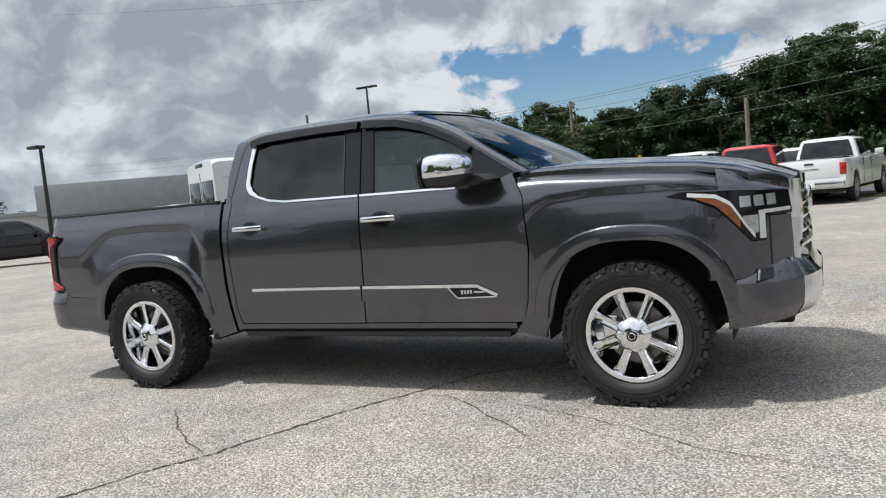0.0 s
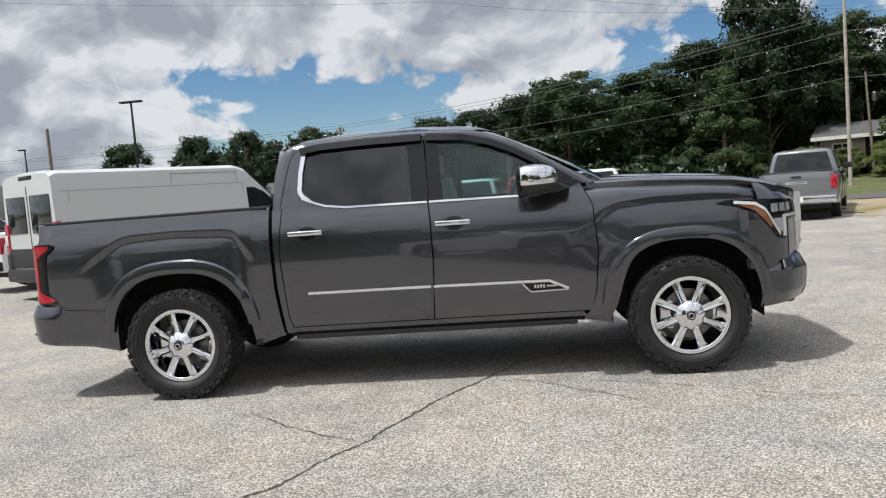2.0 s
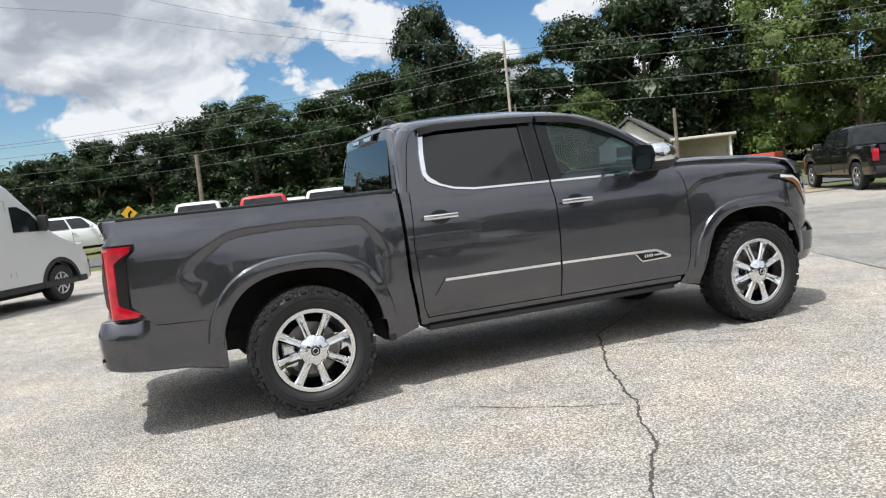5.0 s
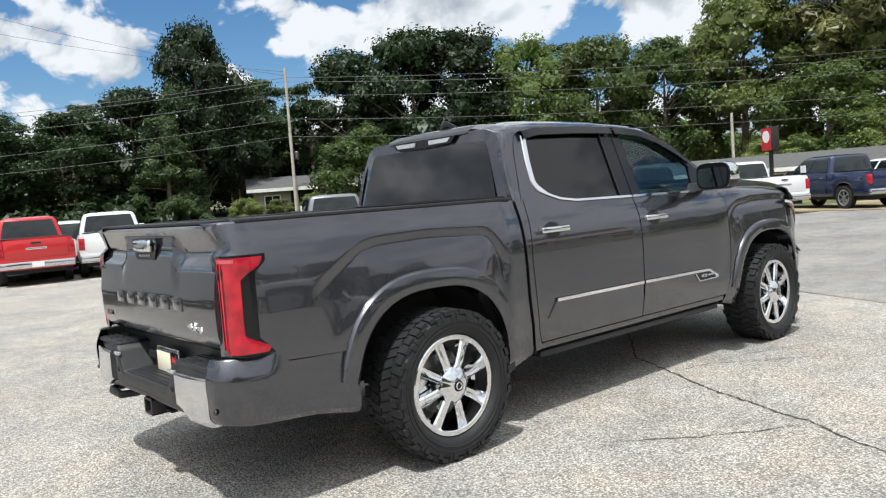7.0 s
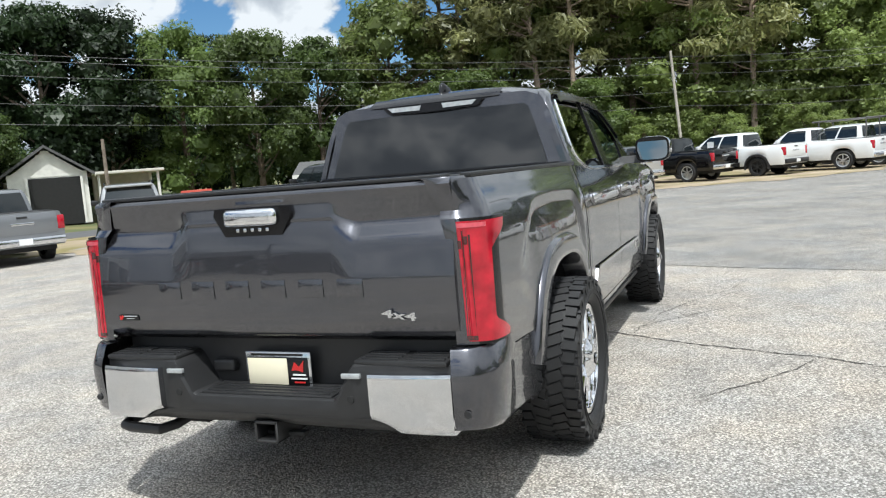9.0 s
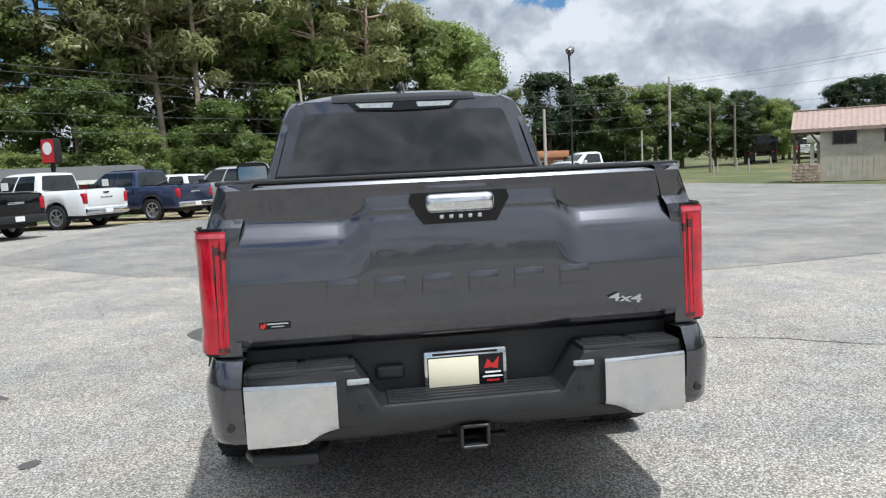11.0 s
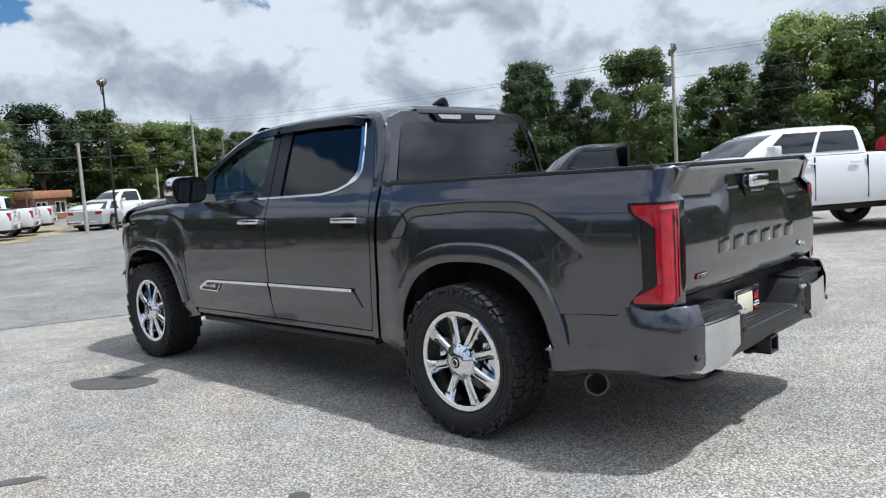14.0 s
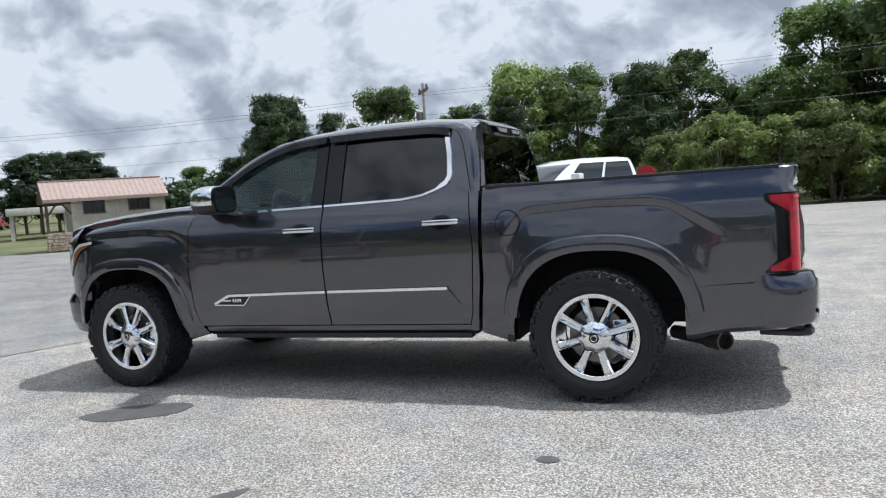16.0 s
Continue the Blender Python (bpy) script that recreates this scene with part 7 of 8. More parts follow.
def make_tree(name, label, seed, kind, dark=False):
    """A tree ten metres high round its own foot."""
    rng = random.Random(seed)
    t = thing(name, label, "tree", group="trees round the lot")
    bm = bmesh.new()
    clumps = []
    if kind == "broad":
        lean = Vector((rng.uniform(-0.3, 0.3), rng.uniform(-0.3, 0.3), 0))
        tube([(0, 0, -0.6), (0, 0, 0.3), lean * 0.5 + Vector((0, 0, 2.5)), lean + Vector((0, 0, 5.5)), lean * 1.2 + Vector((0, 0, 8.4))], [0.30, 0.24, 0.19, 0.12, 0.03], 9, bm=bm)
        for k in range(64):
            z = 1.3 + 8.3 * rng.random() ** 0.9
            wide = 3.0 * math.sin(math.pi * min(1.0, (z - 0.6) / 9.8)) ** 0.7 * rng.uniform(0.45, 1.12) + 0.2
            a = rng.uniform(0, 2 * math.pi)
            c = Vector((wide * math.cos(a), wide * math.sin(a), z)) + lean * z / 8
            clumps.append((*c, rng.uniform(0.65, 1.15)))
            if k % 4 == 0:
                limb(bm, rng, lean * 0.6 + Vector((0, 0, max(1.2, z - 1.8))), c, 0.07, 0.015)
        clumps += [(lean.x * 1.2 + rng.uniform(-0.6, 0.6), lean.y * 1.2 + rng.uniform(-0.6, 0.6), 9.2 + 0.5 * rng.random(), 0.7) for _ in range(3)]
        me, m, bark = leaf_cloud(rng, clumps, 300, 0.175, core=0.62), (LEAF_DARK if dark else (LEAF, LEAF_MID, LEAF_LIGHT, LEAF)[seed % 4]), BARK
    elif kind == "pine":
        lean = Vector((rng.uniform(-0.35, 0.35), rng.uniform(-0.35, 0.35), 0))
        tube([(0, 0, -0.6), (0, 0, 0.3), lean * 0.4 + Vector((0, 0, 4)), lean + Vector((0, 0, 7.5)), lean * 1.2 + Vector((0, 0, 9.7))], [0.125, 0.105, 0.085, 0.06, 0.015], 9, bm=bm)
        for k in range(36):
            z = 3.7 + 6.1 * rng.random()
            wide = (0.35 + 1.8 * math.sin(math.pi * (z - 3.0) / 7.6)) * rng.uniform(0.4, 1.1)
            a = rng.uniform(0, 2 * math.pi)
            c = Vector((wide * math.cos(a), wide * math.sin(a), z)) + lean
            clumps.append((*c, rng.uniform(0.40, 0.72)))
            limb(bm, rng, lean * min(1, z / 8) + Vector((0, 0, z - 0.35)), c, 0.04, 0.012)
        for k in range(7):
            z, a = 2.2 + 2.6 * rng.random(), rng.uniform(0, 6.28)
            limb(bm, rng, lean * 0.4 + Vector((0, 0, z)), (0.7 * math.cos(a), 0.7 * math.sin(a), z + 0.25), 0.025, 0.008)
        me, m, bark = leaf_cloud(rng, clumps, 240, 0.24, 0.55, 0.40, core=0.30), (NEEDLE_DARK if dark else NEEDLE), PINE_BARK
    elif kind == "conifer":
        tube([(0, 0, -0.6), (0, 0, 3), (0, 0, 6.5), (0, 0, 9.7)], [0.24, 0.18, 0.10, 0.02], 8, bm=bm)
        for k in range(62):
            z = 0.9 + 8.8 * rng.random() ** 1.15
            wide = 2.9 * (1 - (z / 10.6) ** 1.5) * rng.uniform(0.4, 1.08) + 0.12
            a = rng.uniform(0, 2 * math.pi)
            clumps.append((wide * math.cos(a), wide * math.sin(a), z, rng.uniform(0.45, 0.85)))
            if k % 3 == 0:
                limb(bm, rng, (0, 0, max(0.5, z - 0.4)), clumps[-1][:3], 0.05, 0.012)
        me, m, bark = leaf_cloud(rng, clumps, 360, 0.36, 0.62, 0.26, core=0.5), NEEDLE_DARK, BARK
    else:
        for k in range(9):
            a = rng.uniform(0, 6.28)
            tube([(0.2 * math.cos(a), 0.2 * math.sin(a), -0.4), (1.1 * math.cos(a), 1.1 * math.sin(a), 4.0), (1.9 * math.cos(a), 1.9 * math.sin(a), 7.0)], [0.12, 0.08, 0.02], 6, bm=bm)
        for k in range(44):
            z = 0.5 + 8.4 * rng.random()
            wide = 3.9 * math.sin(math.pi * min(1.0, (z + 1.2) / 11.2)) ** 0.6 * rng.uniform(0.4, 1.08)
            a = rng.uniform(0, 2 * math.pi)
            clumps.append((wide * math.cos(a), wide * math.sin(a), z, rng.uniform(0.9, 1.5)))
        me, m, bark = leaf_cloud(rng, clumps, 430, 0.23, core=0.66), (LEAF_MID if dark else LEAF_LIGHT), BARK
    part("trunk", bm, bark, t)
    me.materials.append(m)
    crown = new("crown", me)
    crown.parent = t
    return t


KINDS = {
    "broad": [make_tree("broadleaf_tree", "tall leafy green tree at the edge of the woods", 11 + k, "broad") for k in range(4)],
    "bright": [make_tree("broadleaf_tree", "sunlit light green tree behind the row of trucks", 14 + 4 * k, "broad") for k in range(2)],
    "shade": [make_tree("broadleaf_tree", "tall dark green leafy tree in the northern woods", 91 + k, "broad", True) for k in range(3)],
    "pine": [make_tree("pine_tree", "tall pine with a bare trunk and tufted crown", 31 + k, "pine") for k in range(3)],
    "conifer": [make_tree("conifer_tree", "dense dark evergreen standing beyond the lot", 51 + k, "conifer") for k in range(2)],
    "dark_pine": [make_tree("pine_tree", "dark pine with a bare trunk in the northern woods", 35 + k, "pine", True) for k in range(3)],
    "round": [make_tree("round_tree", "round mid-green tree beside the gabled house", 75, "bush", True)],
    "bush": [make_tree("shrub", "leafy bright green shrub at the lot edge", 71 + k, "bush") for k in range(2)],
}
used = {}
tree_rng = random.Random(7)


def plant(kind, x, y, height, wide=1.0, sink=0.0):
    """Put up a tree whose top reaches the given height over the level of the lot."""
    k = used.get(kind, 0)
    used[kind] = k + 1
    base = KINDS[kind][k % len(KINDS[kind])]
    g = rise(x, y) - sink
    h = (height - g) / 10.0
    m = Matrix.Translation((x, y, g)) @ Matrix.Rotation(tree_rng.uniform(0, 6.28), 4, "Z") @ Matrix.Diagonal((h * wide, h * wide, h, 1))
    if k < len(KINDS[kind]):
        base.matrix_basis = m
        return base
    return copy_thing(base, m @ Matrix.Diagonal((*[1 / c for c in base.scale], 1)))


for kind, x, y, h, w in (
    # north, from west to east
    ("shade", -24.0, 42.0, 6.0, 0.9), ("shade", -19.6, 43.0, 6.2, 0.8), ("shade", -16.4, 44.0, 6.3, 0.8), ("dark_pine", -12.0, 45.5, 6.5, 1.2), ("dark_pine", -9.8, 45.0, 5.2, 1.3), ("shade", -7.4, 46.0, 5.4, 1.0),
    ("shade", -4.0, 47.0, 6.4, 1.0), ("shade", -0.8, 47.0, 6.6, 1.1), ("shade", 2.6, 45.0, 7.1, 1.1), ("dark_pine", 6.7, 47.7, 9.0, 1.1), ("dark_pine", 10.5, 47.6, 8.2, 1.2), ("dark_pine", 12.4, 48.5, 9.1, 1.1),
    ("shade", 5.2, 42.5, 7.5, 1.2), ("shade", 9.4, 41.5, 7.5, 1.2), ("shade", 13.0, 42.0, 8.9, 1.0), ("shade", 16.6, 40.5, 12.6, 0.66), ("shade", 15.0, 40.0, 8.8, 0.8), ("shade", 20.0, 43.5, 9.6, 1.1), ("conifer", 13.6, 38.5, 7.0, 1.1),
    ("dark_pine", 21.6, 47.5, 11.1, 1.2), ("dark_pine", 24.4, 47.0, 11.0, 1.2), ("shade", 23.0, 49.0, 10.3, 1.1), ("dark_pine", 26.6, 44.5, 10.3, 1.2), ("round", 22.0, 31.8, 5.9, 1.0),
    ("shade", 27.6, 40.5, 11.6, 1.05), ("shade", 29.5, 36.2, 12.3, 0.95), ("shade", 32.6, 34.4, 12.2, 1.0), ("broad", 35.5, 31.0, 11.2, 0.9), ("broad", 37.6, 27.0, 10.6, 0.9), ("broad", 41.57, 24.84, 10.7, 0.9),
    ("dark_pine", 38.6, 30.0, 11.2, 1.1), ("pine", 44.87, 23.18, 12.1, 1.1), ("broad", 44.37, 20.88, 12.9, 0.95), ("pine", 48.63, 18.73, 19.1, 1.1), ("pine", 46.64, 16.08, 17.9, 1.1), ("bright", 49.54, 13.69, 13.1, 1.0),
    # east: pines with bare trunks before leafy growth
    ("pine", 46.3, 10.65, 20.4, 1.0), ("pine", 46.44, 8.58, 20.1, 1.0), ("pine", 50.88, 11.8, 22.1, 1.1), ("pine", 50.08, 5.18, 20.8, 1.1), ("bright", 52.06, 8.02, 11.8, 1.1), ("bright", 50.67, 2.58, 12.9, 1.1), ("pine", 48.15, 0.94, 19.5, 1.0), ("pine", 48.6, -2.22, 19.1, 1.0),
    ("bright", 51.23, -0.94, 11.5, 1.1), ("bright", 52.81, -4.6, 12.6, 1.1), ("pine", 54.93, -2.34, 21.2, 1.1), ("bright", 53.42, -8.02, 12.0, 1.0), ("bright", 56.01, -10.08, 11.5, 1.0), ("bright", 56.57, -12.85, 8.3, 0.9), ("pine", 54.63, 1.88, 18.5, 1.2), ("broad", 42.39, 14.73, 7.2, 1.3), ("broad", 44.07, 7.55, 6.0, 1.3),
    # far south-east
    ("shade", 64.48, -19.2, 9.4, 1.1), ("broad", 67.42, -24.68, 9.4, 1.2), ("pine", 65.8, -27.0, 8.4, 1.2), ("broad", 64.4, -29.4, 8.1, 1.2), ("broad", 63.5, -31.6, 7.8, 1.2), ("broad", 62.2, -34.2, 7.3, 1.2), ("broad", 60.8, -36.4, 7.0, 1.1), ("broad", 59.4, -38.4, 6.0, 1.1), ("broad", 64.0, -42.0, 6.0, 1.2),
    ("shade", 52.6, -39.8, 6.5, 0.9), ("dark_pine", 51.9, -40.6, 7.0, 1.5), ("shade", 51.0, -41.6, 6.9, 0.9), ("shade", 49.6, -42.8, 6.9, 0.9), ("dark_pine", 49.0, -43.4, 6.9, 1.5), ("shade", 48.4, -44.0, 5.6, 1.0), ("shade", 46.8, -46.0, 3.9, 1.2), ("broad", 41.0, -47.0, 5.0, 1.2), ("broad", 37.0, -48.0, 5.3, 1.2), ("broad", 32.0, -44.0, 5.5, 1.3), ("broad", 28.0, -39.0, 5.3, 1.3),
    # south
    ("conifer", 17.0, -22.8, 6.0, 0.95), ("conifer", 15.6, -24.2, 5.2, 0.95), ("conifer", 18.6, -24.4, 6.4, 1.0), ("broad", 13.0, -24.2, 5.9, 0.9), ("conifer", 20.6, -27.0, 6.8, 1.0), ("broad", 10.8, -27.5, 5.2, 1.0), ("conifer", 8.4, -27.6, 5.5, 1.0),
    ("broad", 9.4, -32.8, 7.5, 0.95), ("broad", 6.6, -33.6, 7.2, 0.9), ("broad", 4.1, -34.6, 6.6, 0.9), ("conifer", 2.9, -30.0, 6.5, 1.0), ("broad", 1.5, -35.4, 7.6, 0.95), ("broad", -0.9, -37.0, 5.2, 1.1), ("broad", -2.8, -35.4, 6.0, 1.0), ("broad", -4.9, -34.0, 8.6, 0.95), ("broad", -7.6, -32.8, 9.1, 0.95), ("broad", -10.6, -31.8, 12.6, 1.0), ("broad", -14.4, -31.6, 12.0, 1.0), ("broad", -18.4, -32.0, 11.0, 1.0),
    ("bush", 1.6, -27.6, 3.3, 1.1), ("bush", -0.4, -27.2, 3.9, 1.1), ("bush", -2.4, -27.0, 3.6, 1.2), ("bush", -4.4, -26.8, 4.1, 1.1), ("bush", -6.6, -26.8, 3.8, 1.2), ("bush", -9.0, -26.6, 4.2, 1.2), ("bush", -11.8, -26.4, 3.8, 1.2),
    ("bush", 19.6, -20.4, 1.0, 1.6), ("bush", 20.8, -21.2, 1.2, 1.5), ("bush", 22.0, -22.4, 1.0, 1.6), ("bush", 23.6, -27.0, 1.9, 1.5), ("shade", 25.6, -31.0, 4.2, 1.1), ("shade", 22.8, -30.0, 3.6, 1.2),
    # shrubs at the foot of the woods
    ("bush", 17.6, 37.4, 2.3, 1.3), ("bush", 19.4, 36.6, 2.1, 1.4), ("bush", 20.8, 35.0, 2.4, 1.4), ("bush", 23.6, 33.0, 2.2, 1.4), ("bush", 41.81, 11.64, 4.8, 1.2), ("bush", 46.17, 7.31, 5.6, 1.1), ("bush", 48.07, 1.88, 5.4, 1.1), ("bush", 45.57, 13.6, 5.7, 1.1), ("bush", 50.31, -3.93, 5.3, 1.1), ("bush", 44.19, 4.71, 3.8, 1.3), ("bush", 45.63, -0.47, 3.5, 1.3), ("bush", 46.88, -5.66, 3.7, 1.3), ("bush", 48.44, -10.15, 3.8, 1.3), ("bush", 38.71, 16.36, 3.4, 1.3),
):
    plant(kind, x, y, h, w)


# the depth of the woods behind the first trees
def woods(name, label, path, depth, h0, h1, count, seed, material):
    rng = random.Random(seed)
    pts = along([(x, y, 0) for x, y in path], 400)
    cl = []
    for _ in range(count):
        i = rng.randrange(400)
        p = pts[i].lerp(pts[i + 1], rng.random())
        out = Vector((p.x - 5, p.y, 0)).normalized() * rng.uniform(0, depth)
        lift = 0.6 + 0.4 * noise.noise((p.x * 0.15, p.y * 0.15, 3.0))
        q = p + out
        cl.append((q.x, q.y, rise(q.x, q.y) + rng.uniform(0.3, 1.0) * rng.uniform(h0, h1) * lift, rng.uniform(0.9, 1.5)))
    me = leaf_cloud(rng, cl, 130, 0.30, core=0.6)
    me.materials.append(material)
    tagged(new(name, me), label, "woods", kind="stuff")


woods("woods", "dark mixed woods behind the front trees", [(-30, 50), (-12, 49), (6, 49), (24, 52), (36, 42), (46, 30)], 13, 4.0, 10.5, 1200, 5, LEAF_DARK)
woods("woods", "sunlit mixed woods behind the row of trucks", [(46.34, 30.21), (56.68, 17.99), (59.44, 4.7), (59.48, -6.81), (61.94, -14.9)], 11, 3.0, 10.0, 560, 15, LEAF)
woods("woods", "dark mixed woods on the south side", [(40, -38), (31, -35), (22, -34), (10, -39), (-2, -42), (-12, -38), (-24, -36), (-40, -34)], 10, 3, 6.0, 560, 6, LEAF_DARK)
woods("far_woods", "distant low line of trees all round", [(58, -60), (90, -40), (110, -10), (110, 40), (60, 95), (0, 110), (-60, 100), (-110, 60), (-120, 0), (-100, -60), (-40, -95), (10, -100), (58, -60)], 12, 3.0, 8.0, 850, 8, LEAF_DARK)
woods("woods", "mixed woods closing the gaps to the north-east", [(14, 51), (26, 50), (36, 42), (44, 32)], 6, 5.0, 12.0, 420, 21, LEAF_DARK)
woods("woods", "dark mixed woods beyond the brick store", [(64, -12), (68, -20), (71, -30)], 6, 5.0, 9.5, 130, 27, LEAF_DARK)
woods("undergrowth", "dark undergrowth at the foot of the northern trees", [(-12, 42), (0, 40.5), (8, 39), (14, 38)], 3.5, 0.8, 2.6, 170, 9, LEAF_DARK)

# ---- buildings, poles, wires, signs ----
SIDING = mat("pale_siding", (0.56, 0.54, 0.48), 0.8, vary=0.10, scale=3.0, bump=0.1, bump_scale=40.0)
TAN_WALL = mat("weathered_tan_boards", (0.33, 0.28, 0.22), 0.85, vary=0.15, scale=3.0)
WHITE_WALL = mat("white_boards", (0.72, 0.71, 0.66), 0.75, vary=0.10, scale=3.0)
BRICK = mat("red_brick_wall", (0.30, 0.13, 0.085), 0.9, vary=0.3, scale=9.0, bump=0.3, bump_scale=30.0)
ROOF_GREY = mat("grey_shingles", (0.095, 0.095, 0.095), 0.9, vary=0.25, scale=8.0, bump=0.5, bump_scale=25.0)
METAL = mat("grey_steel_cladding", (0.34, 0.35, 0.355), 0.55, 0.2, vary=0.08, scale=2.0)
YELLOW_WALL = mat("ochre_wall", (0.55, 0.40, 0.16), 0.8, vary=0.12, scale=3.0)
WOOD_POLE = mat("weathered_pole_wood", (0.20, 0.165, 0.13), 0.9, vary=0.3, scale=6.0, bump=0.4, bump_scale=20.0)
PALE_POLE = mat("pale_pole_wood", (0.40, 0.37, 0.32), 0.85, vary=0.2, scale=6.0)
DARK_METAL = mat("bronze_lamp_metal", (0.035, 0.032, 0.03), 0.5, 0.4, vary=0.15, scale=8.0)
WIRE = mat("cable_black", (0.10, 0.10, 0.10), 0.6, vary=0.1)
GLASS_DARK = mat("dark_window_glass", (0.02, 0.024, 0.027), 0.06, 0.0, vary=0.0, spec=0.7)
ORANGE_STEEL = mat("orange_steel", (0.44, 0.065, 0.04), 0.6, 0.1, vary=0.2, scale=3.0)
RUST_BAND = mat("rust_orange_roof_band", (0.40, 0.185, 0.095), 0.7, vary=0.15, scale=3.0)
SIGN_RED = mat("sign_red", (0.50, 0.03, 0.04), 0.4, vary=0.1)
SIGN_YELLOW = mat("sign_yellow", (0.75, 0.42, 0.02), 0.4, vary=0.05)


def build_house(name, label, category, at, length, depth, eaves, ridge, wall, roof, openings, base=0.0, over=0.4, gable=True):
    """A house with its long front along x at y = 0, roof ridge along x, and openings (x, z, w, h, kind) cut into the front."""
    h = thing(name, label, category, at, "buildings round the lot")
    xs = sorted({0.0, length, *[o[0] for o in openings], *[o[0] + o[2] for o in openings]})
    zs = sorted({0.0, eaves, *[o[1] for o in openings], *[min(eaves, o[1] + o[3]) for o in openings]})
    bm = bmesh.new()
    for a, b in zip(xs, xs[1:]):
        for c, d in zip(zs, zs[1:]):
            if any(o[0] <= (a + b) / 2 <= o[0] + o[2] and o[1] <= (c + d) / 2 <= o[1] + o[3] for o in openings):
                continue
            box(a, b, 0.0, 0.2, c, d, bm=bm)
    part("front_wall", bm, wall, h, flat=True)
    part("back_wall", box(0, length, depth - 0.2, depth, 0, eaves), wall, h)
    for x in (0.0, length - 0.2):
        bm = prism([(0.2, 0.0), (depth - 0.2, 0.0), (depth - 0.2, eaves), (depth / 2, ridge - 0.1 if gable else eaves), (0.2, eaves)], lambda y, z, d: (x + d, y, z), 0.2)
        part("end_wall", bm, wall, h)
    for o in openings:
        x, z, w, t, kind = o
        if kind == "window":
            win = part("window", box(x, x + w, 0.09, 0.11, z, z + t), GLASS_DARK, h)
            bm = bmesh.new()
            for q in ((x, x + w, z, z + 0.07), (x, x + w, z + t - 0.07, z + t), (x, x + 0.07, z, z + t), (x + w - 0.07, x + w, z, z + t), (x + w / 2 - 0.025, x + w / 2 + 0.025, z, z + t)):
                box(q[0], q[1], -0.02, 0.08, q[2], q[3], bm=bm)
            part("window_frame", bm, WHITE_WALL, win, flat=True)
        elif kind == "door":
            part("door", box(x, x + w, 0.08, 0.13, z, z + t), SIGN_RED if wall is BRICK else DARK_TRIM, h)
        else:
            # near-black panel paints the shade of a deeper recess
            part("recess_shade", box(x, x + w, 0.15, 0.19, z, z + t), VOID, h)
    t = 0.14
    if gable:
        for q in (0, 1):
            y0, y1 = (-over, depth / 2) if q == 0 else (depth + over, depth / 2)
            z0 = eaves - (ridge - eaves) * over / (depth / 2)
            bm = bmesh.new()
            vs = [bm.verts.new(p) for p in ((-over, y0, z0), (length + over, y0, z0), (length + over, y1, ridge), (-over, y1, ridge))]
            up = [bm.verts.new((v.co.x, v.co.y, v.co.z + t)) for v in vs]
            bm.faces.new(vs)
            bm.faces.new(up)
            for i in range(4):
                bm.faces.new((vs[i], vs[(i + 1) % 4], up[(i + 1) % 4], up[i]))
            bmesh.ops.recalc_face_normals(bm, faces=bm.faces[:])
            part("roof_slope", bm, roof, h)
            part("fascia", box(-over, length + over, min(y0, y0 + (0.03 if q else -0.03)), max(y0, y0 + (0.03 if q else -0.03)), z0 - 0.06, z0 + t, bm=None), WHITE_WALL, h)
    else:
        part("flat_roof", box(-over, length + over, -over, depth + over, eaves, ridge, 0.02), roof, h)
    return h


def facing(p, q, z=None, turn=0.0):
    """Pose whose x axis runs from p towards q on the land."""
    a = math.atan2(q[1] - p[1], q[0] - p[0])
    return Matrix.Translation((p[0], p[1], rise(*p) if z is None else z)) @ Matrix.Rotation(a + radians(turn), 4, "Z")


# grey steel building to the north-west, seen over the bed
build_house("steel_building", "long flat grey steel commercial building with a deep canopy band", "building", facing((-39.6, 27.4), (-30.0, 38.2)), 15.0, 9.0, 2.0, 4.0, METAL, METAL, [(0.4, 0.0, 13.8, 1.9, "recess")], over=0.5, gable=False)
build_house("white_building", "low white building far off to the west", "building", facing((-58, 17), (-43, 31)), 20.0, 8.0, 2.2, 2.5, WHITE_WALL, METAL, [(2, 0.8, 2, 1.0, "window"), (9, 0.8, 2, 1.0, "window")], gable=False)
build_house("green_roof_office", "low office with a grey-green roof and white posts", "building", facing((-14.4, 51.0), (-8.6, 52.4)), 7.0, 6.0, 1.9, 3.2, SIDING, ROOF_GREY, [(0.6, 0.6, 1.2, 1.0, "window"), (3.2, 0.0, 1.0, 1.8, "door"), (5.0, 0.6, 1.2, 1.0, "window")])
build_house("ochre_shop", "small ochre roadside shop with a low roof", "building", facing((-16.0, 46.5), (-10.4, 47.6)), 6.0, 6.0, 2.2, 3.0, YELLOW_WALL, ROOF_GREY, [(0.6, 0.5, 1.2, 1.2, "window"), (2.6, 0.0, 1.0, 2.0, "door"), (4.2, 0.5, 1.2, 1.2, "window")])
build_house("roadside_house", "low grey-roofed house across the road", "house", facing((-2.0, 52.5), (4.6, 51.6), 0.4), 6.6, 6.0, 1.5, 2.3, SIDING, ROOF_GREY, [(0.8, 0.5, 1.2, 0.8, "window"), (2.8, 0.0, 0.9, 1.45, "door"), (4.6, 0.5, 1.2, 0.8, "window")])
build_house("ranch_house", "long low house with pale walls on the bank", "house", facing((18.6, 38.3), (26.2, 34.7), 0.9), 8.6, 6.0, 1.75, 2.45, TAN_WALL, ROOF_GREY, [(0.6, 0.5, 1.0, 0.9, "window"), (2.2, 0.0, 1.4, 1.6, "recess"), (4.3, 0.5, 1.3, 0.9, "window"), (6.8, 0.0, 0.9, 1.6, "door")])
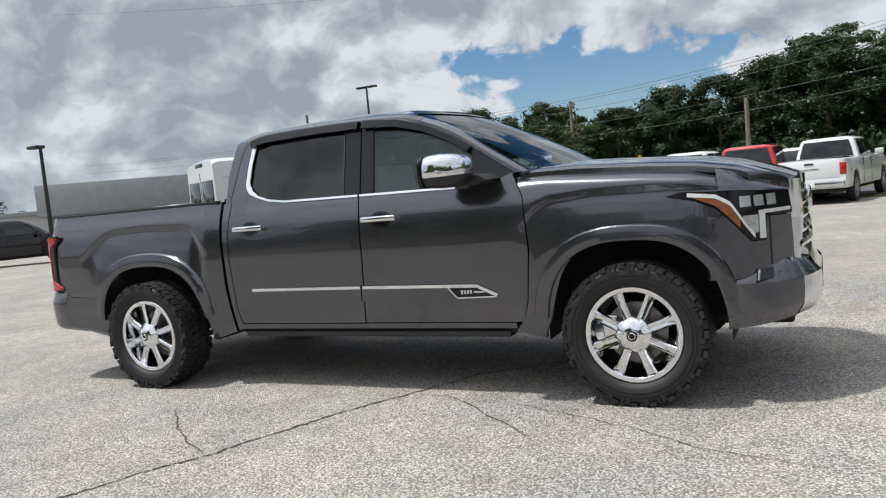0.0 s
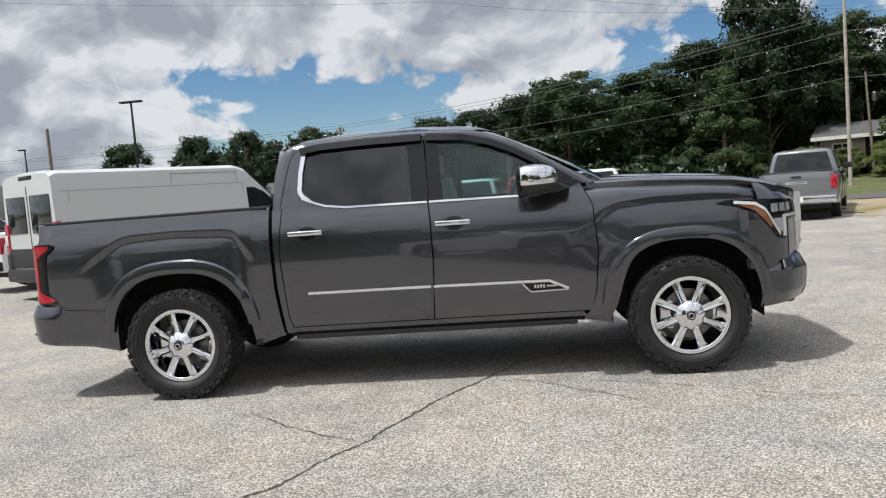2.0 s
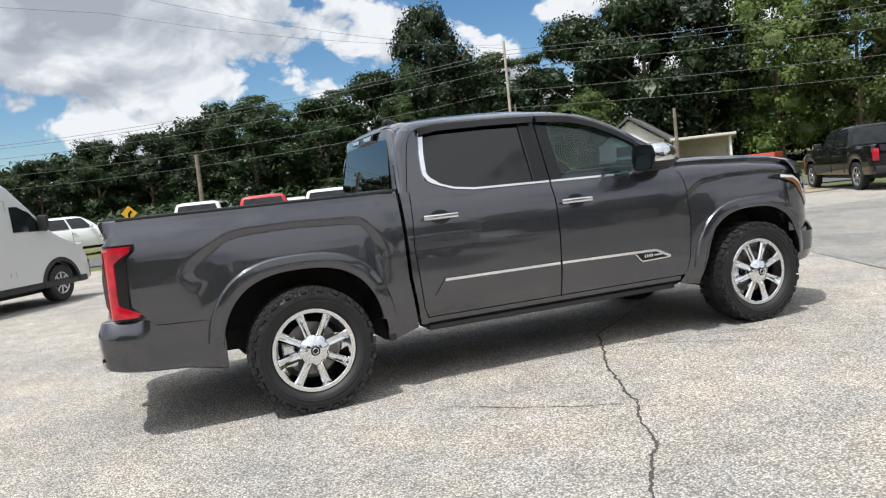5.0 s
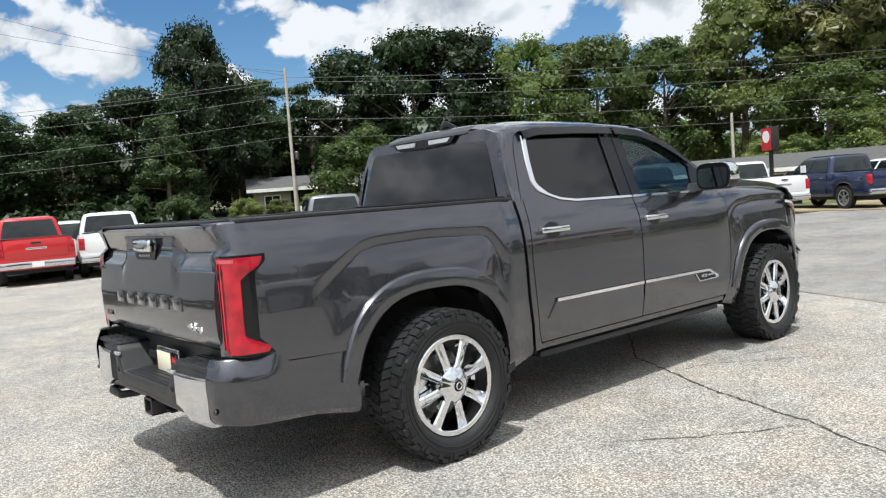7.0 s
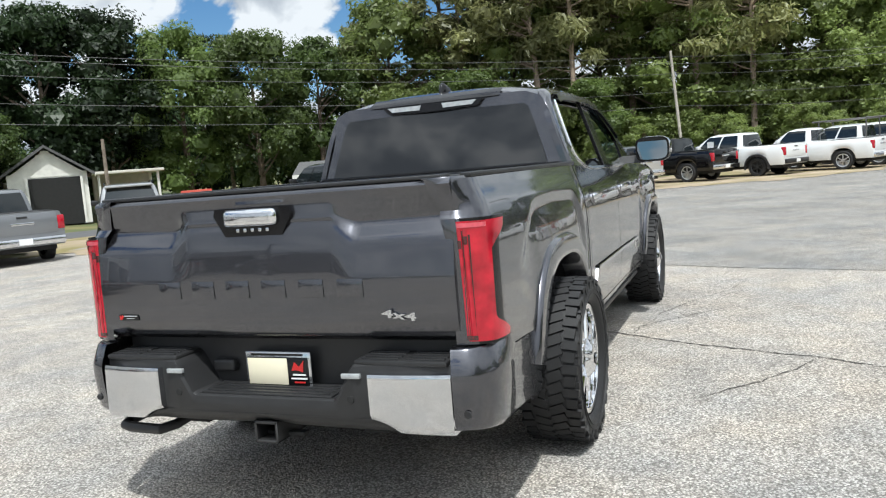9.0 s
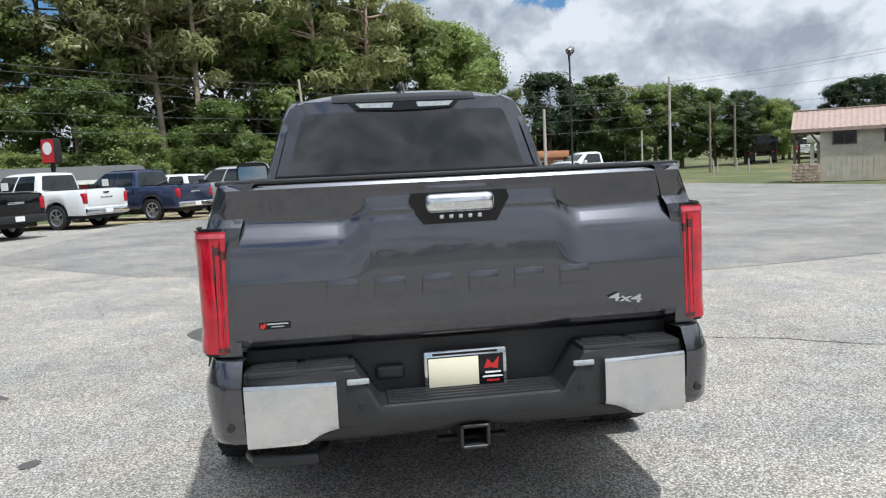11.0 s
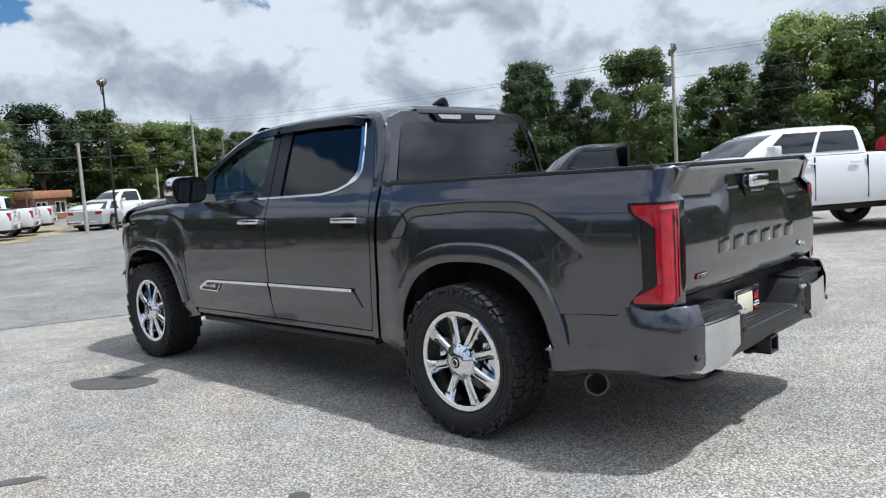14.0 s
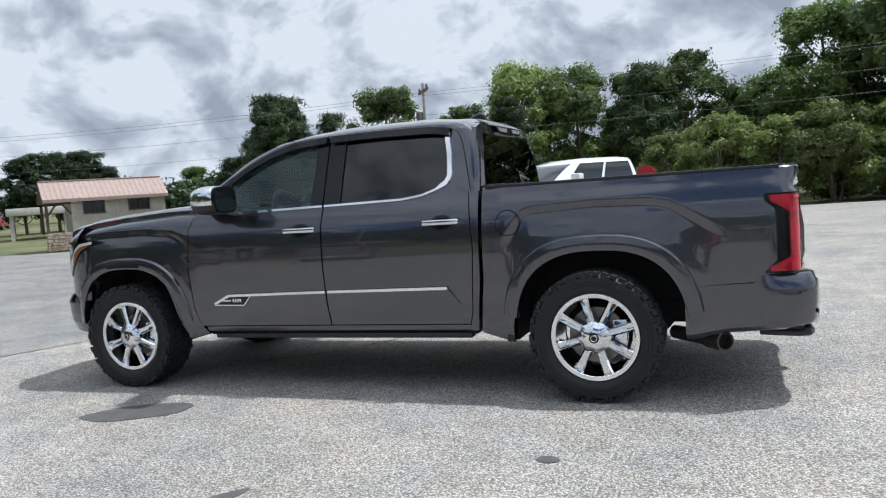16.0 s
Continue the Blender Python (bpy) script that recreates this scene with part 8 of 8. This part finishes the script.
gab = build_house("gabled_house", "white gabled house with an open porch", "house", facing((22.4, 30.8), (25.0, 28.4), 0.15, 90) @ Matrix.Translation((0, -3.5, 0)), 6.0, 3.5, 2.55, 3.75, WHITE_WALL, ROOF_GREY, [(1.0, 0.6, 1.2, 1.2, "window"), (3.6, 0.0, 1.2, 2.0, "recess")], over=0.35)
for k in range(7):
    half_w = 1.45 - 0.21 * k
    part("gable_board", box(-0.03, -0.004, 1.75 - half_w, 1.75 + half_w, 2.36 + 0.18 * k, 2.53 + 0.18 * k), WHITE_WALL, gab)
for y in (0.22, 2.62):
    part("porch_post", box(-0.14, -0.03, y, y + 0.11, 0, 2.34), WHITE_WALL, gab)
# black sheet on the wall paints the shade inside the porch
part("porch_shade", box(-0.03, -0.005, 0.3, 2.6, 0.0, 2.3), VOID, gab)
port = thing("carport", "flat-roofed white carport beside the gabled house", "carport", facing((25.3, 28.2), (28.9, 25.2), 0.15), "buildings round the lot")
part("flat_roof", box(-0.2, 3.2, -0.3, 3.2, 2.30, 2.44, 0.02), SIDING, port)
for x in (0.1, 2.9):
    for y in (0.0, 2.9):
        part("post", box(x - 0.06, x + 0.06, y - 0.06, y + 0.06, 0, 2.3), WHITE_WALL, port)
part("back_panel", box(0.0, 3.0, 2.95, 3.05, 0, 2.3), SIDING, port)
build_house("brick_motel", "long red-brick motel with a low grey roof", "building", facing((31.5, 20.2), (36.2, 10.2), 0.0), 11.4, 6.0, 1.62, 2.25, BRICK, ROOF_GREY, [(0.6, 0.5, 1.0, 0.9, "window"), (2.1, 0.0, 0.8, 1.55, "door"), (3.4, 0.5, 1.3, 0.9, "window"), (5.3, 0.0, 0.8, 1.55, "door"), (6.6, 0.5, 1.3, 0.9, "window"), (8.5, 0.0, 0.8, 1.55, "door"), (9.7, 0.5, 1.2, 0.9, "window")], over=0.5)
build_house("brick_store", "small brown brick store beyond the row of trucks", "building", facing((55.4, -15.2), (58.2, -18.6), 0.3), 4.6, 5.0, 1.55, 2.1, BRICK, RUST_BAND, [(0.6, 0.4, 1.4, 0.9, "window"), (3.0, 0.4, 1.4, 0.9, "window")], over=0.3, gable=False)
# small tan shed with a porch under one end of its roof
TAN_BOARD = mat("pale_tan_boards", (0.47, 0.43, 0.36), 0.8, vary=0.14, scale=3.0, bump=0.15, bump_scale=40.0)
TAN_ROOF = mat("tan_ribbed_roof", (0.36, 0.265, 0.225), 0.75, vary=0.12, scale=5.0, bump=0.2, bump_scale=25.0)
FIELD_STONE = mat("field_stone", (0.42, 0.33, 0.26), 0.9, vary=0.4, scale=7.0, bump=0.8, bump_scale=9.0)
BROWN_FRAME = mat("dark_brown_trim", (0.09, 0.06, 0.045), 0.7, vary=0.2, scale=8.0)


def build_shed(at):
    h = thing("tan_building", "small tan board building with a brown roof and an end porch", "building", at, "buildings round the lot")
    x0, x1, depth, eaves, ridge, over = 1.75, 5.95, 2.6, 2.39, 3.15, 0.20
    holes = [(2.25, 1.62, 0.95, 0.62), (4.25, 1.66, 0.98, 0.62)]
    xs = sorted({x0, x1, *[o[0] for o in holes], *[o[0] + o[2] for o in holes]})
    zs = sorted({0.0, eaves, *[o[1] for o in holes], *[o[1] + o[3] for o in holes]})
    bm = bmesh.new()
    for a, b in zip(xs, xs[1:]):
        for c, d in zip(zs, zs[1:]):
            if not any(o[0] < (a + b) / 2 < o[0] + o[2] and o[1] < (c + d) / 2 < o[1] + o[3] for o in holes):
                box(a, b, 0.0, 0.15, c, d, bm=bm)
    part("front_wall", bm, TAN_BOARD, h, flat=True)
    part("back_wall", box(x0, x1, depth - 0.15, depth, 0, eaves), TAN_BOARD, h)
    for x in (x0, x1 - 0.15):
        part("end_wall", prism([(0.15, 0.0), (depth - 0.15, 0.0), (depth - 0.15, eaves), (depth / 2, ridge - 0.06), (0.15, eaves)], lambda y, z, d: (x + d, y, z), 0.15), TAN_BOARD, h)
    for x, z, w, t in holes:
        win = part("window", box(x, x + w, 0.09, 0.11, z, z + t), GLASS_DARK, h)
        bm = bmesh.new()
        for q in ((x, x + w, z, z + 0.06), (x, x + w, z + t - 0.06, z + t), (x, x + 0.06, z, z + t), (x + w - 0.06, x + w, z, z + t), (x + w / 2 - 0.02, x + w / 2 + 0.02, z, z + t)):
            box(q[0], q[1], -0.045, 0.08, q[2], q[3], bm=bm)
        part("window_frame", bm, BROWN_FRAME, win, flat=True)
    # vertical boards below and between the windows
    k, x = 0, x0 + 0.01
    while x < x1 - 0.2:
        hit = [o for o in holes if x + 0.2 > o[0] and x < o[0] + o[2]]
        part("wall_board", box(x, x + 0.196, -0.022 - 0.004 * (k % 2), -0.002, 0.0, (hit[0][1] if hit else eaves) - 0.02), TAN_BOARD, h)
        x, k = x + 0.21, k + 1
    # ribbed roof over the walls and the porch
    for q in (0, 1):
        y0, y1 = (-over, depth / 2) if q == 0 else (depth + over, depth / 2)
        z0 = eaves - (ridge - eaves) * over / (depth / 2)
        rows = []
        for k in range(75):
            x = 0.58 + 5.52 * k / 74
            up = 0.022 if k % 3 == 0 else 0.0
            rows.append([(x, y0, z0), (x, y0, z0 + 0.10 + up), (x, y1, ridge + 0.10 + up), (x, y1, ridge)])
        bm = strip(rows)
        for row in (rows[0], rows[-1]):
            bm.faces.new([bm.verts.new(p) for p in row])
        part("roof_slope", bm, TAN_ROOF, h, flat=True)
        part("fascia", box(0.58, 6.10, y0 - (0.03 if q == 0 else 0.0), y0 + (0.0 if q == 0 else 0.03), z0 - 0.05, z0 + 0.08), TAN_ROOF, h)
    part("ridge_cap", box(0.57, 6.11, depth / 2 - 0.09, depth / 2 + 0.09, ridge + 0.09, ridge + 0.14, 0.02), TAN_ROOF, h)
    # porch: posts with braces on a low stone wall
    part("porch_beam", box(0.64, 1.75, -0.06, 0.06, eaves - 0.26, eaves - 0.14), BROWN_FRAME, h)
    for y in (-0.06, depth - 0.10):
        part("porch_post", box(0.66, 0.78, y, y + 0.12, 0.78, eaves - 0.26), BROWN_FRAME, h)
    for x, d in ((0.78, 1), (1.74, -1)):
        part("porch_brace", tube([(x, 0.0, eaves - 0.72), (x + d * 0.36, 0.0, eaves - 0.24)], 0.045, 6), BROWN_FRAME, h)
    base = part("stone_base", box(0.62, 1.75, -0.14, 0.22, 0, 0.78, 0.03), FIELD_STONE, h)
    rng = random.Random(31)
    z = 0.02
    while z < 0.72:
        x, t = 0.63, rng.uniform(0.12, 0.18)
        while x < 1.68:
            w = min(rng.uniform(0.14, 0.30), 1.73 - x)
            part("stone", box(x, x + w - 0.02, -0.165 - rng.uniform(0, 0.02), -0.13, z, z + t - 0.02, 0.012, 1), FIELD_STONE, base)
            x += w
        z += t
    return h


build_shed(facing((28.9, -19.8), (25.6, -24.2), 0.0))
can = thing("fuel_canopy", "pale flat canopy on posts beyond the tan building", "canopy", facing((45.6, -32.3), (43.4, -34.8), 0.2))
part("canopy_roof", box(0, 4, 0, 4, 1.75, 2.25, 0.03), SIDING, can)
for x, y in ((0.3, 0.3), (3.7, 0.3), (0.3, 3.7), (3.7, 3.7)):
    part("post", box(x - 0.12, x + 0.12, y - 0.12, y + 0.12, 0, 1.75), CONCRETE, can)
box_ = thing("shipping_container", "orange steel shipping container across the road", "container", facing((25.3, 23.1), (26.2, 22.0)))
part("shell", box(0, 1.42, 0, 3.2, -0.1, 1.32, 0.02), ORANGE_STEEL, box_)
for k in range(6):
    part("rib", box(0.10 + k * 0.22, 0.18 + k * 0.22, -0.035, 0.0, 0.05, 1.22), ORANGE_STEEL, box_)
    if k in (1, 4):
        part("lock_rod", tube([(0.25 + k * 0.22, -0.05, 0.05), (0.25 + k * 0.22, -0.05, 1.25)], 0.012, 6), STEEL, box_)


def wood_pole(x, y, top, label="weathered wooden utility pole", arms=1, r=0.14, lean=(0, 0), material=None, gear=False):
    p = thing("utility_pole", label, "utility pole", Matrix.Translation((x, y, rise(x, y))), "utility poles")
    g = rise(x, y)
    part("mast", tube([(0, 0, -0.3), (lean[0], lean[1], top - g)], [r, r * 0.72], 10), material or WOOD_POLE, p)
    for k in range(arms):
        part("crossarm", box(-0.05, 0.05, -0.75, 0.75, top - g - 0.35 - 0.7 * k, top - g - 0.25 - 0.7 * k), WOOD_POLE, p, at=Matrix.Rotation(0.6, 4, "Z"))
        for q in (-0.65, 0.0, 0.65):
            part("insulator", lathe([(0.05, 0.0), (0.055, 0.08), (0.03, 0.14), (0.0, 0.15)], 8, axis="z"), STEEL, p, at=Matrix.Rotation(0.6, 4, "Z") @ Matrix.Translation((0, q, top - g - 0.25 - 0.7 * k)))
    if gear:
        part("transformer", lathe([(0.0, 0.0), (0.13, 0.0), (0.14, 0.04), (0.14, 0.42), (0.10, 0.47), (0.0, 0.48)], 14, axis="z"), STEEL, p, at=Matrix.Translation((0.17, 0.12, top - g - 1.55)))
    return p


wood_pole(17.3, 31.0, 8.6, arms=0, r=0.09, material=PALE_POLE)
wood_pole(20.75, 36.7, 5.9, arms=0, r=0.08, lean=(-0.25, 0.1), gear=True)
wood_pole(45.3, 35.1, 6.2, arms=0, material=PALE_POLE)
wood_pole(-9.9, 44.6, 6.2, arms=1)
wood_pole(1.5, 36.7, 4.4, arms=0)
wood_pole(-30.3, 43.5, 7.8, arms=0)
wood_pole(24.2, 26.4, 4.05, arms=0, r=0.11)
wood_pole(36.6, 17.37, 4.83, arms=0, r=0.10, material=PALE_POLE)
wood_pole(42.9, 1.64, 7.04, arms=0, r=0.10, material=PALE_POLE, lean=(0.0, 0.5))
wood_pole(10.55, -22.75, 5.75, arms=1, gear=True, r=0.075, material=PALE_POLE)
wood_pole(32.36, -9.8, 4.01, arms=0, r=0.09, material=PALE_POLE)
wood_pole(41.1, -20.2, 6.3, arms=0, r=0.10, material=PALE_POLE)
wood_pole(48.8, -26.8, 5.3, arms=0, r=0.10)
wood_pole(56.7, -33.1, 5.5, arms=0, r=0.11)
wood_pole(62.8, -41.9, 6.3, arms=1)
wood_pole(51.2, -22.6, 3.5, arms=0, r=0.09, material=PALE_POLE)


def lamp_post(x, y, top, head, label="tall dark steel parking-lot lamp post"):
    p = thing("lamp_post", label, "street lamp", Matrix.Translation((x, y, rise(x, y))), "lamp posts")
    h = top - rise(x, y)
    part("mast", tube([(0, 0, -0.1), (0, 0, h)], [0.055, 0.04] if head == "flood" else [0.085, 0.055], 10), DARK_METAL, p)
    if head == "flat":
        part("lamp_head", box(-0.50, 0.05, -0.17, 0.17, h - 0.02, h + 0.09, 0.03), DARK_METAL, p, "flat shoebox lamp head")
    elif head == "twin":
        for q in (-1, 1):
            part("lamp_head", box(min(0.02 * q, 0.62 * q), max(0.02 * q, 0.62 * q), -0.16, 0.16, h - 0.02, h + 0.08, 0.03), DARK_METAL, p, "flat shoebox lamp head")
    else:
        part("lamp_arm", tube([(0, 0, h - 0.5), (0.25, -0.05, h - 0.55), (0.45, -0.1, h - 0.25), (0.50, -0.1, h)], 0.03, 8), DARK_METAL, p)
        part("lamp_head", lathe([(0.0, 0.0), (0.20, 0.0), (0.17, 0.25), (0.08, 0.36), (0.0, 0.38)], 14, axis="z"), STEEL, p, "round flood lamp head", at=pose(0.45, -0.1, h - 0.05, 50, 20, 0))
    return p


lamp_post(-18.1, 32.5, 7.35, "twin")
lamp_post(-19.4, 12.6, 4.0, "flat")
lamp_post(-37.3, 50.9, 7.2, "flat")
lamp_post(-46.3, 56.6, 6.6, "flat")
lamp_post(32.2, -11.1, 6.75, "flood")


def wire(points, r=0.016, sag=0.5):
    out = []
    for a, b in zip(points, points[1:]):
        a, b = Vector(a), Vector(b)
        for i in range(17):
            u = i / 16
            p = a.lerp(b, u)
            p.z -= sag * 4 * u * (1 - u)
            out.append(p)
    tagged(part("power_cable", tube(out, r, 5, cap=False), WIRE), "thin black overhead power cable between the poles", "cable", "overhead cables")


for z0, z1, off in ((10.9, 8.4, 0.0), (10.7, 8.0, 0.7), (9.6, 7.2, 0.0), (7.9, 5.9, 0.2), (6.6, 4.9, 0.0)):
    wire([(-60, 47 + off, z0 * 0.62), (-9.9, 44.6 + off, z0 * 0.58), (17.3, 31.0 + 0.7 * off, 0.48 + 0.70 * z0), (43.2, 1.9 + off, z1 * 0.80), (41.1, -20.2 + off, z1 * 0.70), (56.7, -33.1, z1 * 0.62), (62.8, -41.9, z1 * 0.62)], 0.011)
for z0, off in ((5.4, 0.0), (5.2, 0.6), (4.5, 0.0), (3.7, 0.0)):
    wire([(41.1, -20.2, z0 + 0.6), (10.55, -22.75 + off, z0), (-30.0, -30.0 + off, z0 + 1.2)], 0.006, 0.35)
wire([(17.3, 31.0, 8.4), (-2.0, 39.0, 12.4), (-40.0, 30.0, 15.0)], 0.008)
wire([(17.4, 31.0, 8.2), (-2.0, 38.0, 13.4), (-40.0, 29.0, 16.4)], 0.008)

# short weathered posts along the verge before the road
for x, y, h in ((43.9, -24.5, 0.95), (46.2, -26.0, 0.9), (44.6, -27.4, 0.95), (48.3, -28.6, 0.95), (48.9, -31.6, 0.9)):
    tagged(part("verge_post", tube([(0, 0, -0.1), (0.02, 0.01, h)], [0.06, 0.05], 8), PALE_POLE, at=Matrix.Translation((x, y, rise(x, y)))), "short weathered wooden post on the grass verge", "post", "posts along the verge")

sign = thing("roadside_sign", "red and white roadside sign on a dark post", "sign", facing((29.81, 12.15), (29.33, 11.27)))
part("post", box(0.30, 0.44, -0.06, 0.06, 0, 2.5), DARK_METAL, sign)
part("sign_box", box(0.0, 0.72, -0.18, 0.18, 2.35, 3.38, 0.03), DARK_METAL, sign)
part("sign_face", box(0.04, 0.68, -0.20, -0.185, 2.40, 3.34), SIGN_RED, sign, "red sign face")
part("sign_mark", prism([(0.36 + 0.24 * math.cos(a), 2.98 + 0.26 * math.sin(a)) for a in [2 * math.pi * k / 20 for k in range(20)]], lambda x, z, d: (x, -0.212 + d, z), 0.02), WHITE_PAINT, sign, "plain white oval")
warn = thing("warning_sign", "yellow diamond road sign on a thin post", "sign", on_land(-1.85, 26.4, 10))
part("post", box(-0.03, 0.03, -0.02, 0.02, 0, 1.75), STEEL, warn)
part("diamond", prism([(0, 1.45), (0.30, 1.77), (0, 2.07), (-0.30, 1.77)], lambda x, z, d: (x, -0.04 + d, z), 0.012), SIGN_YELLOW, warn)
part("sign_mark", prism([(-0.05, 1.58), (0.03, 1.58), (0.03, 1.72), (0.12, 1.82), (0.06, 1.88), (-0.05, 1.76)], lambda x, z, d: (x, -0.048 + d, z), 0.006), GLOSS_BLACK, warn)
part("plaque", box(-0.16, 0.16, -0.045, -0.03, 1.22, 1.42), SIGN_YELLOW, warn)
board = thing("shop_sign", "pale roadside board on two posts with unreadable bars", "sign", facing((-12.4, 43.4), (-10.9, 43.8)))
part("panel", box(0, 1.3, -0.05, 0.05, 1.45, 2.35), WHITE_WALL, board)
for x in (0.1, 1.2):
    part("post", box(x - 0.05, x + 0.05, -0.05, 0.05, 0, 2.3), WOOD_POLE, board)
for k in range(2):
    part("sign_bar", box(0.15, 1.15 - 0.3 * k, -0.065, -0.05, 1.95 - 0.3 * k, 2.1 - 0.3 * k), SIGN_RED if k == 0 else DARK_TRIM, board)

# ---- strips of ground, kerb, cracks, stains: last, small details ----
sheet("road", [(-80, 27.0), (-6, 23.4), (6, 24.6), (14, 21.5), (22, 16.6), (28.0, 12.5), (31, 15.5), (24, 21.0), (15, 27.5), (6, 30.0), (-6, 29.4), (-80, 34.0)], 0.012, ROAD, 4.0, "grey two-lane road behind the parked trucks", "road")
sheet("dirt_strip", [(23.59, 6.86), (25.49, 0.23), (28.25, -4.87), (33.33, -9.07), (37.86, -10.89), (42.49, -13.43), (48.59, -8.77), (42.74, -2.34), (35.96, 4.12), (28.2, 10.56), (23.04, 12.21)], 0.02, DIRT, 3.0, "strip of orange dirt and dry grass under the trucks", "dirt", 1.1)
sheet("concrete_apron", [(10.8, 13.2), (18.5, 11.8), (21.0, 14.8), (15.5, 20.5), (12.0, 21.5)], 0.02, DIRT, 3.0, "sandy worn driveway apron", "driveway", 0.7)
sheet("grass_island", [(12.8, 12.4), (14.2, 11.2), (15.2, 12.4), (13.8, 14.2)], 0.05, GRASS, 1.0, "small island of mown grass", "grass")


def crack(points, width, seed, name="crack"):
    rng = random.Random(seed)
    pts = along([(x, y, 0) for x, y in points], max(16, int(48 * sum(math.dist(a, b) for a, b in zip(points, points[1:])))))
    rows, drift = [], 0.0
    for i, p in enumerate(pts):
        d = (pts[min(i + 1, len(pts) - 1)] - pts[max(i - 1, 0)]).normalized()
        nrm = Vector((-d.y, d.x, 0))
        drift = 0.82 * drift + rng.gauss(0, 0.0045)
        wob = nrm * (drift + rng.gauss(0, 0.002))
        w = width * rng.uniform(0.25, 1.2) * min(1, 0.3 + 4 * min(i, len(pts) - 1 - i) / len(pts))
        z = rise(p.x, p.y) + 0.0045
        rows.append([tuple((p + wob - nrm * w / 2).to_3d() + Vector((0, 0, z))), tuple((p + wob + nrm * w / 2).to_3d() + Vector((0, 0, z)))])
    ob = part(name, strip(rows), CRACK, angle=180)
    return tagged(ob, "thin dark jagged crack in the asphalt", "crack", kind="structure")


crack([(0.55, -4.2), (0.95, -3.3), (1.30, -2.84), (1.64, -2.19), (1.85, -1.65), (2.12, -1.08), (2.48, -0.42), (2.95, -0.04), (3.6, 0.5)], 0.020, 1)
crack([(0.66, -1.48), (0.74, -1.57), (1.07, -1.85), (1.33, -2.05), (1.62, -2.19)], 0.011, 2)
crack([(2.20, -0.95), (2.52, -0.96), (2.85, -1.22), (3.15, -1.47), (3.32, -1.66)], 0.009, 3)
crack([(2.62, -1.02), (3.09, -1.08), (3.48, -1.24), (3.80, -1.41), (4.14, -1.60), (4.7, -1.75)], 0.008, 4)
crack([(7.9, 3.4), (6.27, -0.15), (5.57, -1.8), (4.87, -4.2), (5.6, -9.0)], 0.016, 5)
crack([(5.4, -2.2), (6.3, -3.2), (7.6, -3.6), (9.0, -4.4)], 0.012, 6)
crack([(-1.6, -2.6), (-2.6, -3.0), (-3.4, -2.9)], 0.006, 7)
crack([(3.3, 3.6), (4.6, 3.0), (5.4, 3.3), (6.6, 2.6)], 0.010, 8)
OIL = mat("dark_damp_stain", (0.085, 0.082, 0.078), 0.75, vary=0.25, scale=9.0, bump=0.4, bump_scale=120.0)


def stain(cx, cy, a, b, turn, seed):
    rng = random.Random(seed)
    bm = bmesh.new()
    ring = []
    for k in range(48):
        th = 2 * math.pi * k / 48
        q = 1 + 0.05 * math.sin(2 * th + seed) + 0.035 * math.sin(5 * th + 2 * seed) + rng.gauss(0, 0.018)
        p = Matrix.Rotation(radians(turn), 2) @ Vector((a * q * math.cos(th), b * q * math.sin(th)))
        ring.append(bm.verts.new((cx + p.x, cy + p.y, rise(cx, cy) + 0.004)))
    bm.faces.new(ring)
    return tagged(part("stain", bm, OIL, angle=180), "dark damp stain on the asphalt", "stain", kind="structure")


stain(3.10, 1.63, 0.36, 0.20, 25, 1)
stain(1.50, 2.85, 0.16, 0.05, 60, 2)
stain(0.08, 2.08, 0.06, 0.05, 0, 3)
stain(0.62, 2.9, 0.10, 0.04, 20, 4)
